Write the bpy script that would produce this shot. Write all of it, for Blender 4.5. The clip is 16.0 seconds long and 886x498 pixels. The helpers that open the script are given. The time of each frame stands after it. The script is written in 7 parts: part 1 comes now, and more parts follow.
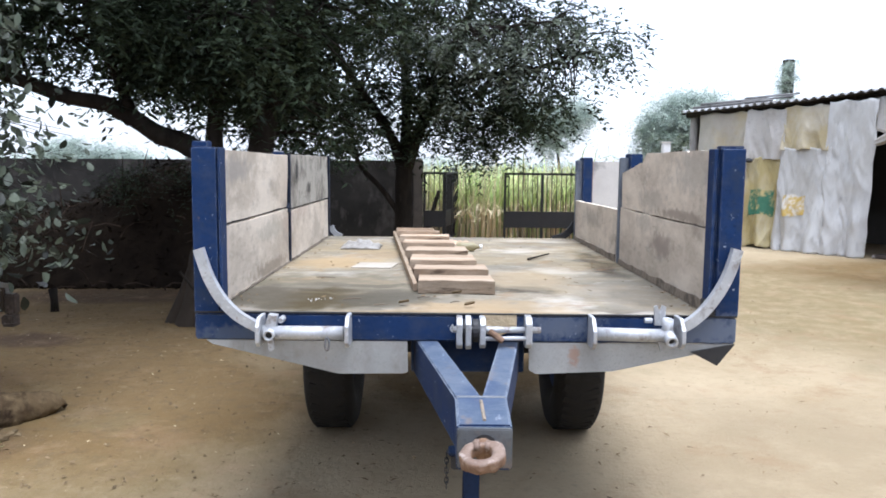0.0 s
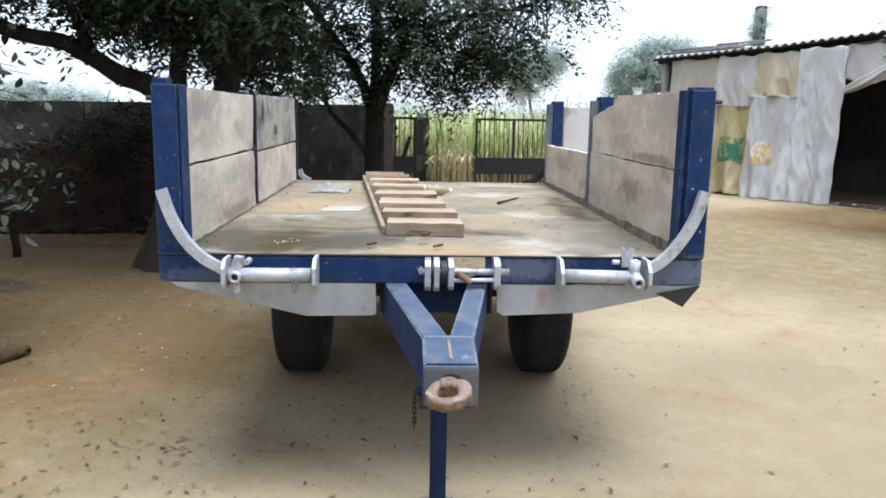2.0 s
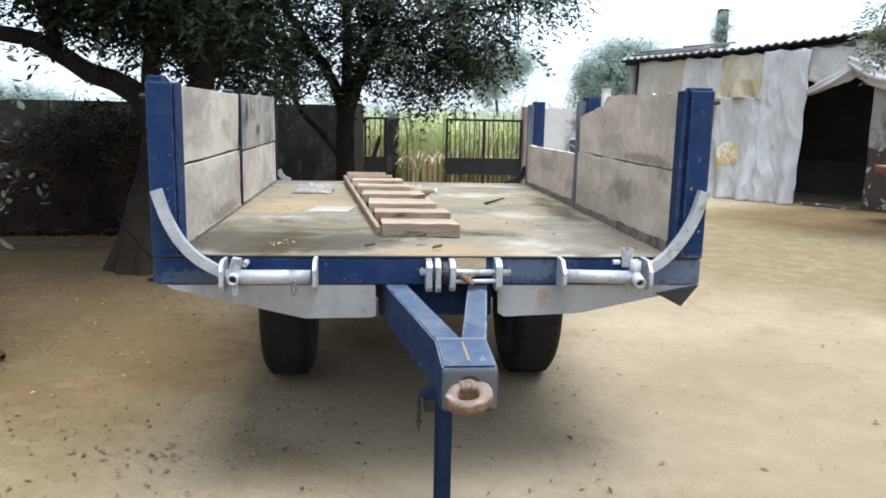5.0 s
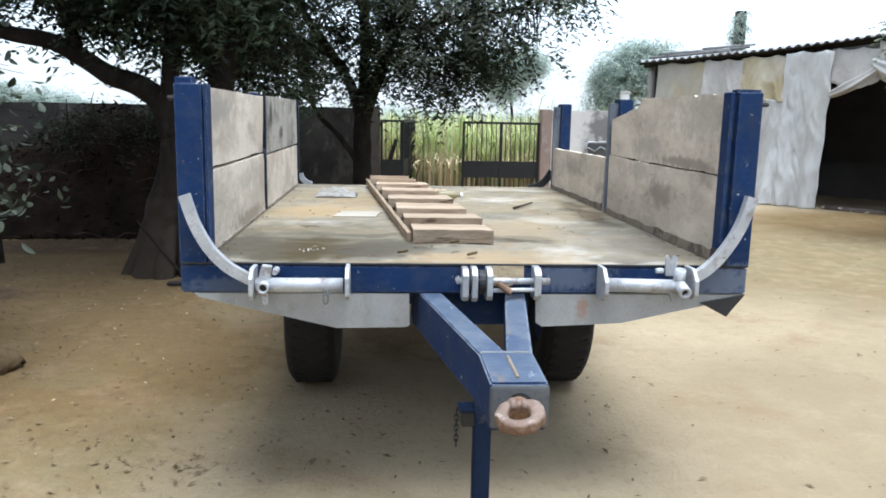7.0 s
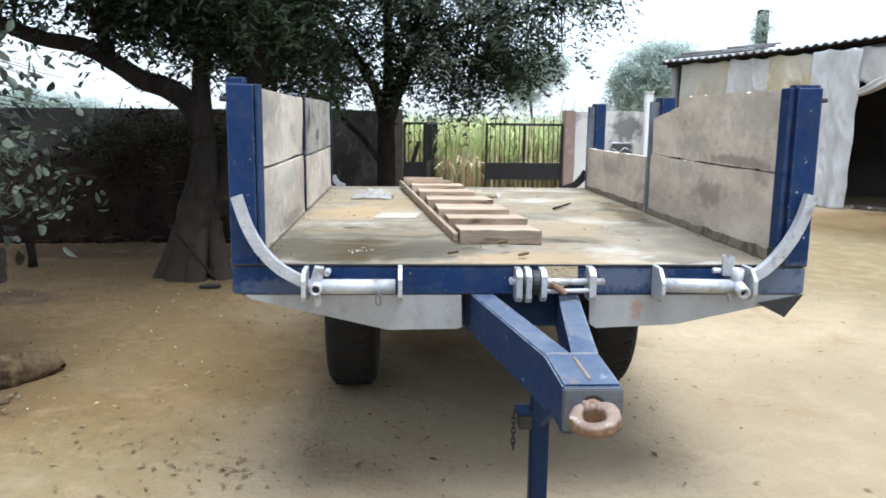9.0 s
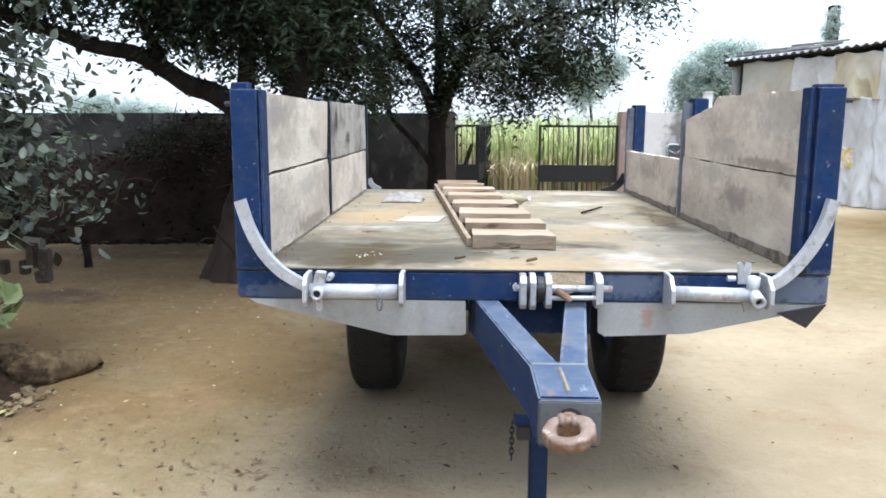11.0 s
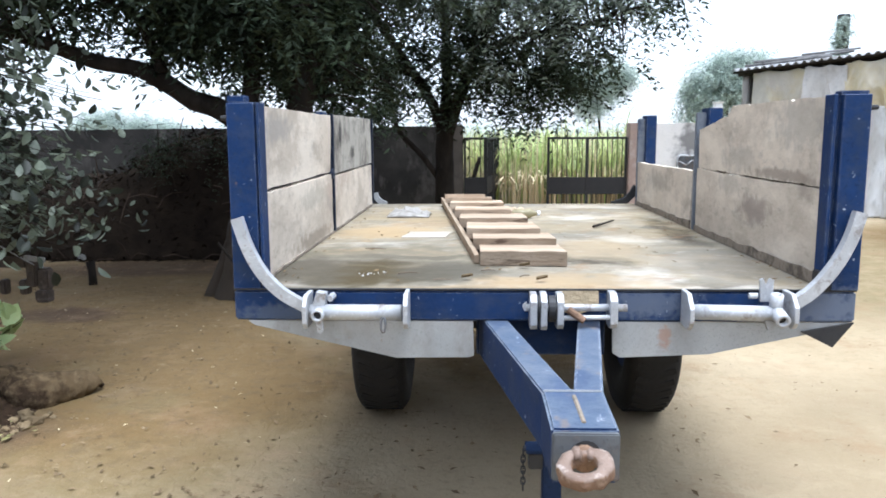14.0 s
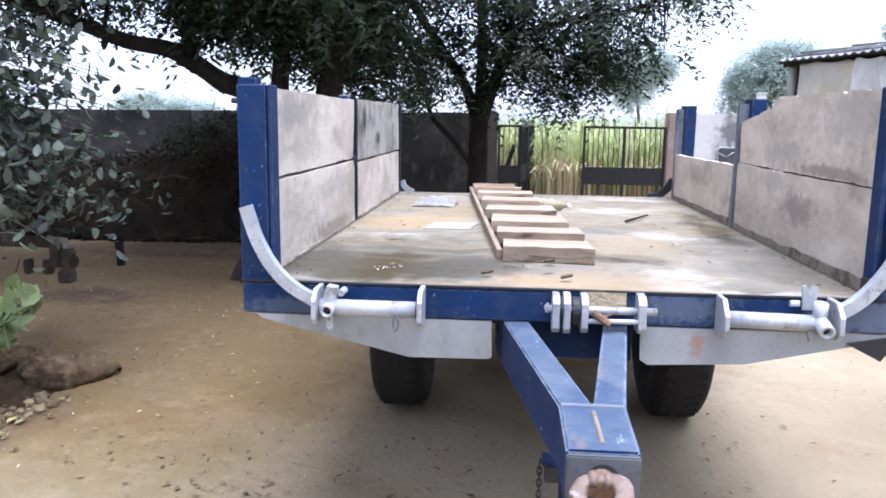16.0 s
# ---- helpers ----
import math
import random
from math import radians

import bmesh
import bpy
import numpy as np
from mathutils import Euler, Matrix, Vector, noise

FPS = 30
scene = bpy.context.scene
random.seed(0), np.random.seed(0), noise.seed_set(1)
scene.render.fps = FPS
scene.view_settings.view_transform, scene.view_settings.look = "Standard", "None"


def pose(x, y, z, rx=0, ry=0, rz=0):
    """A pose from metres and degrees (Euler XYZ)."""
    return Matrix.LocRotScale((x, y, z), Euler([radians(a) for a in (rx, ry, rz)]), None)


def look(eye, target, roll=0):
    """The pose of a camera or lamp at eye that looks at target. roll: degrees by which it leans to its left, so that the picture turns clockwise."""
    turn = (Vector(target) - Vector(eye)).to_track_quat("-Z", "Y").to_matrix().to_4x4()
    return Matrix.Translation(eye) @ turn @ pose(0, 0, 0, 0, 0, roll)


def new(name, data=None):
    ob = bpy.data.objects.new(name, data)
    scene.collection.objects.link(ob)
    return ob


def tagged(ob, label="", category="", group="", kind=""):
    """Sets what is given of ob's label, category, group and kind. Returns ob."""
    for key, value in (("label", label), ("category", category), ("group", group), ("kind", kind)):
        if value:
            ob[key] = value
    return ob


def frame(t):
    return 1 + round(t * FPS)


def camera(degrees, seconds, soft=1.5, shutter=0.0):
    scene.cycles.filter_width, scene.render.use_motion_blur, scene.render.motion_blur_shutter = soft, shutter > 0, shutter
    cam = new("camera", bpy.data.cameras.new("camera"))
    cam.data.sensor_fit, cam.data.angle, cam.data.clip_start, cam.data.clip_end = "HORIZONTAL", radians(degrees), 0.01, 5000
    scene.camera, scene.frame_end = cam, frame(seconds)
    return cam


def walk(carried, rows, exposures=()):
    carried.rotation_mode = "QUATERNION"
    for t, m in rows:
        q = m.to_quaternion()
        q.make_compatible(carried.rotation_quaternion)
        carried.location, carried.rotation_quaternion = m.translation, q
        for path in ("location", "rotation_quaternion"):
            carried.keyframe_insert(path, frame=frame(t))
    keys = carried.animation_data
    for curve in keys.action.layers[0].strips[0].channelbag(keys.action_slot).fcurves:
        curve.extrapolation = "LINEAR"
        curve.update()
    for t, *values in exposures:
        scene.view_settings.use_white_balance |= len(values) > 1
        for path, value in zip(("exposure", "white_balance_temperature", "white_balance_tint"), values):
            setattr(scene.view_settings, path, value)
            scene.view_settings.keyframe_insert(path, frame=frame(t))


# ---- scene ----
cam = camera(59.4, 16.0, 1.8)
PATH = [
    (0, (-0.092, -2.664, 1.406), (-0.082, -0.676, 1.189), 0.6),
    (0.5, (-0.084, -2.67, 1.401), (-0.048, -0.686, 1.157), 0.8),
    (1, (-0.077, -2.659, 1.384), (-0.027, -0.688, 1.046), 1.7),
    (1.5, (-0.07, -2.639, 1.379), (0.004, -0.676, 1.003), 1.4),
    (2, (-0.081, -2.646, 1.384), (0.004, -0.679, 1.034), 1.0),
    (2.5, (-0.112, -2.66, 1.382), (0.021, -0.695, 1.037), 1.1),
    (3, (-0.133, -2.659, 1.372), (0.096, -0.71, 0.988), 2.0),
    (3.5, (-0.149, -2.666, 1.379), (0.09, -0.711, 1.034), 1.8),
    (4, (-0.149, -2.672, 1.382), (0.057, -0.712, 1.039), 2.0),
    (6.5, (-0.314, -2.508, 1.373), (-0.15, -0.546, 1.02), 0.8),
    (7, (-0.28, -2.512, 1.376), (-0.132, -0.547, 1.035), 1.2),
    (7.5, (-0.259, -2.515, 1.38), (-0.172, -0.539, 1.089), 0.8),
    (8, (-0.295, -2.503, 1.381), (-0.293, -0.521, 1.112), 0.8),
    (8.5, (-0.356, -2.481, 1.363), (-0.278, -0.51, 1.034), 0.2),
    (9, (-0.394, -2.474, 1.362), (-0.289, -0.505, 1.027), 0.7),
    (9.5, (-0.346, -2.459, 1.359), (-0.307, -0.49, 1.007), 0.5),
    (10, (-0.269, -2.437, 1.367), (-0.275, -0.465, 1.033), 0.5),
    (12.5, (-0.179, -2.46, 1.368), (-0.289, -0.49, 1.041), -0.7),
    (13, (-0.172, -2.465, 1.371), (-0.289, -0.491, 1.066), -1.3),
    (13.5, (-0.177, -2.441, 1.365), (-0.315, -0.475, 1.027), -1.5),
    (14, (-0.196, -2.331, 1.365), (-0.277, -0.355, 1.067), -0.3),
    (14.5, (-0.224, -2.24, 1.355), (-0.287, -0.269, 1.022), 0.2),
    (15, (-0.231, -2.199, 1.356), (-0.366, -0.222, 1.082), -0.4),
    (15.5, (-0.197, -2.2, 1.361), (-0.371, -0.233, 1.04), -0.7),
    (16, (-0.158, -2.192, 1.369), (-0.325, -0.227, 1.036), 0.8),
]
EXPOSURE = [
    (0.0, 1.58, 5680, 12), (0.8, 1.55, 5720, 11), (1.5, 1.49, 5720, 9.5), (3.5, 1.46, 5680, 8.5), (7.0, 1.51, 5660, 6), (7.6, 1.49, 5640, 6.5), (8.1, 1.51, 5640, 6.5), (9.0, 1.65, 5650, 7.5),
    (12.5, 1.76, 5600, 8.5), (14.5, 1.78, 5600, 9), (15.2, 1.81, 5490, 13), (16.0, 1.84, 5320, 18),
]
walk(cam, [(t, look(eye, target, roll)) for t, eye, target, roll in PATH], EXPOSURE)

# ---- sky and sun: bright hazy overcast, light from behind the trailer ----
SUN_WAY = Vector((0.14, -0.17, 1.0)).normalized()
world = bpy.data.worlds.new("world")
scene.world = world
world.use_nodes = True
wn, wl = world.node_tree.nodes, world.node_tree.links
wn.clear()
sky = wn.new("ShaderNodeTexSky")
sky.sky_type = "NISHITA"
sky.sun_disc = False
sky.sun_elevation = math.asin(SUN_WAY.z)
sky.sun_rotation = math.atan2(SUN_WAY.x, SUN_WAY.y)
sky.air_density, sky.dust_density, sky.ozone_density = 1.0, 2.0, 1.0
back = wn.new("ShaderNodeBackground")
back.inputs["Strength"].default_value = 0.12
wout = wn.new("ShaderNodeOutputWorld")
grey = wn.new("ShaderNodeHueSaturation")  # thin cloud takes most of the blue out of the sky
grey.inputs["Saturation"].default_value = 0.3
wl.new(sky.outputs["Color"], grey.inputs["Color"])
haze = wn.new("ShaderNodeMix")  # a bright veil of cloud all round, down to the horizon
haze.data_type, haze.blend_type = "RGBA", "LIGHTEN"
haze.inputs[0].default_value = 1.0
haze.inputs[7].default_value = (3.3, 3.34, 3.38, 1)
wl.new(grey.outputs["Color"], haze.inputs[6])
wl.new(haze.outputs[2], back.inputs["Color"])
wl.new(back.outputs["Background"], wout.inputs["Surface"])
sun_data = bpy.data.lights.new("sun", "SUN")
sun_data.energy, sun_data.angle, sun_data.color = 1.7, radians(44), (1.0, 0.98, 0.95)
sun = new("sun", sun_data)
sun.matrix_world = look(SUN_WAY * 40, (0, 0, 0))


# ---- materials ----
def mat(name, c1, c2, scale=4.0, rough=0.75, metal=0.0, bump=0.15, grain=60.0, stain=None, stain_scale=2.0, stain_cut=0.58,
        stretch=(1, 1, 1), vary=0.0, translucent=0.0, spec=0.4, soft=0.12):
    """Procedural surface: two tones at one scale, a fine grain, an optional stain colour and a shift from object to object."""
    m = bpy.data.materials.new(name)
    m.use_nodes = True
    n, l = m.node_tree.nodes, m.node_tree.links
    n.clear()
    out, bsdf = n.new("ShaderNodeOutputMaterial"), n.new("ShaderNodeBsdfPrincipled")
    co, mp = n.new("ShaderNodeTexCoord"), n.new("ShaderNodeMapping")
    mp.inputs["Scale"].default_value = stretch
    l.new(co.outputs["Object"], mp.inputs["Vector"])

    def noise_node(sc, detail, rgh=0.6):
        t = n.new("ShaderNodeTexNoise")
        t.inputs["Scale"].default_value, t.inputs["Detail"].default_value, t.inputs["Roughness"].default_value = sc, detail, rgh
        l.new(mp.outputs["Vector"], t.inputs["Vector"])
        return t.outputs["Fac"]

    def ramp(sock, lo, hi):
        r = n.new("ShaderNodeMapRange")
        r.inputs["From Min"].default_value, r.inputs["From Max"].default_value = lo, hi
        l.new(sock, r.inputs["Value"])
        return r.outputs["Result"]

    def mix(fac, a, b, kind="MIX"):
        x = n.new("ShaderNodeMix")
        x.data_type, x.blend_type = "RGBA", kind
        for key, v in ((0, fac), (6, a), (7, b)):
            if isinstance(v, (float, int)):
                x.inputs[key].default_value = v
            elif isinstance(v, tuple):
                x.inputs[key].default_value = (*v, 1)
            else:
                l.new(v, x.inputs[key])
        return x.outputs[2]

    big, fine = noise_node(scale, 6), noise_node(grain, 4)
    col = mix(ramp(big, 0.33, 0.67), c1, c2)
    dark = tuple(c * 0.72 for c in c1)
    col = mix(ramp(fine, 0.55, 0.75), col, dark)
    if stain:
        s = ramp(noise_node(stain_scale, 8, 0.65), stain_cut - soft * 0.5, stain_cut + soft * 0.5)
        col = mix(s, col, stain)
    if vary:
        oi, geo = n.new("ShaderNodeObjectInfo"), n.new("ShaderNodeNewGeometry")
        add = n.new("ShaderNodeMath")
        add.operation = "ADD"
        l.new(oi.outputs["Random"], add.inputs[0])
        l.new(geo.outputs["Random Per Island"], add.inputs[1])
        wrap = n.new("ShaderNodeMath")
        wrap.operation = "FRACT"
        l.new(add.outputs[0], wrap.inputs[0])
        hsv = n.new("ShaderNodeHueSaturation")
        l.new(col, hsv.inputs["Color"])
        vr = n.new("ShaderNodeMapRange")
        vr.inputs["To Min"].default_value, vr.inputs["To Max"].default_value = 1 - vary, 1 + vary
        l.new(wrap.outputs[0], vr.inputs["Value"])
        l.new(vr.outputs["Result"], hsv.inputs["Value"])
        col = hsv.outputs["Color"]
    l.new(col, bsdf.inputs["Base Color"])
    rr = n.new("ShaderNodeMapRange")
    rr.inputs["To Min"].default_value, rr.inputs["To Max"].default_value = max(0.05, rough - 0.12), min(1, rough + 0.12)
    l.new(big, rr.inputs["Value"])
    l.new(rr.outputs["Result"], bsdf.inputs["Roughness"])
    bsdf.inputs["Metallic"].default_value = metal
    bsdf.inputs["Specular IOR Level"].default_value = spec
    if bump:
        b = n.new("ShaderNodeBump")
        b.inputs["Strength"].default_value, b.inputs["Distance"].default_value = bump, 0.01
        hsum = n.new("ShaderNodeMath")
        hsum.operation = "ADD"
        l.new(big, hsum.inputs[0])
        l.new(fine, hsum.inputs[1])
        l.new(hsum.outputs[0], b.inputs["Height"])
        l.new(b.outputs["Normal"], bsdf.inputs["Normal"])
    surface = bsdf.outputs["BSDF"]
    if translucent:
        tr, ms = n.new("ShaderNodeBsdfTranslucent"), n.new("ShaderNodeMixShader")
        l.new(col, tr.inputs["Color"])
        ms.inputs["Fac"].default_value = translucent
        l.new(surface, ms.inputs[1])
        l.new(tr.outputs["BSDF"], ms.inputs[2])
        surface = ms.outputs["Shader"]
    l.new(surface, out.inputs["Surface"])
    return m


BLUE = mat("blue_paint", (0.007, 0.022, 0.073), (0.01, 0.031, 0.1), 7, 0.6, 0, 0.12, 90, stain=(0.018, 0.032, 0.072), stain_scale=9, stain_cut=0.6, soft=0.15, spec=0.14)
BLUE_DARK = mat("rubbed_dark_blue_paint", (0.006, 0.012, 0.03), (0.012, 0.016, 0.028), 12, 0.55, 0, 0.15, 90, stain=(0.06, 0.065, 0.08), stain_scale=14, stain_cut=0.62, spec=0.2)
STRAP_GREY = mat("worn_blue_grey_strap", (0.12, 0.135, 0.16), (0.18, 0.19, 0.21), 9, 0.55, 0.05, 0.15, 70, stain=(0.04, 0.055, 0.09), stain_scale=12, stain_cut=0.6, spec=0.2)
# Darker blue for the prop stand: the trailer's shade is in the colour.
BLUE_SHADED = mat("shaded_navy_paint", (0.007, 0.015, 0.04), (0.012, 0.024, 0.06), 9, 0.6, 0, 0.15, 90, stain=(0.05, 0.06, 0.08), stain_scale=14, stain_cut=0.66, spec=0.15)
# Worn blue for upper faces; the sky's sheen is mixed into it.
BLUE_WORN_SHEEN = mat("worn_sheen_blue_paint", (0.042, 0.066, 0.112), (0.072, 0.096, 0.14), 9, 0.5, 0, 0.15, 70, stain=(0.105, 0.125, 0.16), stain_scale=12, stain_cut=0.58, soft=0.3)
SILVER = mat("silver_paint", (0.365, 0.375, 0.39), (0.48, 0.488, 0.5), 14, 0.45, 0.3, 0.15, 320, stain=(0.19, 0.16, 0.135), stain_scale=18, stain_cut=0.62, soft=0.15)
GREY_STEEL = mat("bare_worn_steel", (0.075, 0.08, 0.086), (0.12, 0.125, 0.13), 8, 0.6, 0.1, 0.2, 70, stain=(0.12, 0.1, 0.09), stain_scale=12, stain_cut=0.55)
GREY_PLATE = mat("grey_painted_plate", (0.26, 0.268, 0.268), (0.36, 0.365, 0.36), 4, 0.6, 0.05, 0.1, 260, stain=(0.27, 0.22, 0.18), stain_scale=9, stain_cut=0.7, spec=0.2)
BOARD = mat("weathered_side_board", (0.59, 0.514, 0.417), (0.475, 0.412, 0.333), 3, 0.9, 0, 0.2, 34, stain=(0.34, 0.292, 0.23), stain_scale=4.5, stain_cut=0.64, stretch=(1, 0.4, 1), vary=0.08, soft=0.18, spec=0.06)
BOARD_DARK = mat("damp_side_board", (0.4, 0.375, 0.32), (0.29, 0.268, 0.228), 5, 0.88, 0, 0.4, 45, stain=(0.13, 0.118, 0.1), stain_scale=5, stain_cut=0.57, soft=0.16, spec=0.15)
WOOD = mat("sawn_timber", (0.45, 0.345, 0.245), (0.33, 0.238, 0.16), 6, 0.85, 0, 0.5, 60, stain=(0.48, 0.39, 0.295), stain_scale=5, stain_cut=0.54, stretch=(0.25, 1.5, 1.5), vary=0.2, soft=0.2, spec=0.1)
WOOD_EDGE = mat("dark_sawn_edge", (0.38, 0.305, 0.225), (0.28, 0.215, 0.153), 9, 0.88, 0, 0.5, 60, stain=(0.31, 0.225, 0.155), stain_scale=7, stain_cut=0.6, stretch=(0.6, 0.6, 1.8), vary=0.3, spec=0.06)
RUST = mat("rusty_iron", (0.13, 0.075, 0.045), (0.22, 0.135, 0.085), 18, 0.8, 0.1, 0.5, 90, stain=(0.3, 0.21, 0.15), stain_scale=20, stain_cut=0.6)
RUST_PALE = mat("pale_rusty_iron", (0.225, 0.162, 0.125), (0.15, 0.1, 0.073), 22, 0.6, 0.15, 0.3, 90, stain=(0.37, 0.31, 0.27), stain_scale=26, stain_cut=0.6)
RUBBER = mat("tyre_rubber", (0.014, 0.0135, 0.013), (0.022, 0.02, 0.018), 9, 0.85, 0, 0.25, 60, stain=(0.055, 0.045, 0.034), stain_scale=6, stain_cut=0.68)
BLACK_IRON = mat("black_iron", (0.02, 0.02, 0.022), (0.035, 0.034, 0.034), 9, 0.6, 0.2, 0.2, 70)
IMPLEMENT_IRON = mat("rusted_implement_iron", (0.045, 0.036, 0.03), (0.075, 0.055, 0.042), 12, 0.8, 0.1, 0.5, 60, stain=(0.13, 0.1, 0.08), stain_scale=14, stain_cut=0.6)
GATE_BLACK = mat("black_gate_paint", (0.012, 0.012, 0.013), (0.022, 0.02, 0.02), 6, 0.6, 0.1, 0.1, 60, stain=(0.07, 0.04, 0.025), stain_scale=9, stain_cut=0.7)
# Base kept near black: the tree shade on the wall is in the colour.
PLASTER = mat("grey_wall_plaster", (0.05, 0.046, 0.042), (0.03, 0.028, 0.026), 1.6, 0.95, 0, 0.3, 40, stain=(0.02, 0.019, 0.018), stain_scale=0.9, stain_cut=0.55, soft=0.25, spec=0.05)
PLASTER_LIGHT = mat("pale_wall_plaster", (0.7, 0.67, 0.63), (0.58, 0.55, 0.52), 1.6, 0.9, 0, 0.25, 40, stain=(0.2, 0.19, 0.18), stain_scale=1.3, stain_cut=0.62, soft=0.15)
PILLAR_WASH = mat("dirty_whitewash", (0.4, 0.37, 0.335), (0.29, 0.265, 0.24), 3, 0.95, 0, 0.4, 40, stain=(0.1, 0.09, 0.08), stain_scale=3.5, stain_cut=0.58, soft=0.15, stretch=(1, 1, 0.5), spec=0.1)
PILLAR_GREY = mat("grey_brown_plaster", (0.1, 0.088, 0.076), (0.07, 0.061, 0.053), 3, 0.95, 0, 0.3, 40, stain=(0.05, 0.044, 0.04), stain_scale=2, stain_cut=0.6, spec=0.05)
PILLAR_BROWN = mat("red_brown_plaster", (0.33, 0.25, 0.21), (0.25, 0.18, 0.15), 3, 0.95, 0, 0.3, 40, stain=(0.4, 0.34, 0.3), stain_scale=3, stain_cut=0.6, spec=0.1)
WHITEWASH = mat("whitewash", (0.8, 0.8, 0.8), (0.74, 0.74, 0.74), 1.5, 0.9, 0, 0.1, 30)
MUD = mat("brown_mud_plaster", (0.075, 0.056, 0.045), (0.048, 0.036, 0.03), 3, 0.95, 0, 0.4, 40, stain=(0.5, 0.46, 0.42), stain_scale=2.6, stain_cut=0.66)
SHEET_WHITE = mat("white_plastic_sheet", (0.66, 0.66, 0.65), (0.55, 0.545, 0.54), 1.4, 0.5, 0, 0.35, 14, stain=(0.42, 0.4, 0.36), stain_scale=1.6, stain_cut=0.6, translucent=0.15, soft=0.3, stretch=(1, 1, 0.45))
SHEET_GREY = mat("grey_dirty_sheet", (0.58, 0.56, 0.53), (0.48, 0.45, 0.42), 1.8, 0.6, 0, 0.2, 14, stain=(0.3, 0.26, 0.21), stain_scale=1.7, stain_cut=0.63, translucent=0.15, soft=0.25)
SHEET_OLIVE = mat("olive_yellow_sheet", (0.5, 0.41, 0.19), (0.38, 0.31, 0.14), 2.2, 0.5, 0, 0.7, 14, stain=(0.55, 0.5, 0.36), stain_scale=2.4, stain_cut=0.6, translucent=0.12, soft=0.25, stretch=(1, 1, 0.5))
SHEET_YELLOW = mat("yellowed_sheet", (0.56, 0.47, 0.28), (0.45, 0.375, 0.22), 2.2, 0.55, 0, 0.2, 14, stain=(0.55, 0.51, 0.43), stain_scale=1.8, stain_cut=0.54, translucent=0.12, soft=0.3)
SHEET_BEIGE = mat("beige_sacking", (0.52, 0.48, 0.41), (0.42, 0.385, 0.33), 2.2, 0.85, 0, 0.3, 60, stain=(0.5, 0.41, 0.24), stain_scale=1.6, stain_cut=0.6, translucent=0.12, soft=0.3)
GREEN_PRINT = mat("green_print", (0.035, 0.13, 0.08), (0.06, 0.18, 0.11), 6, 0.6, 0, 0.1, 40, stain=(0.5, 0.4, 0.18), stain_scale=5, stain_cut=0.56)
YELLOW_PRINT = mat("yellow_print", (0.55, 0.4, 0.12), (0.48, 0.33, 0.1), 6, 0.6, 0, 0.1, 40, stain=(0.66, 0.64, 0.6), stain_scale=6, stain_cut=0.5)
ROOF = mat("corrugated_cement_sheet", (0.4, 0.4, 0.4), (0.3, 0.3, 0.31), 2, 0.85, 0, 0.2, 40, stain=(0.18, 0.17, 0.16), stain_scale=1.5, stain_cut=0.58)
# Walls inside the shed: their shade is put into this dark tone.
DARK_INSIDE = mat("shaded_inside", (0.075, 0.066, 0.06), (0.05, 0.045, 0.04), 2, 0.95, 0, 0.2, 30)
RED = mat("red_oxide_paint", (0.24, 0.04, 0.022), (0.17, 0.03, 0.016), 7, 0.65, 0, 0.15, 50, stain=(0.1, 0.06, 0.045), stain_scale=8, stain_cut=0.6)
BRICK = mat("old_brick", (0.36, 0.27, 0.185), (0.3, 0.215, 0.145), 9, 0.92, 0, 0.4, 60, stain=(0.5, 0.44, 0.36), stain_scale=7, stain_cut=0.52, vary=0.22, soft=0.2)
BARK = mat("neem_bark", (0.033, 0.027, 0.022), (0.016, 0.0135, 0.0115), 9, 0.95, 0, 0.8, 40, stain=(0.06, 0.048, 0.038), stain_scale=5, stain_cut=0.66, stretch=(1, 1, 0.35), spec=0.06)
LOG = mat("soil_caked_root", (0.15, 0.108, 0.06), (0.1, 0.07, 0.038), 10, 0.95, 0, 1.0, 45, stain=(0.06, 0.042, 0.025), stain_scale=9, stain_cut=0.62, soft=0.12, spec=0.03)
# Dark tone that stands for the shade under the root.
DARK_SOIL = mat("dark_root_soil", (0.022, 0.015, 0.01), (0.04, 0.026, 0.016), 9, 0.95, 0, 0.9, 40, stain=(0.075, 0.052, 0.032), stain_scale=14, stain_cut=0.63, spec=0.03)
BOARD_FOOT = mat("muddy_board_foot", (0.2, 0.16, 0.12), (0.27, 0.23, 0.18), 12, 0.9, 0, 0.4, 60, stain=(0.1, 0.08, 0.06), stain_scale=12, stain_cut=0.55)
CLEAR = mat("clear_bottle_plastic", (0.46, 0.41, 0.26), (0.38, 0.33, 0.2), 6, 0.12, 0, 0.1, 60, translucent=0.45)
CLOD = mat("dark_clod", (0.25, 0.19, 0.115), (0.17, 0.125, 0.075), 7, 0.95, 0, 0.4, 40, vary=0.3, spec=0.0)
LEAF = mat("neem_leaf", (0.012, 0.018, 0.01), (0.052, 0.068, 0.038), 1.7, 0.6, 0, 0, 30, vary=0.6, translucent=0.14, spec=0.12)
# Leaves far off: distance haze is put in as a paler colour.
LEAF_HAZED = mat("hazed_leaf", (0.35, 0.42, 0.37), (0.43, 0.49, 0.44), 2, 0.6, 0, 0, 30, vary=0.3, translucent=0.4)
LEAF_BROAD = mat("broad_leaf", (0.05, 0.062, 0.042), (0.13, 0.15, 0.112), 5, 0.45, 0, 0, 30, vary=0.9, translucent=0.45, spec=0.35)
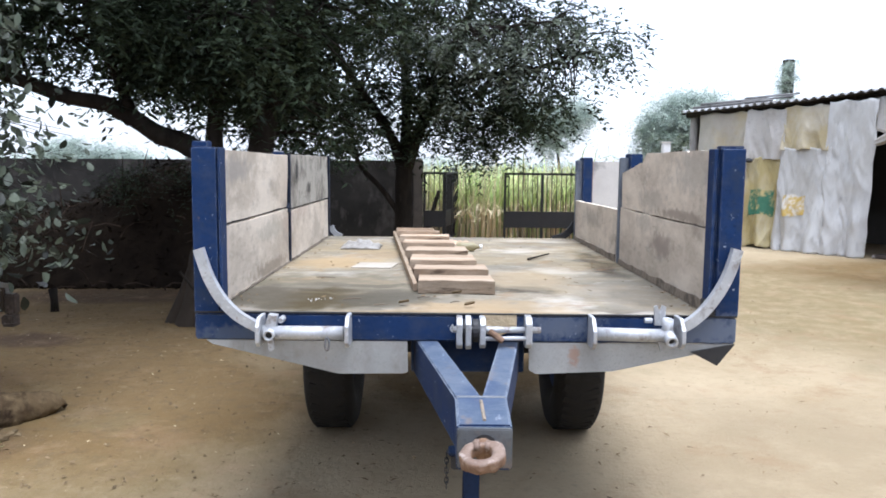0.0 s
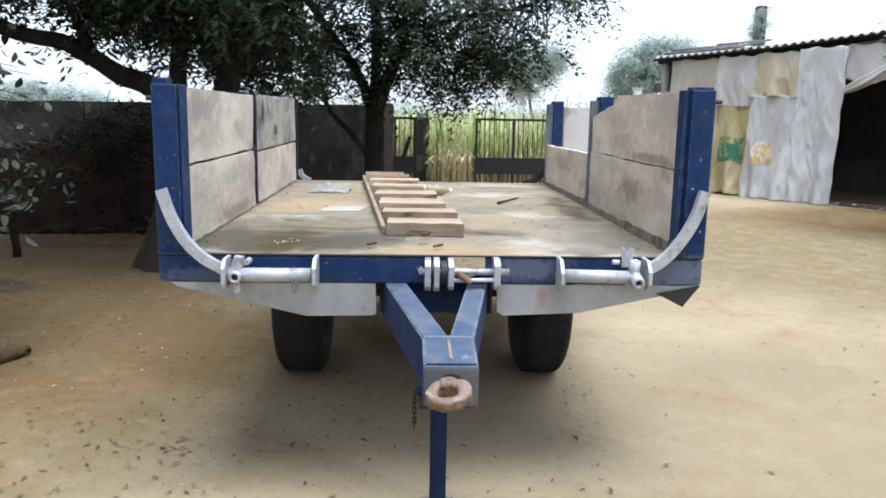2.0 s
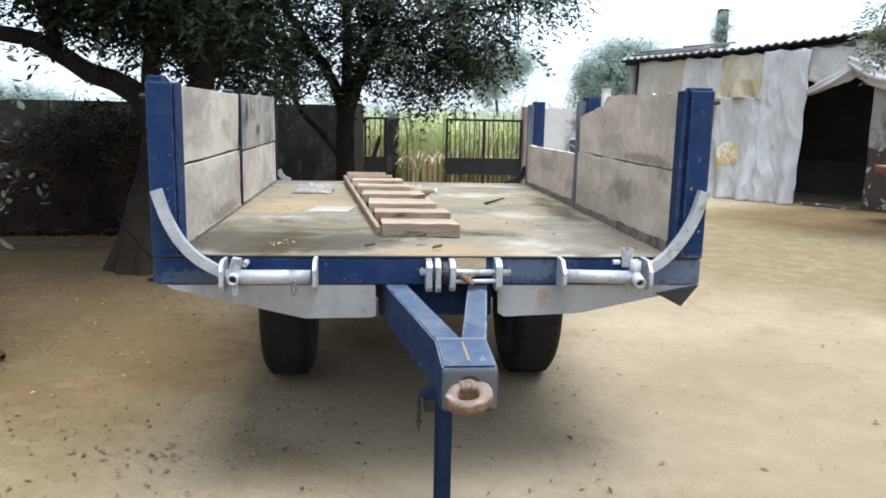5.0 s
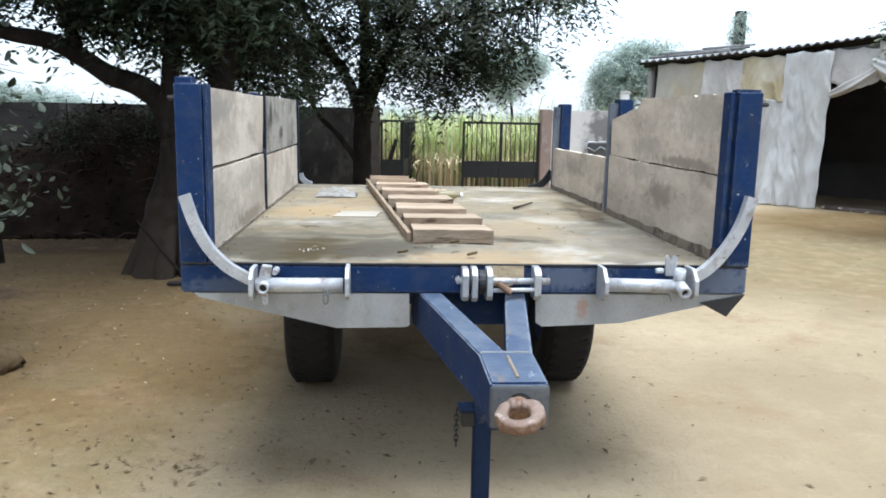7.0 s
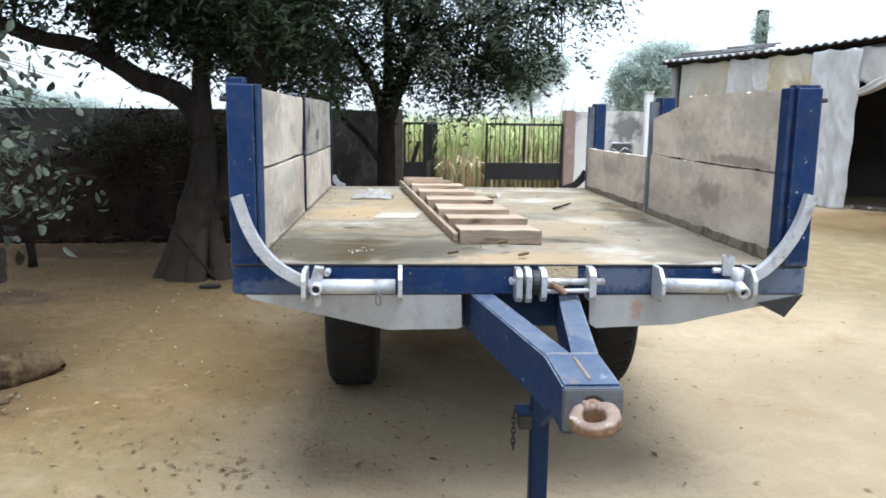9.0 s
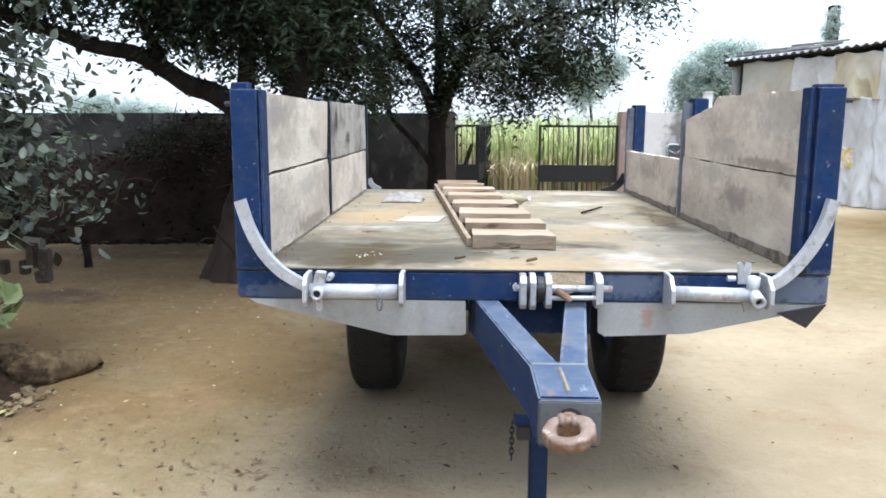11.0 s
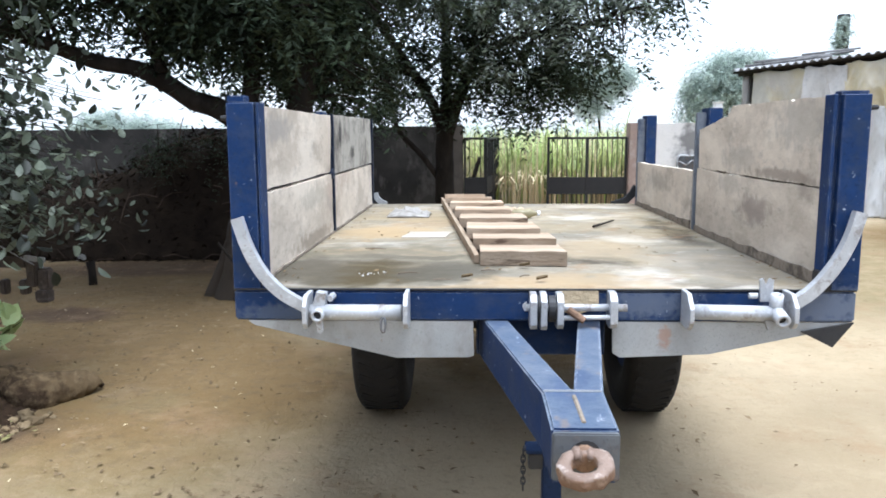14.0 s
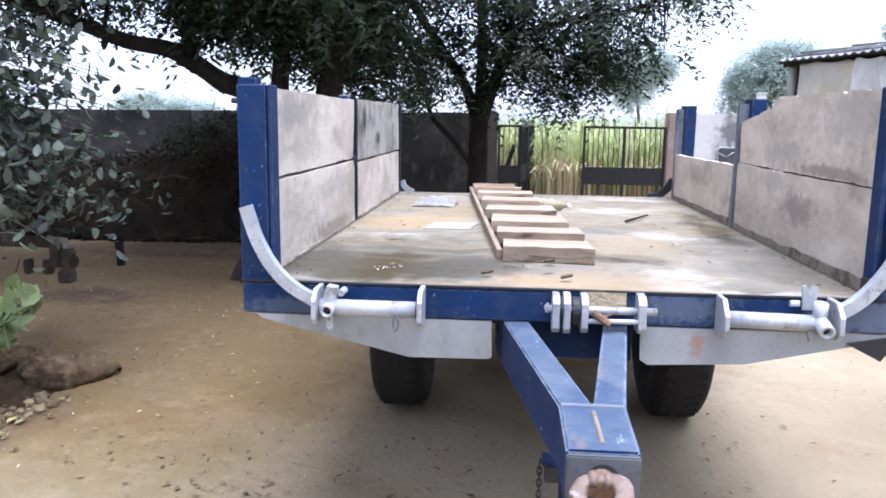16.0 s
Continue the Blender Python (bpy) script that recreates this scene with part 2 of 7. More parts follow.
# Paler copy of LEAF: light and haze on the east branch are in it.
LEAF_EAST = mat("lit_neem_leaf", (0.12, 0.15, 0.085), (0.19, 0.22, 0.14), 5, 0.5, 0, 0, 30, vary=0.4, translucent=0.35)
LEAF_BRIGHT = mat("milkweed_leaf", (0.36, 0.48, 0.2), (0.46, 0.55, 0.28), 5, 0.5, 0, 0.05, 30, vary=0.2, translucent=0.3)
CANE = mat("green_cane_leaf", (0.26, 0.36, 0.1), (0.58, 0.62, 0.3), 0.8, 0.5, 0, 0, 30, vary=0.6, translucent=0.3)
STRAW = mat("dry_cane_leaf", (0.66, 0.57, 0.38), (0.5, 0.4, 0.24), 1.2, 0.8, 0, 0, 30, vary=0.35, translucent=0.25)
LITTER = mat("fallen_leaf", (0.2, 0.145, 0.085), (0.115, 0.083, 0.05), 3, 0.95, 0, 0, 30, vary=0.35, spec=0.0)
LITTER_DARK = mat("dark_leaf_crumb", (0.14, 0.105, 0.062), (0.085, 0.062, 0.038), 3, 0.95, 0, 0, 30, vary=0.5, spec=0.0)
LEAF_FALLEN = mat("yellowing_leaf", (0.26, 0.26, 0.1), (0.2, 0.16, 0.07), 3, 0.7, 0, 0, 30, vary=0.4, spec=0.2)
# Brush far darker than dry wood: shade over the heap is in this colour.
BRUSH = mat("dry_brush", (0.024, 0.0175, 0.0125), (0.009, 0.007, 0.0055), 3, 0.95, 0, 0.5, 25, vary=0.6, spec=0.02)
TWIG = mat("dry_twig", (0.17, 0.125, 0.085), (0.11, 0.08, 0.055), 6, 0.9, 0, 0.2, 60, vary=0.3)
TWIG_DARK = mat("dark_dry_twig", (0.07, 0.05, 0.036), (0.035, 0.026, 0.02), 6, 0.95, 0, 0.2, 60, vary=0.5, spec=0.05)
STONE = mat("caked_clod", (0.21, 0.16, 0.095), (0.14, 0.102, 0.058), 12, 0.95, 0, 0.8, 60, vary=0.3, spec=0.03)
BAG = mat("crumpled_polythene", (0.42, 0.395, 0.36), (0.3, 0.28, 0.25), 9, 0.35, 0, 0.2, 40, translucent=0.3)
GREY_WOOD = mat("grey_weathered_pole", (0.2, 0.195, 0.19), (0.13, 0.125, 0.12), 6, 0.95, 0, 0.3, 60, spec=0.1)
POLY = mat("clear_polythene", (0.5, 0.49, 0.47), (0.36, 0.35, 0.33), 9, 0.3, 0, 0.2, 40, translucent=0.4)
FOAM = mat("pale_board", (0.4, 0.36, 0.3), (0.33, 0.295, 0.245), 6, 0.85, 0, 0.15, 60, spec=0.08)


def layer(m, tone, scale, cut, soft=0.06, strength=0.8, stretch=(1, 1, 1), detail=5, rgh=0.6):
    """Chips, dirt or scratches of another tone over a finished material, cut from noise."""
    n, l = m.node_tree.nodes, m.node_tree.links
    bsdf = next(x for x in n if x.type == "BSDF_PRINCIPLED")
    old = bsdf.inputs["Base Color"].links[0].from_socket
    co, mp, nz, mr, x = n.new("ShaderNodeTexCoord"), n.new("ShaderNodeMapping"), n.new("ShaderNodeTexNoise"), n.new("ShaderNodeMapRange"), n.new("ShaderNodeMix")
    mp.inputs["Scale"].default_value = stretch
    mp.inputs["Location"].default_value = (3.7, 1.3, scale * 0.1)
    nz.inputs["Scale"].default_value, nz.inputs["Detail"].default_value, nz.inputs["Roughness"].default_value = scale, detail, rgh
    mr.inputs["From Min"].default_value, mr.inputs["From Max"].default_value, mr.inputs["To Max"].default_value = cut - soft / 2, cut + soft / 2, strength
    x.data_type = "RGBA"
    x.inputs[7].default_value = (*tone, 1)
    for a, b in ((co.outputs["Object"], mp.inputs["Vector"]), (mp.outputs["Vector"], nz.inputs["Vector"]), (nz.outputs["Fac"], mr.inputs["Value"]),
                 (mr.outputs["Result"], x.inputs[0]), (old, x.inputs[6]), (x.outputs[2], bsdf.inputs["Base Color"])):
        l.new(a, b)


def patch_mask(n, l, vec, spots):
    """The highest of several soft round spots, given as (x, y, rx, ry)."""
    last = None
    for x, y, rx, ry in spots:
        m = n.new("ShaderNodeMapping")
        m.vector_type = "POINT"
        m.inputs["Location"].default_value = (-x / rx, -y / ry, 0)
        m.inputs["Scale"].default_value = (1 / rx, 1 / ry, 0)
        l.new(vec, m.inputs["Vector"])
        ln = n.new("ShaderNodeVectorMath")
        ln.operation = "LENGTH"
        l.new(m.outputs["Vector"], ln.inputs[0])
        mr = n.new("ShaderNodeMapRange")
        mr.inputs["From Min"].default_value, mr.inputs["From Max"].default_value = 1.15, 0.65
        l.new(ln.outputs["Value"], mr.inputs["Value"])
        if last is None:
            last = mr.outputs["Result"]
        else:
            mx = n.new("ShaderNodeMath")
            mx.operation = "MAXIMUM"
            l.new(last, mx.inputs[0])
            l.new(mr.outputs["Result"], mx.inputs[1])
            last = mx.outputs[0]
    return last


def bed_material():
    """Worn trailer bed: grey-brown sheet with dust, old cement splashes and a damp dark stain."""
    m = mat("trailer_bed", (0.225, 0.204, 0.162), (0.155, 0.14, 0.11), 3.0, 0.8, 0, 0.25, 50, stain=(0.32, 0.28, 0.21), stain_scale=2.2, stain_cut=0.55, stretch=(0.7, 1.0, 1), soft=0.2, spec=0.03)
    n, l = m.node_tree.nodes, m.node_tree.links
    bsdf = next(x for x in n if x.type == "BSDF_PRINCIPLED")
    old = bsdf.inputs["Base Color"].links[0].from_socket
    co, nz, sc, add = n.new("ShaderNodeTexCoord"), n.new("ShaderNodeTexNoise"), n.new("ShaderNodeVectorMath"), n.new("ShaderNodeVectorMath")
    nz.inputs["Scale"].default_value, nz.inputs["Detail"].default_value = 6, 5
    l.new(co.outputs["Object"], nz.inputs["Vector"])
    sc.operation = "MULTIPLY_ADD"
    sc.inputs[1].default_value, sc.inputs[2].default_value = (0.3, 0.3, 0), (-0.15, -0.15, 0)
    l.new(nz.outputs["Color"], sc.inputs[0])
    l.new(co.outputs["Object"], add.inputs[0])
    l.new(sc.outputs["Vector"], add.inputs[1])
    vec = add.outputs["Vector"]

    def over(col, spots, tone, strength):
        mask = patch_mask(n, l, vec, spots)
        k = n.new("ShaderNodeMath")
        k.operation = "MULTIPLY"
        k.inputs[1].default_value = strength
        l.new(mask, k.inputs[0])
        x = n.new("ShaderNodeMix")
        x.data_type = "RGBA"
        l.new(k.outputs[0], x.inputs[0])
        l.new(col, x.inputs[6])
        x.inputs[7].default_value = (*tone, 1)
        return x.outputs[2]

    col = over(old, BED_DUST, (0.31, 0.225, 0.13), 0.6)
    col = over(col, BED_DAMP, (0.05, 0.044, 0.034), 0.88)
    col = over(col, BED_CEMENT, (0.42, 0.39, 0.34), 0.65)
    l.new(col, bsdf.inputs["Base Color"])
    return m


def wear_edges(m, tone, radius=0.005, strength=0.8):
    """Paint rubbed off along edges, broken up by noise."""
    n, l = m.node_tree.nodes, m.node_tree.links
    bsdf = next(x for x in n if x.type == "BSDF_PRINCIPLED")
    old = bsdf.inputs["Base Color"].links[0].from_socket
    bev, geo, dot = n.new("ShaderNodeBevel"), n.new("ShaderNodeNewGeometry"), n.new("ShaderNodeVectorMath")
    bev.samples = 3
    bev.inputs["Radius"].default_value = radius
    dot.operation = "DOT_PRODUCT"
    l.new(bev.outputs["Normal"], dot.inputs[0])
    l.new(geo.outputs["Normal"], dot.inputs[1])
    mr, nz, co = n.new("ShaderNodeMapRange"), n.new("ShaderNodeTexNoise"), n.new("ShaderNodeTexCoord")
    mr.inputs["From Min"].default_value, mr.inputs["From Max"].default_value, mr.inputs["To Max"].default_value = 0.985, 0.85, strength
    l.new(dot.outputs["Value"], mr.inputs["Value"])
    nz.inputs["Scale"].default_value, nz.inputs["Detail"].default_value = 30, 5
    l.new(co.outputs["Object"], nz.inputs["Vector"])
    br = n.new("ShaderNodeMapRange")
    br.inputs["From Min"].default_value, br.inputs["From Max"].default_value = 0.38, 0.56
    l.new(nz.outputs["Fac"], br.inputs["Value"])
    k, x = n.new("ShaderNodeMath"), n.new("ShaderNodeMix")
    k.operation = "MULTIPLY"
    l.new(mr.outputs["Result"], k.inputs[0])
    l.new(br.outputs["Result"], k.inputs[1])
    x.data_type = "RGBA"
    l.new(k.outputs[0], x.inputs[0])
    l.new(old, x.inputs[6])
    x.inputs[7].default_value = (*tone, 1)
    l.new(x.outputs[2], bsdf.inputs["Base Color"])


layer(BLUE, (0.035, 0.045, 0.075), 14, 0.6, 0.2, 0.4, (1, 1, 1), 7)
layer(BLUE, (0.05, 0.062, 0.09), 10, 0.57, 0.16, 0.32, (1, 1, 1.8), 8, 0.68)
layer(BLUE, (0.4, 0.44, 0.5), 55, 0.685, 0.03, 0.7)
layer(BLUE, (0.16, 0.11, 0.08), 38, 0.72, 0.05, 0.4)
layer(BLUE_WORN_SHEEN, (0.02, 0.04, 0.1), 8, 0.56, 0.12, 0.55, (1, 0.4, 1), 8, 0.7)
layer(BLUE_WORN_SHEEN, (0.36, 0.39, 0.44), 30, 0.66, 0.05, 0.6, (1, 0.35, 1), 8, 0.7)
layer(BLUE_WORN_SHEEN, (0.15, 0.12, 0.1), 15, 0.64, 0.08, 0.7, (1, 0.5, 1), 7)
layer(SILVER, (0.22, 0.17, 0.13), 45, 0.68, 0.06, 0.8)
layer(SILVER, (0.62, 0.64, 0.66), 60, 0.62, 0.1, 0.6)
layer(GREY_PLATE, (0.22, 0.2, 0.18), 3.2, 0.56, 0.2, 0.6, (1, 1, 0.6), 6)
layer(GREY_PLATE, (0.17, 0.15, 0.13), 8, 0.57, 0.16, 0.45, (1, 1, 0.6), 8, 0.7)
layer(GREY_PLATE, (0.24, 0.15, 0.1), 26, 0.7, 0.05, 0.6)
layer(MUD, (0.5, 0.46, 0.42), 9, 0.62, 0.05, 0.8, (1, 1, 1), 6)
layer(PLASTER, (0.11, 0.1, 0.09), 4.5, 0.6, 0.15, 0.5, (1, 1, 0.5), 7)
layer(BOARD, (0.2, 0.175, 0.14), 26, 0.68, 0.05, 0.5, (1, 0.4, 1))
layer(BOARD, (0.13, 0.115, 0.095), 62, 0.685, 0.04, 0.6, (1, 0.6, 1), 6, 0.65)
layer(BOARD, (0.345, 0.3, 0.242), 4.5, 0.53, 0.12, 0.55, (1, 0.5, 1), 7, 0.66)
layer(BOARD, (0.25, 0.215, 0.18), 2.6, 0.6, 0.08, 0.5, (1, 0.6, 1), 9, 0.7)
layer(BOARD, (0.42, 0.33, 0.27), 3.1, 0.63, 0.1, 0.45, (1, 0.5, 1), 7)
layer(BOARD_DARK, (0.13, 0.12, 0.1), 8, 0.58, 0.1, 0.6, (1, 0.4, 1), 8, 0.7)
layer(BOARD, (0.3, 0.275, 0.24), 9, 0.6, 0.06, 0.5, (1, 0.45, 1), 9, 0.72)
layer(BOARD, (0.17, 0.15, 0.125), 17, 0.68, 0.03, 0.55, (1, 0.5, 1), 9, 0.75)
layer(BOARD, (0.69, 0.615, 0.51), 5, 0.54, 0.12, 0.6, (1, 0.5, 1), 7, 0.66)
layer(WOOD, (0.17, 0.11, 0.07), 40, 0.63, 0.1, 0.6, (0.15, 1, 1))
layer(WOOD_EDGE, (0.06, 0.042, 0.03), 50, 0.62, 0.08, 0.8, (0.12, 1, 1))
wear_edges(BLUE, (0.28, 0.31, 0.37), 0.003, 0.5)
wear_edges(BLUE_WORN_SHEEN, (0.36, 0.39, 0.43), 0.005, 0.6)

PLASTER_STAINED = PLASTER_LIGHT.copy()
RUST_MARKED = GREY_PLATE.copy()


def tone_patch(m, centre, radii, tone, strength, ragged=7):
    """One ragged patch of another tone, for stains and for painted light and shade."""
    n, l = m.node_tree.nodes, m.node_tree.links
    bsdf = next(x for x in n if x.type == "BSDF_PRINCIPLED")
    old = bsdf.inputs["Base Color"].links[0].from_socket
    co, mp, ln, nz, mr, ad, x = (n.new("ShaderNode" + k) for k in ("TexCoord", "Mapping", "VectorMath", "TexNoise", "MapRange", "Math", "Mix"))
    mp.inputs["Location"].default_value = [-c / r for c, r in zip(centre, radii)]
    mp.inputs["Scale"].default_value = [1 / r for r in radii]
    ln.operation = "LENGTH"
    nz.inputs["Scale"].default_value, nz.inputs["Detail"].default_value = ragged, 8
    ad.operation = "MULTIPLY_ADD"
    ad.inputs[1].default_value = -2.2
    mr.inputs["From Min"].default_value, mr.inputs["From Max"].default_value, mr.inputs["To Max"].default_value = 0.15, -0.5, strength
    x.data_type = "RGBA"
    x.inputs[7].default_value = (*tone, 1)
    for a, b in ((co.outputs["Object"], mp.inputs["Vector"]), (mp.outputs["Vector"], ln.inputs[0]), (co.outputs["Object"], nz.inputs["Vector"]),
                 (nz.outputs["Fac"], ad.inputs[0]), (ln.outputs["Value"], ad.inputs[2]), (ad.outputs[0], mr.inputs["Value"]),
                 (mr.outputs["Result"], x.inputs[0]), (old, x.inputs[6]), (x.outputs[2], bsdf.inputs["Base Color"])):
        l.new(a, b)


for spot, size, tone, amount in (
    ((0.862, 0.66, 1.07), (0.06, 0.16, 0.05), (0.27, 0.225, 0.19), 0.7), ((0.862, 0.25, 1.39), (0.06, 0.24, 0.09), (0.3, 0.285, 0.25), 0.5),
    ((0.862, 0.85, 1.25), (0.06, 0.2, 0.05), (0.33, 0.305, 0.265), 0.45), ((0.862, 0.4, 1.21), (0.06, 0.3, 0.022), (0.24, 0.2, 0.165), 0.7),
    ((0.862, 0.95, 1.15), (0.06, 0.14, 0.04), (0.36, 0.325, 0.275), 0.5), ((0.862, 2.2, 1.08), (0.06, 0.3, 0.05), (0.3, 0.27, 0.23), 0.5),
    ((-0.873, 0.35, 1.38), (0.06, 0.22, 0.05), (0.28, 0.265, 0.24), 0.6), ((-0.873, 0.95, 1.1), (0.06, 0.25, 0.05), (0.36, 0.33, 0.27), 0.6),
    ((-0.873, 0.9, 0.93), (0.06, 0.4, 0.03), (0.24, 0.2, 0.15), 0.7),
):
    tone_patch(BOARD, spot, size, tone, amount, 26)
tone_patch(BOARD_DARK, (-0.876, 1.6, 1.36), (0.06, 0.05, 0.06), (0.03, 0.03, 0.03), 0.85, 40)
tone_patch(BOARD_DARK, (-0.876, 2.0, 1.26), (0.06, 0.07, 0.03), (0.05, 0.045, 0.04), 0.8, 40)
# Dusty foot of the near trunk; the light on it is put into the tone.
BARK_DUSTY_LIT = BARK.copy()
tone_patch(BARK_DUSTY_LIT, (-2.25, 4.0, 0.0), (0.7, 0.7, 0.62), (0.06, 0.048, 0.037), 0.8)
tone_patch(BLUE, (0.86, 0.0, 0.835), (0.16, 0.06, 0.06), (0.17, 0.19, 0.23), 0.6, 30)
tone_patch(BLUE, (0.33, 0.0, 0.85), (0.13, 0.04, 0.05), (0.13, 0.15, 0.19), 0.6, 45)
tone_patch(BLUE, (-0.78, 0.0, 0.81), (0.16, 0.05, 0.03), (0.1, 0.115, 0.14), 0.5, 45)
tone_patch(RUST_MARKED, (0.385, 0.007, 0.742), (0.02, 0.05, 0.036), (0.3, 0.16, 0.1), 0.6, 60)
tone_patch(PLASTER_STAINED, (3.5, 11.0, 1.2), (0.3, 0.5, 0.28), (0.13, 0.125, 0.12), 0.85)

BED_CEMENT = [(0.37, 0.22, 0.13, 0.2), (0.48, 1.13, 0.13, 0.13), (-0.7, 0.97, 0.2, 0.09), (0.42, 2.02, 0.2, 0.09), (-0.3, 2.6, 0.3, 0.1), (0.55, 2.62, 0.3, 0.1), (-0.8, 0.06, 0.12, 0.05), (0.62, 0.04, 0.2, 0.04)]
BED_DUST = [(0.3, 0.03, 0.3, 0.06), (-0.25, 0.05, 0.3, 0.06), (-0.55, 1.42, 0.22, 0.2), (-0.42, 1.75, 0.18, 0.25), (-0.06, 0.14, 0.2, 0.1), (0.12, 0.02, 0.14, 0.1), (0.3, 0.8, 0.2, 0.3), (-0.5, 0.75, 0.3, 0.1)]
BED_DAMP = [(-0.62, 0.3, 0.34, 0.26), (-0.34, 0.36, 0.22, 0.2), (-0.45, 0.62, 0.3, 0.07), (0.2, 0.55, 0.2, 0.12), (0.7, 0.4, 0.14, 0.24), (0.75, 1.5, 0.1, 0.6)]
BED = bed_material()
layer(BED, (0.12, 0.1, 0.075), 7, 0.58, 0.14, 0.5, (0.8, 1.0, 1), 8, 0.7)
layer(BED, (0.29, 0.225, 0.13), 2.3, 0.53, 0.14, 0.42, (1, 0.9, 1), 8, 0.68)
layer(BED, (0.19, 0.165, 0.125), 3.4, 0.58, 0.08, 0.55, (1, 0.8, 1), 9, 0.7)
layer(BED, (0.2, 0.12, 0.065), 8, 0.64, 0.1, 0.5, (0.8, 1, 1), 7)
layer(BED, (0.46, 0.42, 0.35), 12, 0.62, 0.14, 0.4, (0.8, 1.0, 1), 8, 0.7)
layer(BED, (0.06, 0.05, 0.04), 70, 0.68, 0.06, 0.7)
# Bed stains; the large western ones also hold tree shade in their tone.
for spot, size, tone, amount in (
    ((-0.6, 0.42), (0.5, 0.6), (0.13, 0.115, 0.085), 0.7), ((0.68, 0.45), (0.2, 0.4), (0.19, 0.175, 0.15), 0.55), ((-0.66, 1.38), (0.24, 0.24), (0.32, 0.232, 0.13), 0.65),
    ((0.08, 0.14), (0.3, 0.14), (0.3, 0.225, 0.135), 0.65), ((-0.5, 2.1), (0.3, 0.3), (0.28, 0.215, 0.125), 0.5), ((0.3, 0.75), (0.2, 0.3), (0.25, 0.21, 0.15), 0.5),
    ((-0.57, 0.27), (0.27, 0.24), (0.06, 0.046, 0.024), 0.9), ((-0.8, 0.32), (0.16, 0.3), (0.085, 0.075, 0.058), 0.75), ((-0.3, 0.3), (0.2, 0.18), (0.08, 0.073, 0.058), 0.7),
):
    tone_patch(BED, (*spot, 0.89), (*size, 0.2), tone, amount, 11)


# Brown soil; tree shade and the trailer's shade (third spot) are in the tone.
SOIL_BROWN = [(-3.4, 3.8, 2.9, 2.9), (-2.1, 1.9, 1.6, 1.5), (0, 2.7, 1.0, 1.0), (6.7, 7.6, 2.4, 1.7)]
SOIL_TAN = [(4.8, 5.6, 3.8, 3.4), (2.6, 7.0, 2.5, 3.4), (5.0, 3.0, 1.8, 1.4), (-1.9, 0.9, 1.2, 0.7), (-1.8, 0.3, 0.9, 0.6)]
# slightly darker tan to the right of the drawbar
SOIL_DULL = [(2.0, 0.6, 1.4, 1.5), (1.2, -0.6, 1.2, 0.7)]
# damp spots; the last widens the root hollow's painted shade
SOIL_DAMP = [(-2.5, 0.5, 0.3, 0.35), (-3.35, 3.3, 0.5, 0.26), (-3.2, 5.4, 1.8, 0.5), (-2.65, 1.0, 0.5, 0.4)]


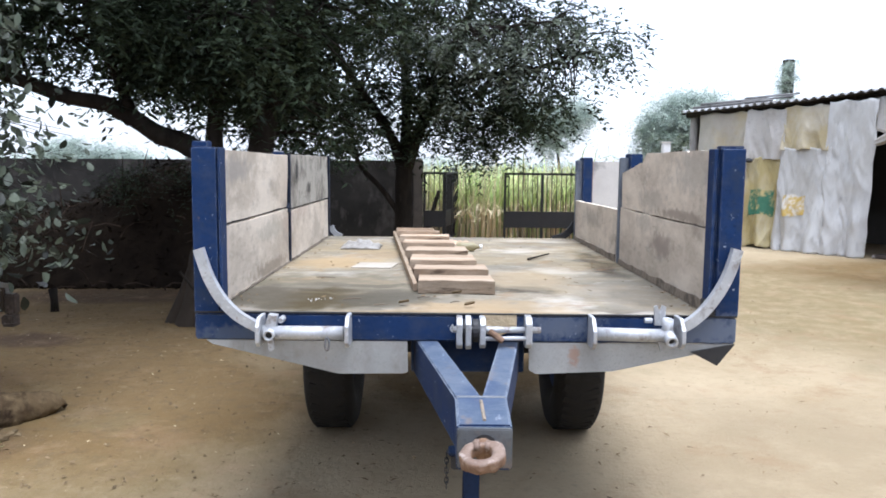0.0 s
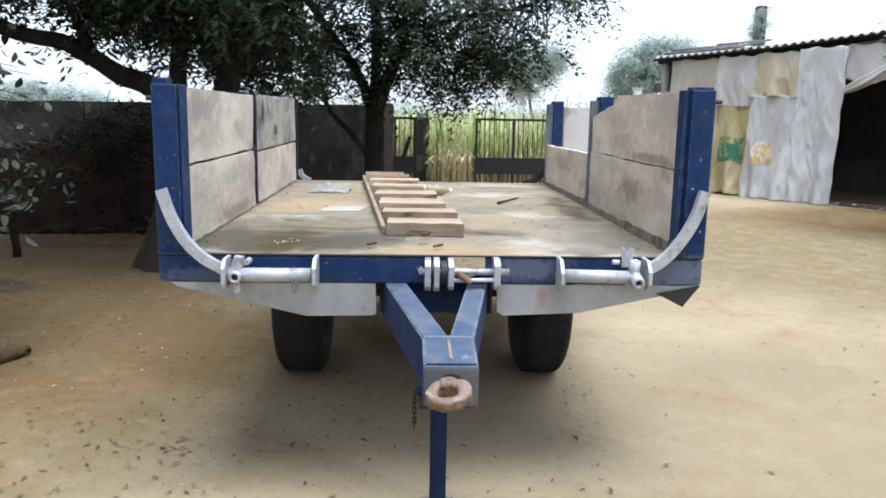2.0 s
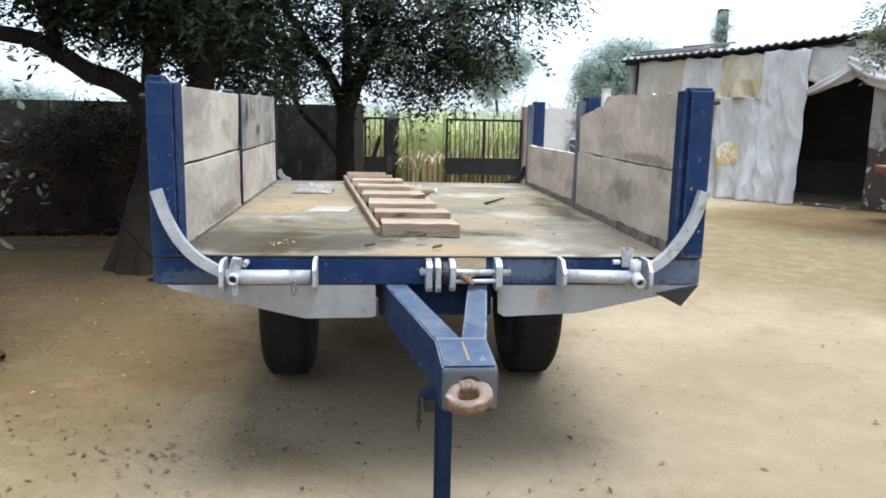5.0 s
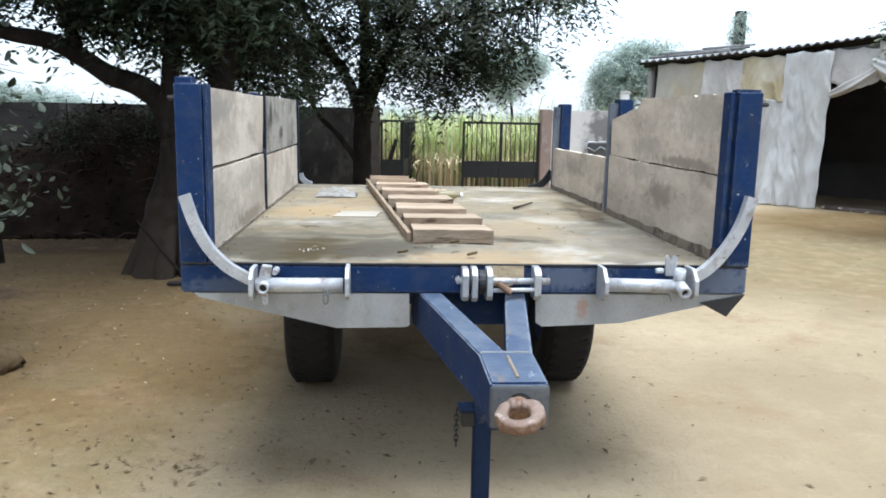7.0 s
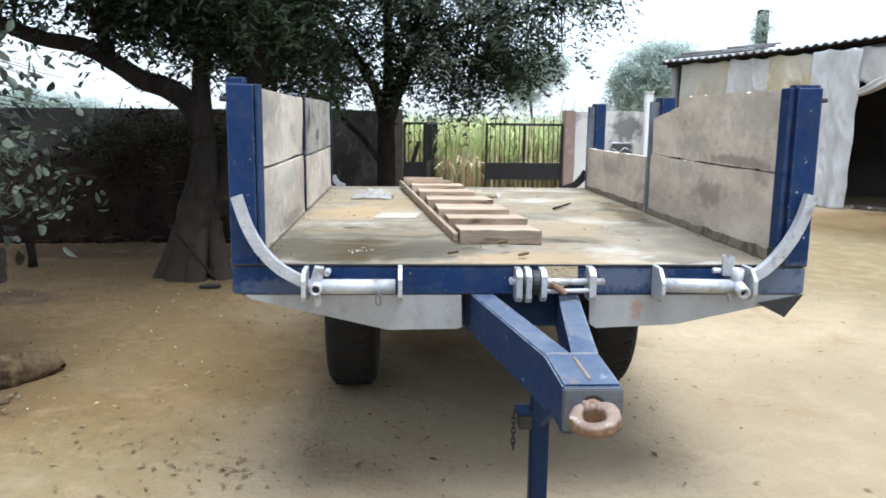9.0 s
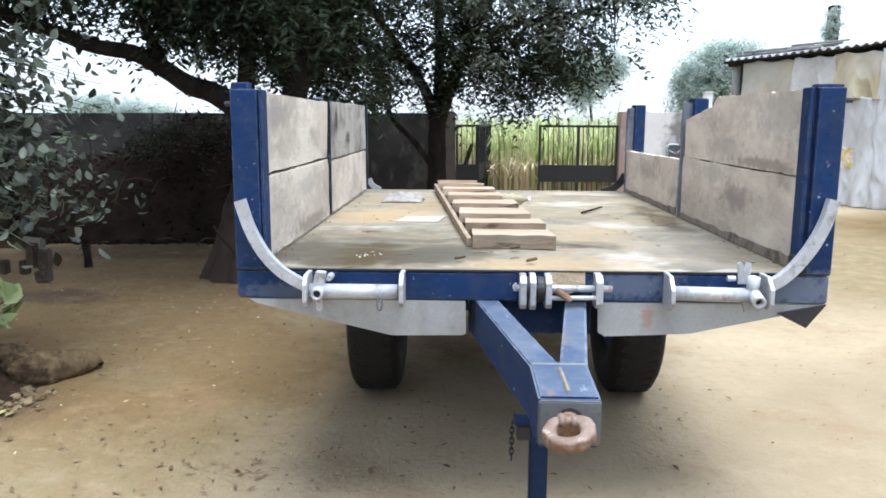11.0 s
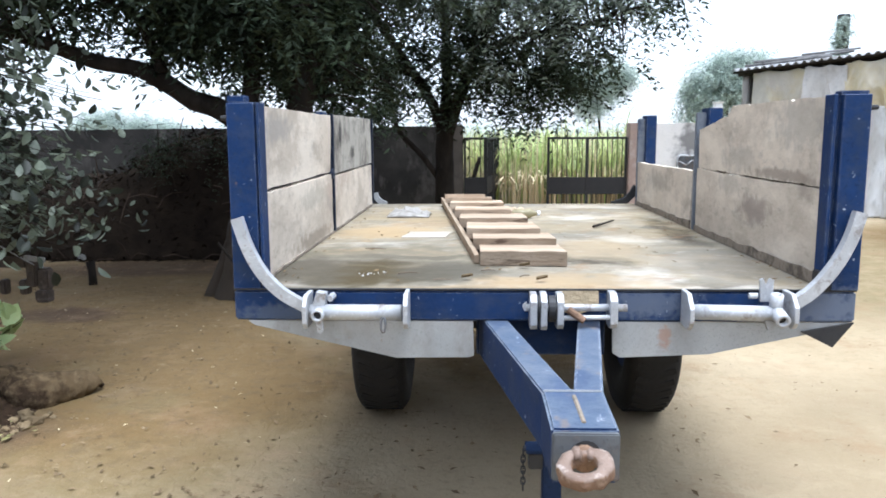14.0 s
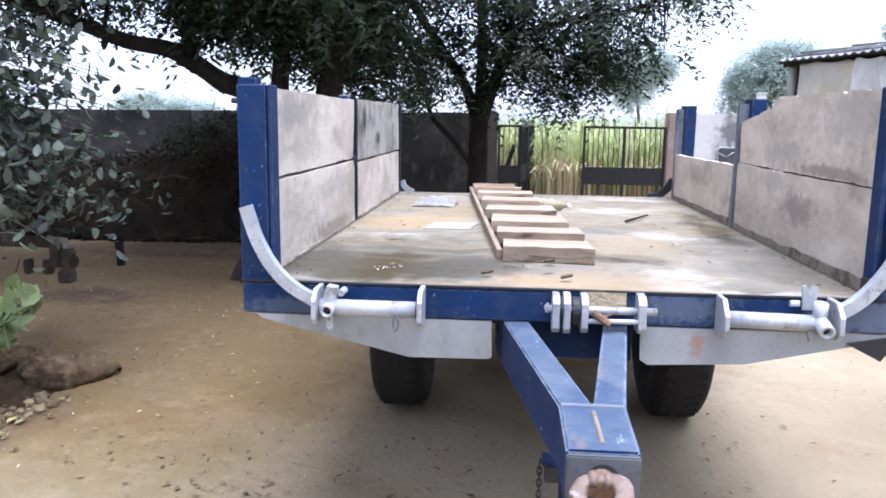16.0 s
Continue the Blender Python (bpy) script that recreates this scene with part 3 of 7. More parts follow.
def ground_material():
    """Trodden yard soil: pale dust, browner soil towards the trees with tree and trailer shade in its tone, damp spots,
    crumbs and grit.
    """
    m = mat("packed_earth", (0.395, 0.319, 0.208), (0.316, 0.25, 0.157), 0.8, 0.95, 0, 0.0, 22, stain=(0.27, 0.215, 0.14), stain_scale=0.55, stain_cut=0.57, soft=0.22, spec=0.12)
    n, l = m.node_tree.nodes, m.node_tree.links
    bsdf = next(x for x in n if x.type == "BSDF_PRINCIPLED")
    col = bsdf.inputs["Base Color"].links[0].from_socket
    co = n.new("ShaderNodeTexCoord")

    def tex(scale, detail, rgh=0.6):
        t = n.new("ShaderNodeTexNoise")
        t.inputs["Scale"].default_value, t.inputs["Detail"].default_value, t.inputs["Roughness"].default_value = scale, detail, rgh
        l.new(co.outputs["Object"], t.inputs["Vector"])
        return t

    def rng(sock, lo, hi, top=1.0):
        r = n.new("ShaderNodeMapRange")
        r.inputs["From Min"].default_value, r.inputs["From Max"].default_value, r.inputs["To Max"].default_value = lo, hi, top
        l.new(sock, r.inputs["Value"])
        return r.outputs["Result"]

    def times(a, b):
        k = n.new("ShaderNodeMath")
        k.operation = "MULTIPLY"
        l.new(a, k.inputs[0])
        l.new(b, k.inputs[1])
        return k.outputs[0]

    def over(base, fac, tone):
        x = n.new("ShaderNodeMix")
        x.data_type = "RGBA"
        l.new(fac, x.inputs[0])
        l.new(base, x.inputs[6])
        x.inputs[7].default_value = (*tone, 1)
        return x.outputs[2]

    warp, sc, add = tex(0.9, 6), n.new("ShaderNodeVectorMath"), n.new("ShaderNodeVectorMath")
    sc.operation = "MULTIPLY_ADD"
    sc.inputs[1].default_value, sc.inputs[2].default_value = (1.2, 1.2, 0), (-0.6, -0.6, 0)
    l.new(warp.outputs["Color"], sc.inputs[0])
    l.new(co.outputs["Object"], add.inputs[0])
    l.new(sc.outputs["Vector"], add.inputs[1])
    vec = add.outputs["Vector"]
    near_add = n.new("ShaderNodeVectorMath")
    near_sc = n.new("ShaderNodeVectorMath")
    near_sc.operation = "MULTIPLY_ADD"
    near_sc.inputs[1].default_value, near_sc.inputs[2].default_value = (0.5, 0.5, 0), (-0.25, -0.25, 0)
    l.new(tex(3.0, 6, 0.7).outputs["Color"], near_sc.inputs[0])
    l.new(co.outputs["Object"], near_add.inputs[0])
    l.new(near_sc.outputs["Vector"], near_add.inputs[1])
    mid, crumbs, grit = tex(5.0, 8, 0.7), tex(32, 5, 0.7), tex(110, 3, 0.6)
    col = over(col, times(patch_mask(n, l, vec, SOIL_TAN), rng(mid.outputs["Fac"], 0.15, 0.55, 0.9)), (0.186, 0.143, 0.071))
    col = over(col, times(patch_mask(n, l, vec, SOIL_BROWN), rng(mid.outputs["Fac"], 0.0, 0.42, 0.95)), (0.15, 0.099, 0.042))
    col = over(col, rng(tex(1.7, 8, 0.72).outputs["Fac"], 0.52, 0.68, 0.4), (0.23, 0.178, 0.1))
    col = over(col, rng(tex(2.6, 8, 0.72).outputs["Fac"], 0.55, 0.69, 0.4), (0.3, 0.205, 0.118))
    col = over(col, times(patch_mask(n, l, near_add.outputs["Vector"], SOIL_DAMP), rng(mid.outputs["Fac"], 0.15, 0.5, 0.9)), (0.075, 0.048, 0.031))
    col = over(col, rng(tex(1.2, 7, 0.65).outputs["Fac"], 0.55, 0.7, 0.4), (0.17, 0.148, 0.082))
    col = over(col, rng(tex(2.1, 7, 0.65).outputs["Fac"], 0.57, 0.68, 0.3), (0.29, 0.205, 0.13))
    col = over(col, times(patch_mask(n, l, vec, SOIL_DULL), rng(mid.outputs["Fac"], 0.1, 0.55, 0.75)), (0.255, 0.2, 0.124))
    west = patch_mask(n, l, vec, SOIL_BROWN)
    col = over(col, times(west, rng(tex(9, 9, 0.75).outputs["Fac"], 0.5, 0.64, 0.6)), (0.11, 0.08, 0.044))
    col = over(col, rng(tex(6.5, 9, 0.75).outputs["Fac"], 0.58, 0.7, 0.35), (0.33, 0.26, 0.16))
    col = over(col, rng(tex(1.5, 9, 0.72).outputs["Fac"], 0.54, 0.66, 0.5), (0.225, 0.145, 0.08))
    col = over(col, rng(crumbs.outputs["Fac"], 0.6, 0.7, 0.3), (0.15, 0.115, 0.07))
    col = over(col, rng(grit.outputs["Fac"], 0.62, 0.72, 0.22), (0.46, 0.39, 0.28))
    l.new(col, bsdf.inputs["Base Color"])
    hs = n.new("ShaderNodeMath")
    hs.operation = "ADD"
    l.new(mid.outputs["Fac"], hs.inputs[0])
    l.new(crumbs.outputs["Fac"], hs.inputs[1])
    b = n.new("ShaderNodeBump")
    b.inputs["Strength"].default_value, b.inputs["Distance"].default_value = 0.5, 0.035
    l.new(hs.outputs[0], b.inputs["Height"])
    l.new(b.outputs["Normal"], bsdf.inputs["Normal"])
    return m


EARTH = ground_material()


# ---- mesh helpers ----
def finish(name, mesh, material, parent=None, smooth=False):
    for p in mesh.polygons:
        p.use_smooth = smooth
    mesh.materials.append(material)
    ob = new(name, mesh)
    if parent is not None:
        ob.parent = parent
    return ob


def part(name, bm, material, parent=None, label="", kind="", smooth=False):
    mesh = bpy.data.meshes.new(name)
    bmesh.ops.recalc_face_normals(bm, faces=bm.faces)
    bm.to_mesh(mesh)
    bm.free()
    return tagged(finish(name, mesh, material, parent, smooth), label=label, kind=kind)


def thing(name, label, category, group="", kind=""):
    return tagged(new(name), label, category, group, kind)


def box(x0, x1, y0, y1, z0, z1, bevel=0.0, bm=None):
    own = bm is None
    bm = bm or bmesh.new()
    g = bmesh.ops.create_cube(bm, size=1)
    for v in g["verts"]:
        v.co = Vector(((x0 + x1) / 2 + v.co.x * (x1 - x0), (y0 + y1) / 2 + v.co.y * (y1 - y0), (z0 + z1) / 2 + v.co.z * (z1 - z0)))
    if bevel:
        edges = list({e for v in g["verts"] for e in v.link_edges})
        bmesh.ops.bevel(bm, geom=edges, offset=bevel, segments=2 if own else 1, affect="EDGES", clamp_overlap=True)
    return bm


def frame_at(d):
    d = d.normalized()
    a = Vector((0, 0, 1)) if abs(d.z) < 0.9 else Vector((1, 0, 0))
    s = d.cross(a).normalized()
    return s, s.cross(d).normalized()


def sweep(points, radii, seg=10, bm=None, rough=0.0, freq=3.0):
    """A tapered tube along the points, with capped ends; rough makes the skin uneven."""
    bm = bm or bmesh.new()
    pts = [Vector(p) for p in points]
    if not isinstance(radii, (list, tuple)):
        radii = [radii] * len(pts)
    rings, s_prev = [], None
    for i, p in enumerate(pts):
        d = (pts[min(i + 1, len(pts) - 1)] - pts[max(i - 1, 0)]).normalized()
        if s_prev is None:
            s, u = frame_at(d)
        else:
            s = (s_prev - d * s_prev.dot(d)).normalized()
            u = s.cross(d).normalized()
        s_prev = s
        ring = []
        for k in range(seg):
            a = 2 * math.pi * k / seg
            q = p + (s * math.cos(a) + u * math.sin(a)) * radii[i]
            if rough:
                q += (q - p) * (noise.noise(q * freq) * rough)
            ring.append(bm.verts.new(q))
        rings.append(ring)
    for a, b in zip(rings, rings[1:]):
        for k in range(seg):
            bm.faces.new((a[k], a[(k + 1) % seg], b[(k + 1) % seg], b[k]))
    bm.faces.new(rings[0][::-1])
    bm.faces.new(rings[-1])
    return bm


def curve_points(ctrl, per=6):
    """Catmull-Rom points through the given ones."""
    c = [Vector(p) for p in ctrl]
    c = [c[0] * 2 - c[1], *c, c[-1] * 2 - c[-2]]
    out = []
    for i in range(1, len(c) - 2):
        for k in range(per):
            t = k / per
            out.append(0.5 * ((2 * c[i]) + (c[i + 1] - c[i - 1]) * t + (2 * c[i - 1] - 5 * c[i] + 4 * c[i + 1] - c[i + 2]) * t * t + (3 * c[i] - c[i - 1] - 3 * c[i + 1] + c[i + 2]) * t ** 3))
    return out + [c[-2]]


def taper(r0, r1, n):
    return [r0 + (r1 - r0) * i / (n - 1) for i in range(n)]


def bar_along(points, wide, thick, across, bm=None):
    """A flat bar of rectangular section along the points; across is its thin direction."""
    bm = bm or bmesh.new()
    pts, rings = [Vector(p) for p in points], []
    th = Vector(across).normalized()
    for i, p in enumerate(pts):
        d = (pts[min(i + 1, len(pts) - 1)] - pts[max(i - 1, 0)]).normalized()
        w = d.cross(th).normalized()
        rings.append([bm.verts.new(p + w * (wide / 2 * a) + th * (thick / 2 * b)) for a, b in ((1, 1), (1, -1), (-1, -1), (-1, 1))])
    for a, b in zip(rings, rings[1:]):
        for k in range(4):
            bm.faces.new((a[k], a[(k + 1) % 4], b[(k + 1) % 4], b[k]))
    bm.faces.new(rings[0][::-1])
    bm.faces.new(rings[-1])
    return bm


def plate_xz(poly, y0, y1, bm=None, bevel=0.0):
    """A plate with the outline poly of (x, z), from y0 to y1."""
    bm = bm or bmesh.new()
    a = [bm.verts.new((x, y0, z)) for x, z in poly]
    b = [bm.verts.new((x, y1, z)) for x, z in poly]
    bm.faces.new(a)
    bm.faces.new(b[::-1])
    for k in range(len(poly)):
        bm.faces.new((a[k], b[k], b[(k + 1) % len(poly)], a[(k + 1) % len(poly)]))
    if bevel:
        bmesh.ops.bevel(bm, geom=list(bm.edges), offset=bevel, segments=1, affect="EDGES", clamp_overlap=True)
    return bm


def plate_yz(poly, x0, x1, bevel=0.0):
    bm = plate_xz(poly, x0, x1, None, bevel)
    for v in bm.verts:
        v.co = Vector((v.co.y, v.co.x, v.co.z))
    return bm


def lathe_x(profile, seg, cx, cy, cz, closed=True):
    """A body turned about an axis along x; profile is (x, r)."""
    bm = bmesh.new()
    rings = [[bm.verts.new((cx + x, cy + r * math.cos(2 * math.pi * k / seg), cz + r * math.sin(2 * math.pi * k / seg))) for k in range(seg)] for x, r in profile]
    pairs = list(zip(rings, rings[1:])) + ([(rings[-1], rings[0])] if closed else [])
    for a, b in pairs:
        for k in range(seg):
            bm.faces.new((a[k], a[(k + 1) % seg], b[(k + 1) % seg], b[k]))
    return bm


def sheet_grid(nu, nv, fn, bm=None, thick=None):
    """A surface fn(a, b) over the unit square; with thick, a closed sheet."""
    bm = bm or bmesh.new()
    rows = [[bm.verts.new(fn(i / nu, j / nv)) for j in range(nv + 1)] for i in range(nu + 1)]
    faces = [bm.faces.new((rows[i][j], rows[i + 1][j], rows[i + 1][j + 1], rows[i][j + 1])) for i in range(nu) for j in range(nv)]
    if thick:
        bmesh.ops.recalc_face_normals(bm, faces=faces)
        bmesh.ops.solidify(bm, geom=faces, thickness=thick)
    return bm


def mesh_arrays(name, verts, faces, material, parent=None, label="", kind="stuff", smooth=False):
    mesh = bpy.data.meshes.new(name)
    mesh.from_pydata(verts.tolist(), [], faces.tolist())
    mesh.update()
    return tagged(finish(name, mesh, material, parent, smooth), label=label, kind=kind)


def unit(v):
    return v / np.maximum(np.linalg.norm(v, axis=-1, keepdims=True), 1e-9)


def leaf_quads(base, way, side, length, width):
    """Folded pointed leaves: base, two sides, tip."""
    mid = base + way * (length * 0.45)[:, None]
    up = np.cross(way, side)
    lift = up * (width * 0.18)[:, None]
    v = np.stack([base, mid + side * (width / 2)[:, None] + lift, base + way * length[:, None], mid - side * (width / 2)[:, None] + lift], 1).reshape(-1, 3)
    i = np.arange(len(base))[:, None] * 4
    f = np.concatenate([i + np.array([[0, 1, 2]]), i + np.array([[0, 2, 3]])], 1).reshape(-1, 3)
    return v, f


def neem_crown(rng, clumps, sprays, spread, leaflet=0.055, pairs=6, gaps=(), depth=4.1):
    """Sprays of paired leaflets, drooping round every clump centre; gaps (x, z, rx, rz) are openings through the crown towards the yard."""
    n = len(clumps) * sprays
    o = np.repeat(clumps, sprays, 0) + rng.normal(0, spread, (n, 3)) * np.array([1, 1, 0.7])
    keep = np.ones(n)
    far = (depth - YARD.y) / np.maximum(o[:, 1] - YARD.y, 0.5)
    px, pz = YARD.x + (o[:, 0] - YARD.x) * far, YARD.z + (o[:, 2] - YARD.z) * far
    for gx, gz, rx, rz in gaps:
        keep = np.minimum(keep, np.where(((px - gx) / (rx + 0.01)) ** 2 + ((pz - gz) / (rz + 0.01)) ** 2 < 1, 0.2, 1.0))
    o = o[rng.random(n) < keep]
    n = len(o)
    d = rng.normal(0, 1, (n, 3))
    d[:, 2] = d[:, 2] * 0.45 - 0.45
    d = unit(d)
    ln = rng.uniform(0.16, 0.3, n) * (leaflet / 0.055)
    s = np.linspace(0.12, 1.0, pairs)
    out_b, out_w, out_s = [], [], []
    flat = unit(np.cross(d, np.array([0, 0, 1.0]) + rng.normal(0, 0.25, (n, 3))))
    for t in s:
        p = o + d * (ln * t)[:, None]
        p[:, 2] -= ln * t * t * 0.35
        for sg in (-1, 1):
            w = unit(flat * sg + d * 0.55 + rng.normal(0, 0.22, (n, 3)) + np.array([0, 0, -0.25]))
            out_b.append(p)
            out_w.append(w)
            out_s.append(unit(np.cross(w, rng.normal(0, 0.5, (n, 3)) + np.array([0, 0, 1.0]))))
    b, w, sd = (np.concatenate(x) for x in (out_b, out_w, out_s))
    ll = rng.uniform(0.75, 1.25, len(b)) * leaflet
    return leaf_quads(b, w, sd, ll, ll * 0.36)


YARD = Vector((-0.15, -2.5, 1.38))  # the middle of the open yard, at eye height


def blob_clumps(rng, blobs):
    """Clump centres inside ellipsoids (x, y, z, rx, ry, rz, count), denser to the skin."""
    out = []
    for x, y, z, rx, ry, rz, count in blobs:
        v = unit(rng.normal(0, 1, (count, 3))) * (rng.uniform(0.12, 1, (count, 1)) ** 0.5)
        out.append(v * np.array([rx, ry, rz]) + np.array([x, y, z]))
    return np.concatenate(out)


# ---- ground ----
def make_ground():
    k, reach = 150, 900.0
    a = np.linspace(-1, 1, k + 1)
    s = np.sign(a) * (np.abs(a) * 9 + (np.abs(a) ** 9) * reach)
    verts = []
    for yy in s:
        for xx in s:
            x, y = float(xx), float(yy) + 3.0
            near = max(0.0, 1 - max(abs(x), abs(y - 3)) / 12)
            z = 0.0
            if near > 0:
                p = Vector((x, y, 0))
                z = near * (0.022 * noise.noise(p * 0.55) + 0.01 * noise.noise(p * 1.9) + 0.004 * noise.noise(p * 6))
            verts.append((x, y, z))
    w = k + 1
    faces = [(j * w + i, j * w + i + 1, (j + 1) * w + i + 1, (j + 1) * w + i) for j in range(k) for i in range(k)]
    mesh = bpy.data.meshes.new("ground")
    mesh.from_pydata(verts, [], faces)
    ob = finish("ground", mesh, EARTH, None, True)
    return tagged(ob, "packed tan earth yard with faint damp patches", "ground", kind="structure")


ground = make_ground()


# ---- boundary walls ----
def wall_run(name, x0, x1, y0, y1, h0, h1, material, label, seed):
    """A plastered wall with a slightly uneven coping."""
    bm = bmesh.new()
    n = 40

    def at(a, b, y):
        x = x0 + (x1 - x0) * a
        h = h0 + (h1 - h0) * a + 0.02 * noise.noise(Vector((x * 1.3, seed, 0))) + 0.012 * noise.noise(Vector((x * 5, seed, 3)))
        return (x, y + 0.012 * noise.noise(Vector((x, b * 2, seed))), -0.05 + (h + 0.05) * b)

    grids = []
    for y in (y0, y1):
        grids.append([[bm.verts.new(at(i / n, j / 6, y)) for j in range(7)] for i in range(n + 1)])
    for g in grids:
        for i in range(n):
            for j in range(6):
                bm.faces.new((g[i][j], g[i + 1][j], g[i + 1][j + 1], g[i][j + 1]))
    f, b = grids
    for i in range(n):
        bm.faces.new((f[i][6], f[i + 1][6], b[i + 1][6], b[i][6]))
    for i in (0, n):
        for j in range(6):
            bm.faces.new((f[i][j], f[i][j + 1], b[i][j + 1], b[i][j]))
    return tagged(part(name, bm, material), label, "wall", kind="structure")


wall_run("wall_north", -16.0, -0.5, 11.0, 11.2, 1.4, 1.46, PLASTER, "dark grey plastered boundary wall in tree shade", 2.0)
wall_run("wall_north_east", 2.55, 4.6, 11.0, 11.2, 1.48, 1.5, PLASTER_STAINED, "pale plastered wall with a dark stain", 7.0)
# south wall is unseen, added to block low light from the sky
wall_run("wall_south", -7.4, 9.6, -6.7, -6.5, 2.6, 2.6, PLASTER_LIGHT, "plain pale wall added out of view against low sky", 11.0)


# unseen walls added round the yard to cut low sky light
def side_wall(name, x, y0, y1, h):
    bm = box(x - 0.1, x + 0.1, y0, y1, -0.05, h, 0.01)
    return tagged(part(name, bm, PLASTER), "plain grey wall added out of view", "wall", kind="structure")


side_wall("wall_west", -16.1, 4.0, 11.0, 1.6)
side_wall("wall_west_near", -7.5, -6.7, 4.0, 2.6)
side_wall("wall_east", 9.7, -6.7, 3.6, 2.8)


def gate_pillar(name, x0, x1, h, material, label):
    bm = box(x0, x1, 10.96, 11.24, -0.05, h, 0.015)
    bmesh.ops.subdivide_edges(bm, edges=bm.edges, cuts=4, use_grid_fill=True)
    for v in bm.verts:
        v.co += Vector((0.008 * noise.noise(v.co * 4), 0.008 * noise.noise(v.co * 4 + Vector((5, 0, 0))), 0))
    return tagged(part(name, bm, material), label, "pillar", kind="structure")


gate_pillar("wall_pillar_west", -0.555, -0.39, 1.49, PILLAR_GREY, "grey-brown plastered gate pillar")
gate_pillar("wall_pillar_east", 2.4, 2.59, 1.5, PILLAR_BROWN, "reddish-brown plastered gate pillar")


# ---- gate ----
def gate_leaf(name, width, label, m, halves=2):
    root = thing(name, label, "gate", "gate leaves")
    W = width
    part("frame", box(0, 0.04, -0.02, 0.02, 0.06, 1.27, 0.004), GATE_BLACK, root)
    part("frame", box(W - 0.04, W, -0.02, 0.02, 0.06, 1.27, 0.004), GATE_BLACK, root)
    part("top_rail", box(0.04, W - 0.04, -0.02, 0.02, 1.23, 1.27, 0.004), GATE_BLACK, root)
    part("bottom_rail", box(0.04, W - 0.04, -0.018, 0.018, 0.06, 0.1, 0.004), GATE_BLACK, root)
    part("sheet_panel", box(0.04, W - 0.04, -0.012, 0.012, 0.3, 0.59, 0.003), GATE_BLACK, root, "black sheet metal panel")
    if halves == 2:
        part("mullion", box(W / 2 - 0.025, W / 2 + 0.025, -0.022, 0.022, 0.1, 1.23, 0.004), GATE_BLACK, root)
    n = max(3, round(W / 0.085))
    for i in range(1, n):
        x = W * i / n
        if halves == 2 and abs(x - W / 2) < 0.04:
            continue
        tall = i % 2 == 0
        part("rod", sweep([(x, 0, 0.1), (x, 0, 1.26), (x, 0, 1.32), (x, 0, 1.38)] if tall else [(x, 0, 0.1), (x, 0, 1.25)], [0.008, 0.008, 0.011, 0.002] if tall else 0.008, 6), GATE_BLACK, root)
    root.matrix_world = m
    return root


gate_leaf("gate", 1.35, "black steel gate leaf with spikes, shut", pose(1.04, 11.05, 0))
gate_leaf("gate", 0.38, "narrow black steel gate panel with spikes", pose(-0.38, 11.05, 0), 1)
gate_leaf("gate", 1.3, "black steel gate leaf with spikes, swung open", pose(0.0, 11.08, 0, 0, 0, 79))


# ---- trees ----
def limb(bm, ctrl, r0, r1, per=5, seg=10, rough=0.18):
    pts = curve_points(ctrl, per)
    n = len(pts)
    sweep(pts, [r0 + (r1 - r0) * (i / (n - 1)) ** 0.8 for i in range(n)], seg, bm, rough, 4.0)
    return pts


def twigs_to(rng, bm, clumps, anchors, share, r=0.012):
    """Thin sagging branches from the nearest limb points to some of the clumps."""
    for c in clumps:
        if rng.random() > share:
            continue
        a = anchors[int(np.argmin(((anchors - c) ** 2).sum(1) + rng.uniform(0, 0.4, len(anchors))))]
        mid = (a + c) / 2 + rng.normal(0, 0.08, 3) + np.array([0, 0, 0.1])
        sweep(curve_points([a, mid, c], 3), taper(r * 1.7, r * 0.4, 7), 5, bm)


def small_gaps(seed, count, xs, zs, r0, r1):
    """Scattered chinks in a crown."""
    r = random.Random(seed)
    return [(r.uniform(*xs), r.uniform(*zs), r.uniform(r0, r1), r.uniform(r0, r1)) for _ in range(count)]


def neem_tree(label, limbs, blobs, seed, sprays, leaflet=0.055, leaf=None, share=0.5, spread=0.16, open_share=0.0, grain=1.5, flare=(), gaps=(), depth=4.1):
    rng = np.random.default_rng(seed)
    root = thing("tree", label, "tree")
    bm, anchors = bmesh.new(), []
    for ctrl, r0, r1 in limbs:
        anchors += [tuple(p) for p in limb(bm, ctrl, r0, r1)]
    part("trunk", bm, BARK_DUSTY_LIT if flare else BARK, root, smooth=True)
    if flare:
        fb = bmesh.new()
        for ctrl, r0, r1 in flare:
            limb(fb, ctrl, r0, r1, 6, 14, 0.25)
        part("root_flare", fb, BARK_DUSTY_LIT, root, "dusty grey-brown flared trunk foot, lit paler in its colour", smooth=True)
    cl = blob_clumps(rng, blobs)
    if open_share:  # holes in the crown, where whole boughs are missing
        k = np.array([noise.noise(Vector(c) * grain + Vector((seed, 0, 0))) for c in cl])
        cl = cl[k > np.quantile(k, open_share)]
    tb = bmesh.new()
    an = np.array([p for p in anchors if p[2] > 1.3])
    twigs_to(rng, tb, cl, an, share)
    part("branchwork", tb, BARK, root, kind="stuff", smooth=True)
    v, f = neem_crown(rng, cl, sprays, spread, leaflet, gaps=gaps, depth=depth)
    mesh_arrays("crown", v, f, leaf or LEAF, root)
    return root


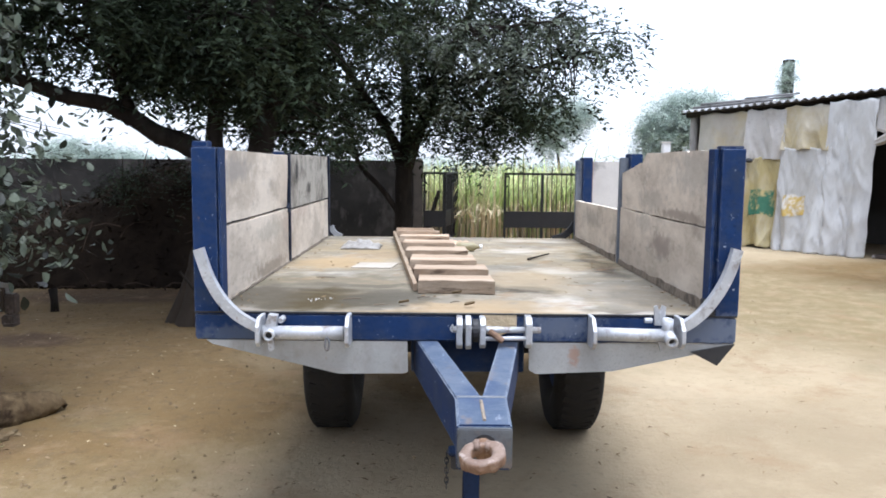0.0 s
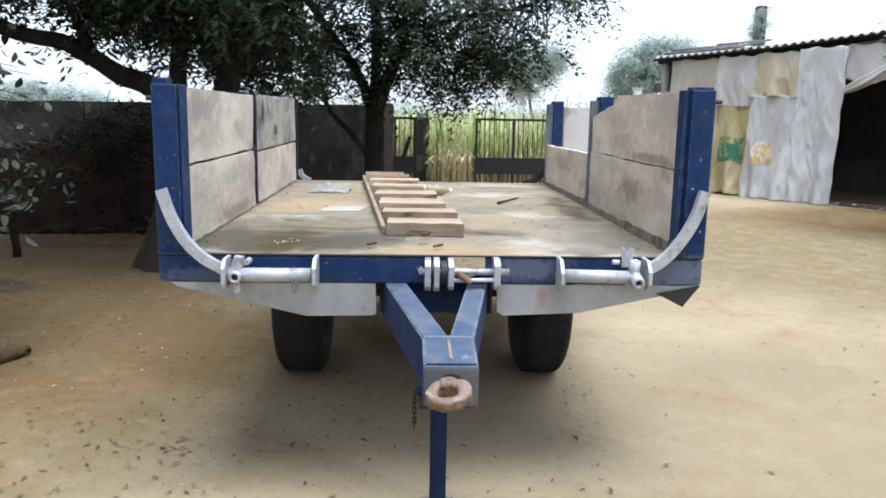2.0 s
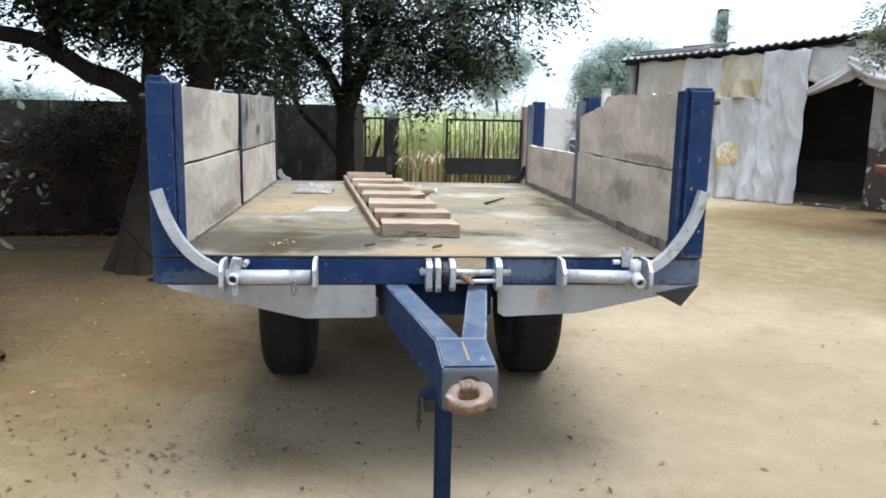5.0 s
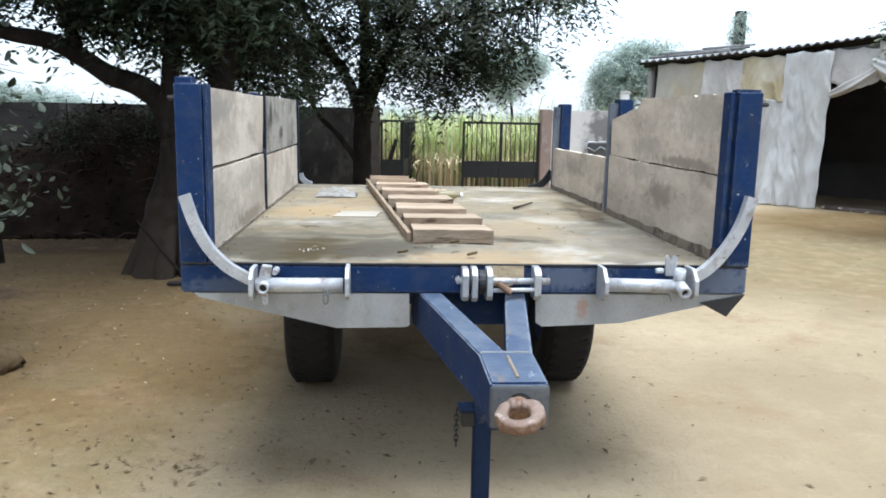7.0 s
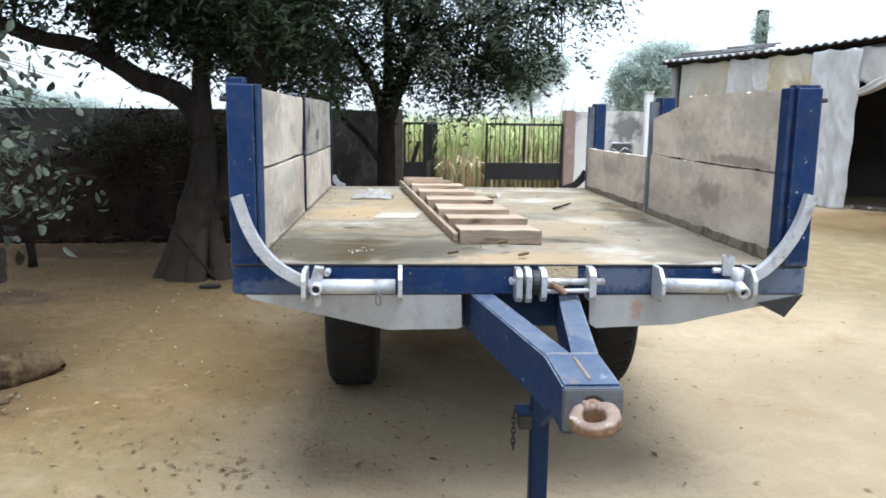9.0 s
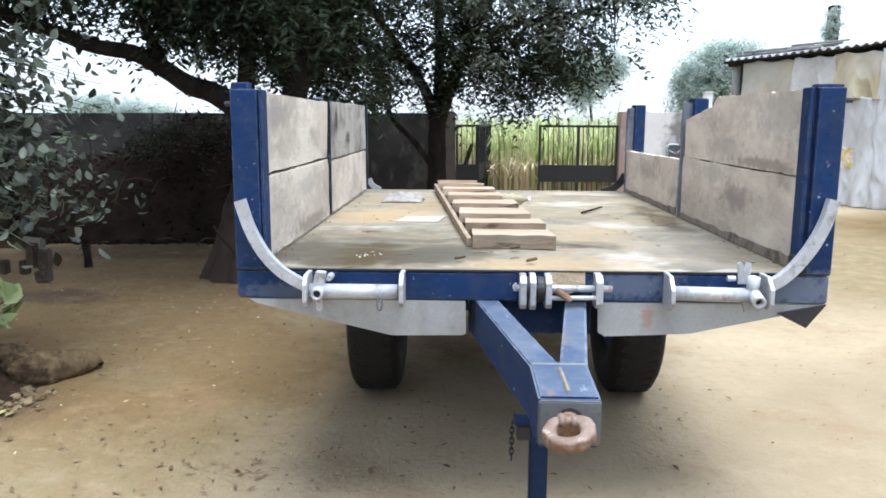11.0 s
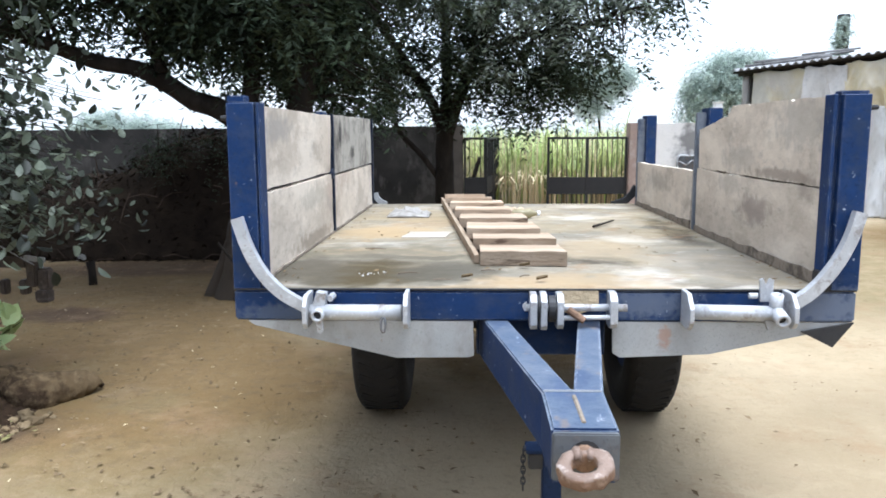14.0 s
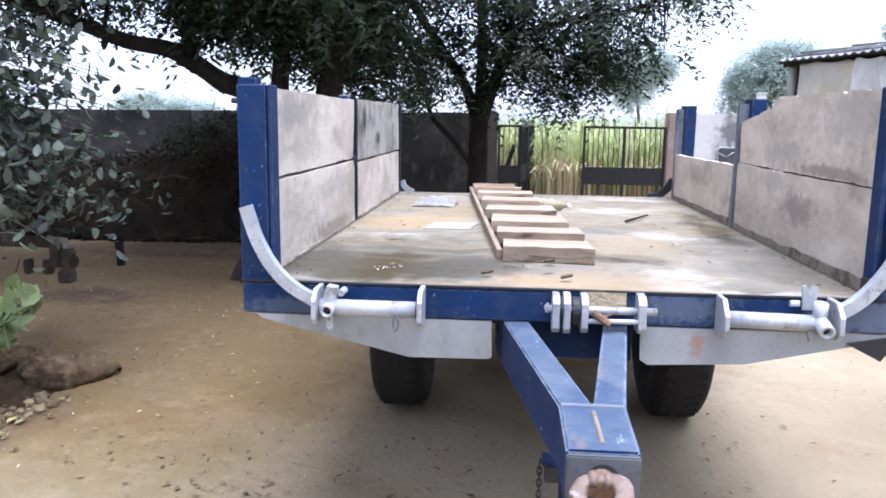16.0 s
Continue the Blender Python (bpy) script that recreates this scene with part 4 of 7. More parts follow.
NEAR_FLARE = [
    ([(-2.22, 4.1, -0.12), (-2.2, 4.1, 0.05), (-2.15, 4.1, 0.3), (-2.1, 4.1, 0.55), (-2.05, 4.1, 0.85), (-2.03, 4.1, 1.1)], 0.24, 0.105),
    ([(-2.46, 4.08, -0.1), (-2.38, 4.08, 0.08), (-2.28, 4.09, 0.34), (-2.16, 4.1, 0.62), (-2.07, 4.1, 0.9)], 0.09, 0.05),
    ([(-2.1, 3.9, -0.08), (-2.1, 3.96, 0.15), (-2.07, 4.05, 0.5), (-2.04, 4.1, 0.8)], 0.1, 0.06),
    ([(-1.9, 4.0, -0.08), (-1.95, 4.06, 0.2), (-1.98, 4.1, 0.6)], 0.1, 0.07),
]
NEAR_LIMBS = [
    ([(-2.04, 4.1, 0.9), (-2.03, 4.1, 1.15), (-2.05, 4.1, 1.35), (-2.04, 4.1, 1.6), (-2.02, 4.15, 2.0), (-2.1, 4.3, 2.6), (-2.3, 4.6, 3.8)], 0.118, 0.05),
    ([(-2.03, 4.1, 1.15), (-2.1, 4.1, 1.42), (-2.29, 4.1, 1.56), (-2.5, 4.1, 1.63), (-2.73, 4.1, 1.77), (-2.97, 4.1, 1.89), (-3.3, 4.08, 1.95), (-3.66, 4.05, 2.08), (-4.4, 3.9, 2.35)], 0.11, 0.055),
    ([(-1.98, 4.15, 0.5), (-1.82, 4.2, 1.0), (-1.68, 4.2, 1.45), (-1.6, 4.2, 2.0), (-1.62, 4.2, 3.0), (-1.5, 4.3, 4.2)], 0.12, 0.1),
    ([(-2.75, 4.08, 1.85), (-2.85, 4.1, 2.1), (-3.1, 4.2, 2.6), (-3.3, 4.3, 3.4)], 0.05, 0.03),
    ([(-1.62, 4.2, 2.2), (-1.3, 4.4, 2.7), (-0.7, 4.7, 3.3), (0.1, 5.0, 3.9)], 0.07, 0.03),
]
NEAR_BLOBS = [
    (-2.5, 4.0, 2.2, 0.5, 0.35, 0.16, 22), (-2.0, 4.0, 2.05, 0.35, 0.3, 0.2, 16),
    (-1.9, 3.6, 2.45, 0.8, 0.3, 0.3, 30), (-2.9, 3.6, 2.5, 0.9, 0.3, 0.25, 30), (-1.1, 3.8, 2.2, 0.4, 0.3, 0.35, 9), (-1.35, 4.6, 1.85, 0.5, 0.5, 0.3, 30), (-3.6, 3.7, 2.4, 0.6, 0.3, 0.2, 12),
    (-3.2, 4.4, 2.75, 1.2, 1.0, 0.5, 120), (-2.0, 4.7, 2.55, 1.0, 1.0, 0.55, 130), (-1.1, 4.8, 2.75, 0.9, 0.9, 0.55, 65),
]
# Includes blobs high over the west yard, out of view, added to shade it.
NEAR_BLOBS_FURTHER = [
    (-4.6, 4.2, 2.6, 1.2, 1.1, 0.6, 60), (-1.9, 5.4, 2.2, 0.9, 0.5, 0.45, 60), (-3.0, 5.2, 2.5, 1.0, 0.6, 0.45, 50),
    (-2.2, 4.4, 3.7, 2.6, 2.4, 0.8, 190), (-3.9, 4.3, 2.55, 0.9, 0.9, 0.45, 45), (-5.2, 3.6, 3.0, 1.2, 1.5, 0.7, 90), (-3.2, 2.4, 3.8, 2.4, 1.4, 0.6, 80), (-6.4, 4.4, 3.5, 1.8, 2.4, 0.8, 140), (-5.0, 7.2, 3.4, 2.6, 1.8, 0.8, 150), (-2.6, 6.6, 3.2, 1.6, 1.2, 0.7, 90), (-0.4, 4.6, 3.4, 1.0, 1.2, 0.6, 60), (-4.0, 3.4, 3.1, 1.2, 1.0, 0.6, 60), (-2.4, 4.4, 4.8, 2.4, 2.2, 0.8, 120),
]
NEAR_GAPS = [
    (-3.06, 2.1, 0.15, 0.06), (-2.87, 2.15, 0.07, 0.12), (-2.75, 1.92, 0.2, 0.09), (-2.42, 1.8, 0.24, 0.14), (-2.98, 2.31, 0.07, 0.06), (-3.26, 2.45, 0.19, 0.13),
    (-3.65, 2.4, 0.07, 0.07), (-1.95, 1.99, 0.08, 0.19), (-1.78, 1.99, 0.09, 0.07), (-2.24, 1.99, 0.07, 0.07), (-1.45, 1.64, 0.06, 0.13), (-1.23, 1.83, 0.19, 0.19),
    (-1.14, 1.57, 0.14, 0.1), (-0.86, 2.31, 0.14, 0.17), (-1.01, 2.07, 0.07, 0.1), (-0.89, 1.81, 0.1, 0.12), (-0.77, 1.7, 0.07, 0.1), (-0.82, 2.73, 0.12, 0.05),
]
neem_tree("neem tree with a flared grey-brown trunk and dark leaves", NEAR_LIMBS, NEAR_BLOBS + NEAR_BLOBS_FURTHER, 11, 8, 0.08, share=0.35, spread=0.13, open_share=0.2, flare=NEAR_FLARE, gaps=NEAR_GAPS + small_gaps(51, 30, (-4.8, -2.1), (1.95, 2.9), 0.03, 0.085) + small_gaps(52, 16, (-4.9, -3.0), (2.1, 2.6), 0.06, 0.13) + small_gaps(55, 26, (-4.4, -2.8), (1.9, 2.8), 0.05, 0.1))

FAR_TRUNK = [
    ([(-0.62, 9.0, -0.05), (-0.63, 9.0, 0.5), (-0.635, 9.0, 1.0), (-0.62, 9.0, 1.45)], 0.15, 0.125),
    ([(-0.64, 9.0, 1.3), (-0.8, 9.0, 1.75), (-1.0, 9.0, 2.1), (-1.35, 8.9, 2.6), (-1.9, 8.8, 3.4)], 0.1, 0.05),
    ([(-0.6, 9.0, 1.35), (-0.4, 9.0, 1.9), (-0.2, 9.0, 2.4), (0.05, 8.9, 2.9), (0.4, 8.8, 3.8)], 0.115, 0.05),
]
FAR_LIMBS = [
    ([(-0.62, 9.0, 1.4), (-0.6, 9.1, 2.0), (-0.62, 9.2, 2.8), (-0.7, 9.2, 3.8)], 0.1, 0.05),
    ([(-0.62, 9.0, 0.55), (-0.95, 9.0, 1.02), (-1.3, 9.0, 1.4), (-1.45, 9.0, 1.95), (-1.7, 8.9, 2.5)], 0.045, 0.03),
    ([(-0.1, 9.0, 2.5), (0.5, 8.9, 2.7), (1.1, 8.8, 2.75), (1.8, 8.7, 2.95)], 0.07, 0.02),
    ([(-1.1, 9.0, 2.2), (-1.8, 8.9, 2.5), (-2.6, 8.8, 2.8)], 0.06, 0.02),
]
FAR_BLOBS = [
    (-1.7, 8.9, 1.95, 0.8, 0.5, 0.3, 60), (-0.6, 8.6, 3.2, 0.9, 0.5, 0.5, 60),
    (-0.1, 8.9, 2.55, 1.0, 0.9, 0.6, 110), (0.9, 8.8, 2.5, 1.0, 0.9, 0.6, 115), (1.45, 8.7, 2.45, 0.6, 0.7, 0.45, 50),
    (-1.4, 8.9, 2.4, 0.9, 0.9, 0.55, 90), (-2.4, 8.8, 2.5, 0.9, 0.9, 0.6, 80), (2.2, 8.6, 3.1, 0.6, 0.6, 0.35, 30),
    (0.4, 8.8, 3.5, 1.5, 1.2, 0.6, 70), (-1.3, 8.8, 3.5, 1.5, 1.2, 0.7, 80), (0.2, 8.7, 1.9, 0.9, 0.6, 0.25, 80), (1.0, 8.7, 2.05, 0.6, 0.5, 0.25, 36),
    (0.0, 8.7, 4.7, 2.4, 1.8, 0.8, 80), (1.2, 8.7, 3.4, 0.9, 0.7, 0.3, 45),
]
FAR_GAPS = [
    (-0.84, 2.56, 0.08, 0.34), (-0.75, 2.15, 0.13, 0.25), (-0.71, 1.78, 0.08, 0.17), (-0.84, 3.36, 0.07, 0.07), (-0.39, 3.41, 0.08, 0.25), (-0.1, 3.37, 0.13, 0.13),
    (0.48, 2.9, 0.25, 0.3), (1.3, 3.03, 0.15, 0.34), (1.02, 2.66, 0.34, 0.08), (1.6, 2.83, 0.13, 0.17), (1.37, 3.55, 0.1, 0.13), (1.81, 2.5, 0.13, 0.1),
    (2.23, 2.47, 0.17, 0.1), (2.22, 2.79, 0.17, 0.13), (-0.09, 2.16, 0.08, 0.08), (-0.25, 1.91, 0.08, 0.13), (-0.17, 1.65, 0.17, 0.1), (-1.58, 2.1, 0.16, 0.2),
    (-2.04, 1.98, 0.2, 0.2), (-1.41, 2.96, 0.2, 0.24), (0.5, 2.85, 0.26, 0.2), (1.95, 2.75, 0.28, 0.3), (2.35, 2.5, 0.4, 0.3), (1.65, 2.1, 0.3, 0.2),
]
neem_tree("neem tree by the wall with a forked dark trunk", FAR_TRUNK + FAR_LIMBS, FAR_BLOBS, 23, 7, 0.092, share=0.4, spread=0.15, open_share=0.36, grain=1.9, gaps=FAR_GAPS + small_gaps(54, 30, (-2.4, -0.7), (2.0, 3.4), 0.03, 0.08) + small_gaps(53, 60, (-0.6, 2.6), (1.9, 3.7), 0.04, 0.12), depth=8.9)

def front_sprays():
    """Long leaf sprays that hang out of the far crown towards the yard."""
    rng = np.random.default_rng(29)
    root = thing("tree_branch", "leafy neem branch hanging out of the crown", "branch")
    c = np.concatenate([rng.normal((x, 7.4, z), (w, 0.15, 0.12), (n, 3)) for x, z, w, n in ((0.55, 2.95, 0.35, 26), (1.25, 3.1, 0.25, 12), (0.95, 2.75, 0.1, 5), (0.1, 2.3, 0.08, 4), (-0.3, 3.1, 0.3, 10))])
    bm = bmesh.new()
    main = limb(bm, [(-0.3, 8.8, 2.5), (0.0, 8.2, 2.9), (0.5, 7.5, 3.1), (1.3, 7.3, 3.2)], 0.035, 0.01)
    twigs_to(rng, bm, c, np.array([tuple(p) for p in main]), 1.0, 0.006)
    part("wood", bm, BARK, root, smooth=True)
    v, f = neem_crown(rng, c, 3, 0.1, 0.1, 8)
    # lighter leaf material: the light on these front sprays is in its colour
    mesh_arrays("leaves", v, f, LEAF_BROAD, root)


front_sprays()

EAST_LIMBS = [
    ([(8.9, 4.6, -0.1), (8.8, 4.7, 1.2), (8.5, 4.9, 2.4), (8.2, 5.2, 3.6)], 0.2, 0.12),
    ([(8.5, 4.9, 2.3), (7.6, 5.4, 2.75), (6.6, 5.8, 2.7), (5.8, 6.0, 2.5)], 0.09, 0.015),
]
EAST_BLOBS = [(6.1, 6.0, 2.45, 0.55, 0.5, 0.3, 40), (6.8, 5.8, 2.9, 0.7, 0.6, 0.45, 60), (8.2, 5.2, 3.6, 1.6, 1.5, 0.9, 90)]
neem_tree("neem tree with a low branch near the shed", EAST_LIMBS, EAST_BLOBS, 31, 12, 0.07, LEAF_EAST, share=0.5)


def distant_tree(label, x, y, blobs, seed, trunk_r=0.12, leaflet=0.1, tall=3.0):
    rng = np.random.default_rng(seed)
    root = thing("tree", label, "tree", "distant trees")
    bm = bmesh.new()
    pts = limb(bm, [(x, y, -0.1), (x + 0.1, y, tall / 3), (x, y, tall * 2 / 3), (x - 0.1, y, tall)], trunk_r, trunk_r * 0.4)
    cl = blob_clumps(rng, blobs)
    twigs_to(rng, bm, cl, np.array([tuple(p) for p in pts if p.z > 0.8]), 0.25, 0.02)
    part("trunk", bm, BARK, root, smooth=True)
    v, f = neem_crown(rng, cl, 16, 0.2, leaflet, 5)
    mesh_arrays("crown", v, f, LEAF_HAZED, root)


distant_tree("green tree standing in the field, paled for haze", 3.9, 24, [(3.9, 24, 3.0, 0.8, 0.8, 0.55, 55), (4.6, 24, 3.3, 0.5, 0.6, 0.4, 24), (3.0, 24, 3.2, 0.7, 0.8, 0.5, 30), (3.6, 24, 2.2, 0.6, 0.6, 0.35, 16)], 5, 0.07)
distant_tree("rounded tree behind the shed", 8.4, 25, [(8.6, 25, 3.2, 1.4, 1.2, 1.1, 170), (9.9, 25, 2.9, 1.0, 1.0, 0.9, 90), (7.7, 25, 2.4, 0.8, 0.8, 1.0, 90)], 6)
distant_tree("low bush behind the wall, paled for haze", -12.4, 25, [(-12.8, 25, 1.5, 1.6, 1.0, 0.8, 150), (-10.9, 25, 1.2, 1.1, 1.0, 0.6, 90)], 7, tall=1.4)


def far_woods():
    rng = np.random.default_rng(9)
    n = 420
    a = rng.uniform(-0.75, 0.75, n)
    r = rng.uniform(75, 100, n)
    c = np.stack([np.sin(a) * r, np.cos(a) * r, rng.uniform(0.1, 1.1, n)], 1)
    v, f = neem_crown(rng, c, 14, 1.0, 0.7, 4)
    mesh_arrays("far_woods", v, f, LEAF_HAZED, None, "far line of hazy trees")["category"] = "woods"


far_woods()


# ---- cane field beyond the gate ----
def blades(rng, n, xs, ys, h, bend, width, z_tip):
    x, y = rng.uniform(*xs, n), ys[0] + (ys[1] - ys[0]) * rng.random(n) ** 1.6
    hh = rng.normal(h, h * 0.14, n)
    az = rng.uniform(0, 2 * math.pi, n)
    out = rng.uniform(0.4, 1.0, n) * bend
    t = np.linspace(0, 1, 6)
    way = np.stack([np.cos(az), np.sin(az), np.zeros(n)], 1)
    side = np.stack([-np.sin(az), np.cos(az), np.zeros(n)], 1)
    rows = []
    for k in t:
        p = np.stack([x, y, np.zeros(n)], 1) + way * (out * k ** 2)[:, None]
        p[:, 2] = hh * (k * 1.15 - z_tip * k ** 3)
        w = width * (1 - 0.85 * k) * rng.uniform(0.8, 1.2, n)
        rows += [p + side * (w / 2)[:, None], p - side * (w / 2)[:, None]]
    v = np.stack(rows, 1).reshape(-1, 3)
    i = np.arange(n)[:, None] * 12
    f = np.concatenate([i + np.array([[2 * k, 2 * k + 1, 2 * k + 3, 2 * k + 2]]) for k in range(5)], 1).reshape(-1, 4)
    return v, f


def cane_field():
    rng = np.random.default_rng(17)
    root = thing("cane_field", "green sugar cane with dry straw-coloured lower leaves", "crop", kind="stuff")
    for n, xs, ys, h, bend, w, tip, m, nm in (
        (2100, (-2.5, 5.0), (12.15, 17), 1.44, 0.95, 0.06, 0.42, CANE, "leaves"),
        (2400, (-7, 13), (16, 34), 1.45, 0.8, 0.085, 0.35, CANE, "leaves"),
        (1150, (-2.0, 4.5), (12.1, 13.8), 1.05, 0.95, 0.045, 0.7, STRAW, "dry_leaves"),
        (260, (-1.5, 4.5), (12.6, 16), 1.75, 0.8, 0.05, 0.4, CANE, "tall_leaves"),
        (700, (-2.0, 4.5), (11.9, 14), 1.3, 0.2, 0.02, 0.1, STRAW, "stalks"),
    ):
        v, f = blades(rng, n, xs, ys, h, bend, w, tip)
        mesh_arrays(nm, v, f, m, root)


cane_field()


# ---- stump seen through the gate ----
def stump_by_gate():
    bm = bmesh.new()
    limb(bm, [(-0.3, 11.6, -0.05), (-0.28, 11.6, 0.3), (-0.2, 11.6, 0.6), (-0.1, 11.6, 0.92)], 0.07, 0.035, 4, 8, 0.3)
    limb(bm, [(-0.29, 11.6, 0.3), (-0.34, 11.6, 0.55)], 0.04, 0.025, 4, 8, 0.3)
    tagged(part("tree_stump", bm, BARK, smooth=True), "dark broken tree stump behind the gate", "stump")


stump_by_gate()


# ---- shed: front runs along SU, from its west corner ----
SHED = Matrix(((0.6, 0.8, 0, 4.6), (-0.8, 0.6, 0, 12.43), (0, 0, 1, 0), (0, 0, 0, 1)))  # local x along the front, y into the shed


def shed_sheet(bm_fn, name, material, root, label="", smooth=True):
    bm = bm_fn
    for v in bm.verts:
        v.co = SHED @ v.co
    return part(name, bm, material, root, label, smooth=smooth)


def eave_z(u):
    return 2.445 + 0.028 * u + 0.0065 * u * u


def corrugated(u0, u1, v0, v1, z_front, z_back, pitch=0.15, amp=0.022):
    n = int((u1 - u0) / pitch * 8)

    def fn(a, b):
        u, v = u0 + (u1 - u0) * a, v0 + (v1 - v0) * b
        return Vector((u, v, z_front(u) + (z_back(u) - z_front(u)) * b + amp * math.sin(2 * math.pi * u / pitch) + 0.012 * noise.noise(Vector((u, v, 5)))))

    return sheet_grid(n, 6, fn, None, 0.008)


def ridge(p):
    """Sharp-crested noise, for creases."""
    return 1 - 2 * abs(noise.noise(p))


def hanging(u0, u1, z0, z1, seed, fold=0.045, flare=0.08, ragged=0.05, v=0.0, nu=60, nv=60, lean=0.0, patch=None):
    """A hung sheet: long folds that fan out from its fixings, slanting creases, a sagging ragged foot."""
    def fn(a, b):
        u = u0 + (u1 - u0) * a
        low = 1 - b
        z = z0 + (z1 - z0) * b
        fan = u + 0.35 * low * (a - 0.5)
        d = 1.5 * fold * (0.3 + 0.7 * low) * math.sin(9 * fan + seed + 2.2 * noise.noise(Vector((u * 1.6, z * 0.8, seed))))
        d *= 0.25 + 0.75 * low ** 0.5
        k = 0.3 + 0.7 * low ** 0.5
        d += 0.05 * k * ridge(Vector((u * 2.6 + z * 0.5, z * 0.35 - u * 0.3, seed)))
        d += 0.032 * k * ridge(Vector((u * 5.5 - z * 1.6, z * 0.7, seed + 3)))
        d += 0.022 * k * ridge(Vector((u * 9 + z * 2.5, z * 2.0, seed + 7))) + 0.002 * noise.noise(Vector((u * 22, z * 9, seed)))
        sag = 0.035 * abs(math.sin(math.pi * (a * 2.0 + 0.3 * seed))) * b ** 6  # the top edge sags between its fixings
        hang = -sag + (1 - b) * ragged * (noise.noise(Vector((u * 3, seed, 9))) + 0.5 * noise.noise(Vector((u * 9, seed, 2))))
        edge = 0.02 * noise.noise(Vector((z * 3, seed, a)))
        return Vector((u + lean * low + edge, v - flare * low ** 2 - abs(d), z + hang))

    if patch:  # a print on the sheet: part of the same surface, a little proud of it
        ua, ub, za, zb = patch

        def printed(a, b):
            e = 0.035 * noise.noise(Vector((a * 2.5, b * 2.5, seed))) + 0.01 * noise.noise(Vector((a * 6, b * 6, seed)))
            return fn((ua + (ub - ua) * a + e - u0) / (u1 - u0), (za + (zb - za) * b + e - z0) / (z1 - z0)) - Vector((0, 0.008, 0))

        return sheet_grid(16, 16, printed)
    return sheet_grid(nu, nv, fn, None, 0.004)


def make_shed():
    root = thing("shed", "farm shed with hung plastic sheets and corrugated roof", "shed")
    shed_sheet(corrugated(0.0, 5.9, -0.14, 2.6, eave_z, lambda u: eave_z(u) + 0.3), "roof", ROOF, root, "grey corrugated cement roof sheets")
    for u, r in ((0.3, 0.06), (1.9, 0.045), (3.2, 0.05)):
        shed_sheet(sweep([(u, 0.1, -0.05), (u + 0.02, 0.1, 1.2), (u, 0.1, eave_z(u) - 0.06)], r, 8, None, 0.15, 6), "post", BARK, root, "rough wooden post")
    shed_sheet(sweep([(0.02, 0.05, eave_z(0) - 0.07), (2.5, 0.05, eave_z(2.5) - 0.07), (5.8, 0.05, eave_z(5.8) - 0.07)], 0.045, 8, None, 0.1, 5), "eave_beam", BARK, root)
    shed_sheet(sweep([(0.02, -0.11, eave_z(0) - 0.045), (2.5, -0.11, eave_z(2.5) - 0.045), (5.8, -0.11, eave_z(5.8) - 0.045)], 0.02, 8), "batten", BARK, root)
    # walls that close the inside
    shed_sheet(plate_xz([(0.05, -0.05), (6.0, -0.05), (6.0, 3.05), (0.05, 2.69)], 2.45, 2.55), "back_wall", DARK_INSIDE, root, "back wall, dark with the shed's shade")
    shed_sheet(plate_yz([(0.12, -0.05), (2.45, -0.05), (2.45, 2.69), (0.12, 2.42)], 0.05, 0.17), "side_wall", PILLAR_WASH, root, "dirty plastered side wall")
    shed_sheet(box(6.0, 6.12, -0.1, 2.6, -0.05, 2.66), "side_wall", MUD, root)
    # masonry pillar, plastered white above and bare mud below an uneven break
    def pillar(u0, u1, z0, z1, out, seed, lo_edge):
        def fn(a, b):
            ang = 2 * math.pi * a
            cx, sx = math.cos(ang), math.sin(ang)
            k = 1 / max(abs(cx), abs(sx))
            e = 0.05 * noise.noise(Vector((cx * 3, sx * 3, seed))) + 0.05 * noise.noise(Vector((cx * 9, sx * 9, seed))) if (lo_edge and b == 0) else 0
            z = z0 + (z1 - z0) * b + e
            q = Vector((cx * k * (u1 - u0) / 2, sx * k * 0.13, 0)) * (1 + out + 0.05 * noise.noise(Vector((cx * 2, sx * 2, z * 3 + seed))))
            return Vector(((u0 + u1) / 2 + q.x, 0.14 + q.y, z))
        return sheet_grid(48, 24, fn)
    shed_sheet(pillar(4.57, 4.95, -0.05, 1.15, 0.0, 2.0, False), "pillar_base", MUD, root, "brown mud pillar base with flaked paint")
    shed_sheet(pillar(4.57, 4.95, 0.98, eave_z(4.8) - 0.05, 0.035, 5.0, True), "pillar", PILLAR_WASH, root, "dirty whitewashed pillar plaster")
    # dark wall set in for the shaded recess beside the pillar
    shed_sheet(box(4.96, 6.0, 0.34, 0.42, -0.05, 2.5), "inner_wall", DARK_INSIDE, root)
    # hung sheets
    tops = eave_z(1.5) - 0.09
    shed_sheet(hanging(0.36, 1.42, 0.05, tops, 1.3, v=0.0), "sheet", SHEET_BEIGE, root, "beige sacking sheet")
    shed_sheet(hanging(1.36, 2.1, 1.56, tops + 0.02, 2.7, 0.03, 0.02, 0.04, v=-0.03), "sheet", SHEET_GREY, root, "grey dirty sheet")
    shed_sheet(hanging(1.38, 2.12, 0.04, 1.6, 3.9, 0.05, 0.1, 0.06, v=-0.05), "sheet", SHEET_OLIVE, root, "yellowed plastic sheet")
    shed_sheet(hanging(2.06, 2.9, 1.7, tops + 0.05, 5.1, 0.03, 0.02, 0.04, v=-0.04), "sheet", SHEET_YELLOW, root, "yellowed plastic sheet")
    shed_sheet(hanging(2.06, 2.94, 0.0, 1.76, 6.4, 0.05, 0.12, 0.04, v=-0.1, lean=-0.03), "sheet", SHEET_WHITE, root, "white plastic sheet with faded print")
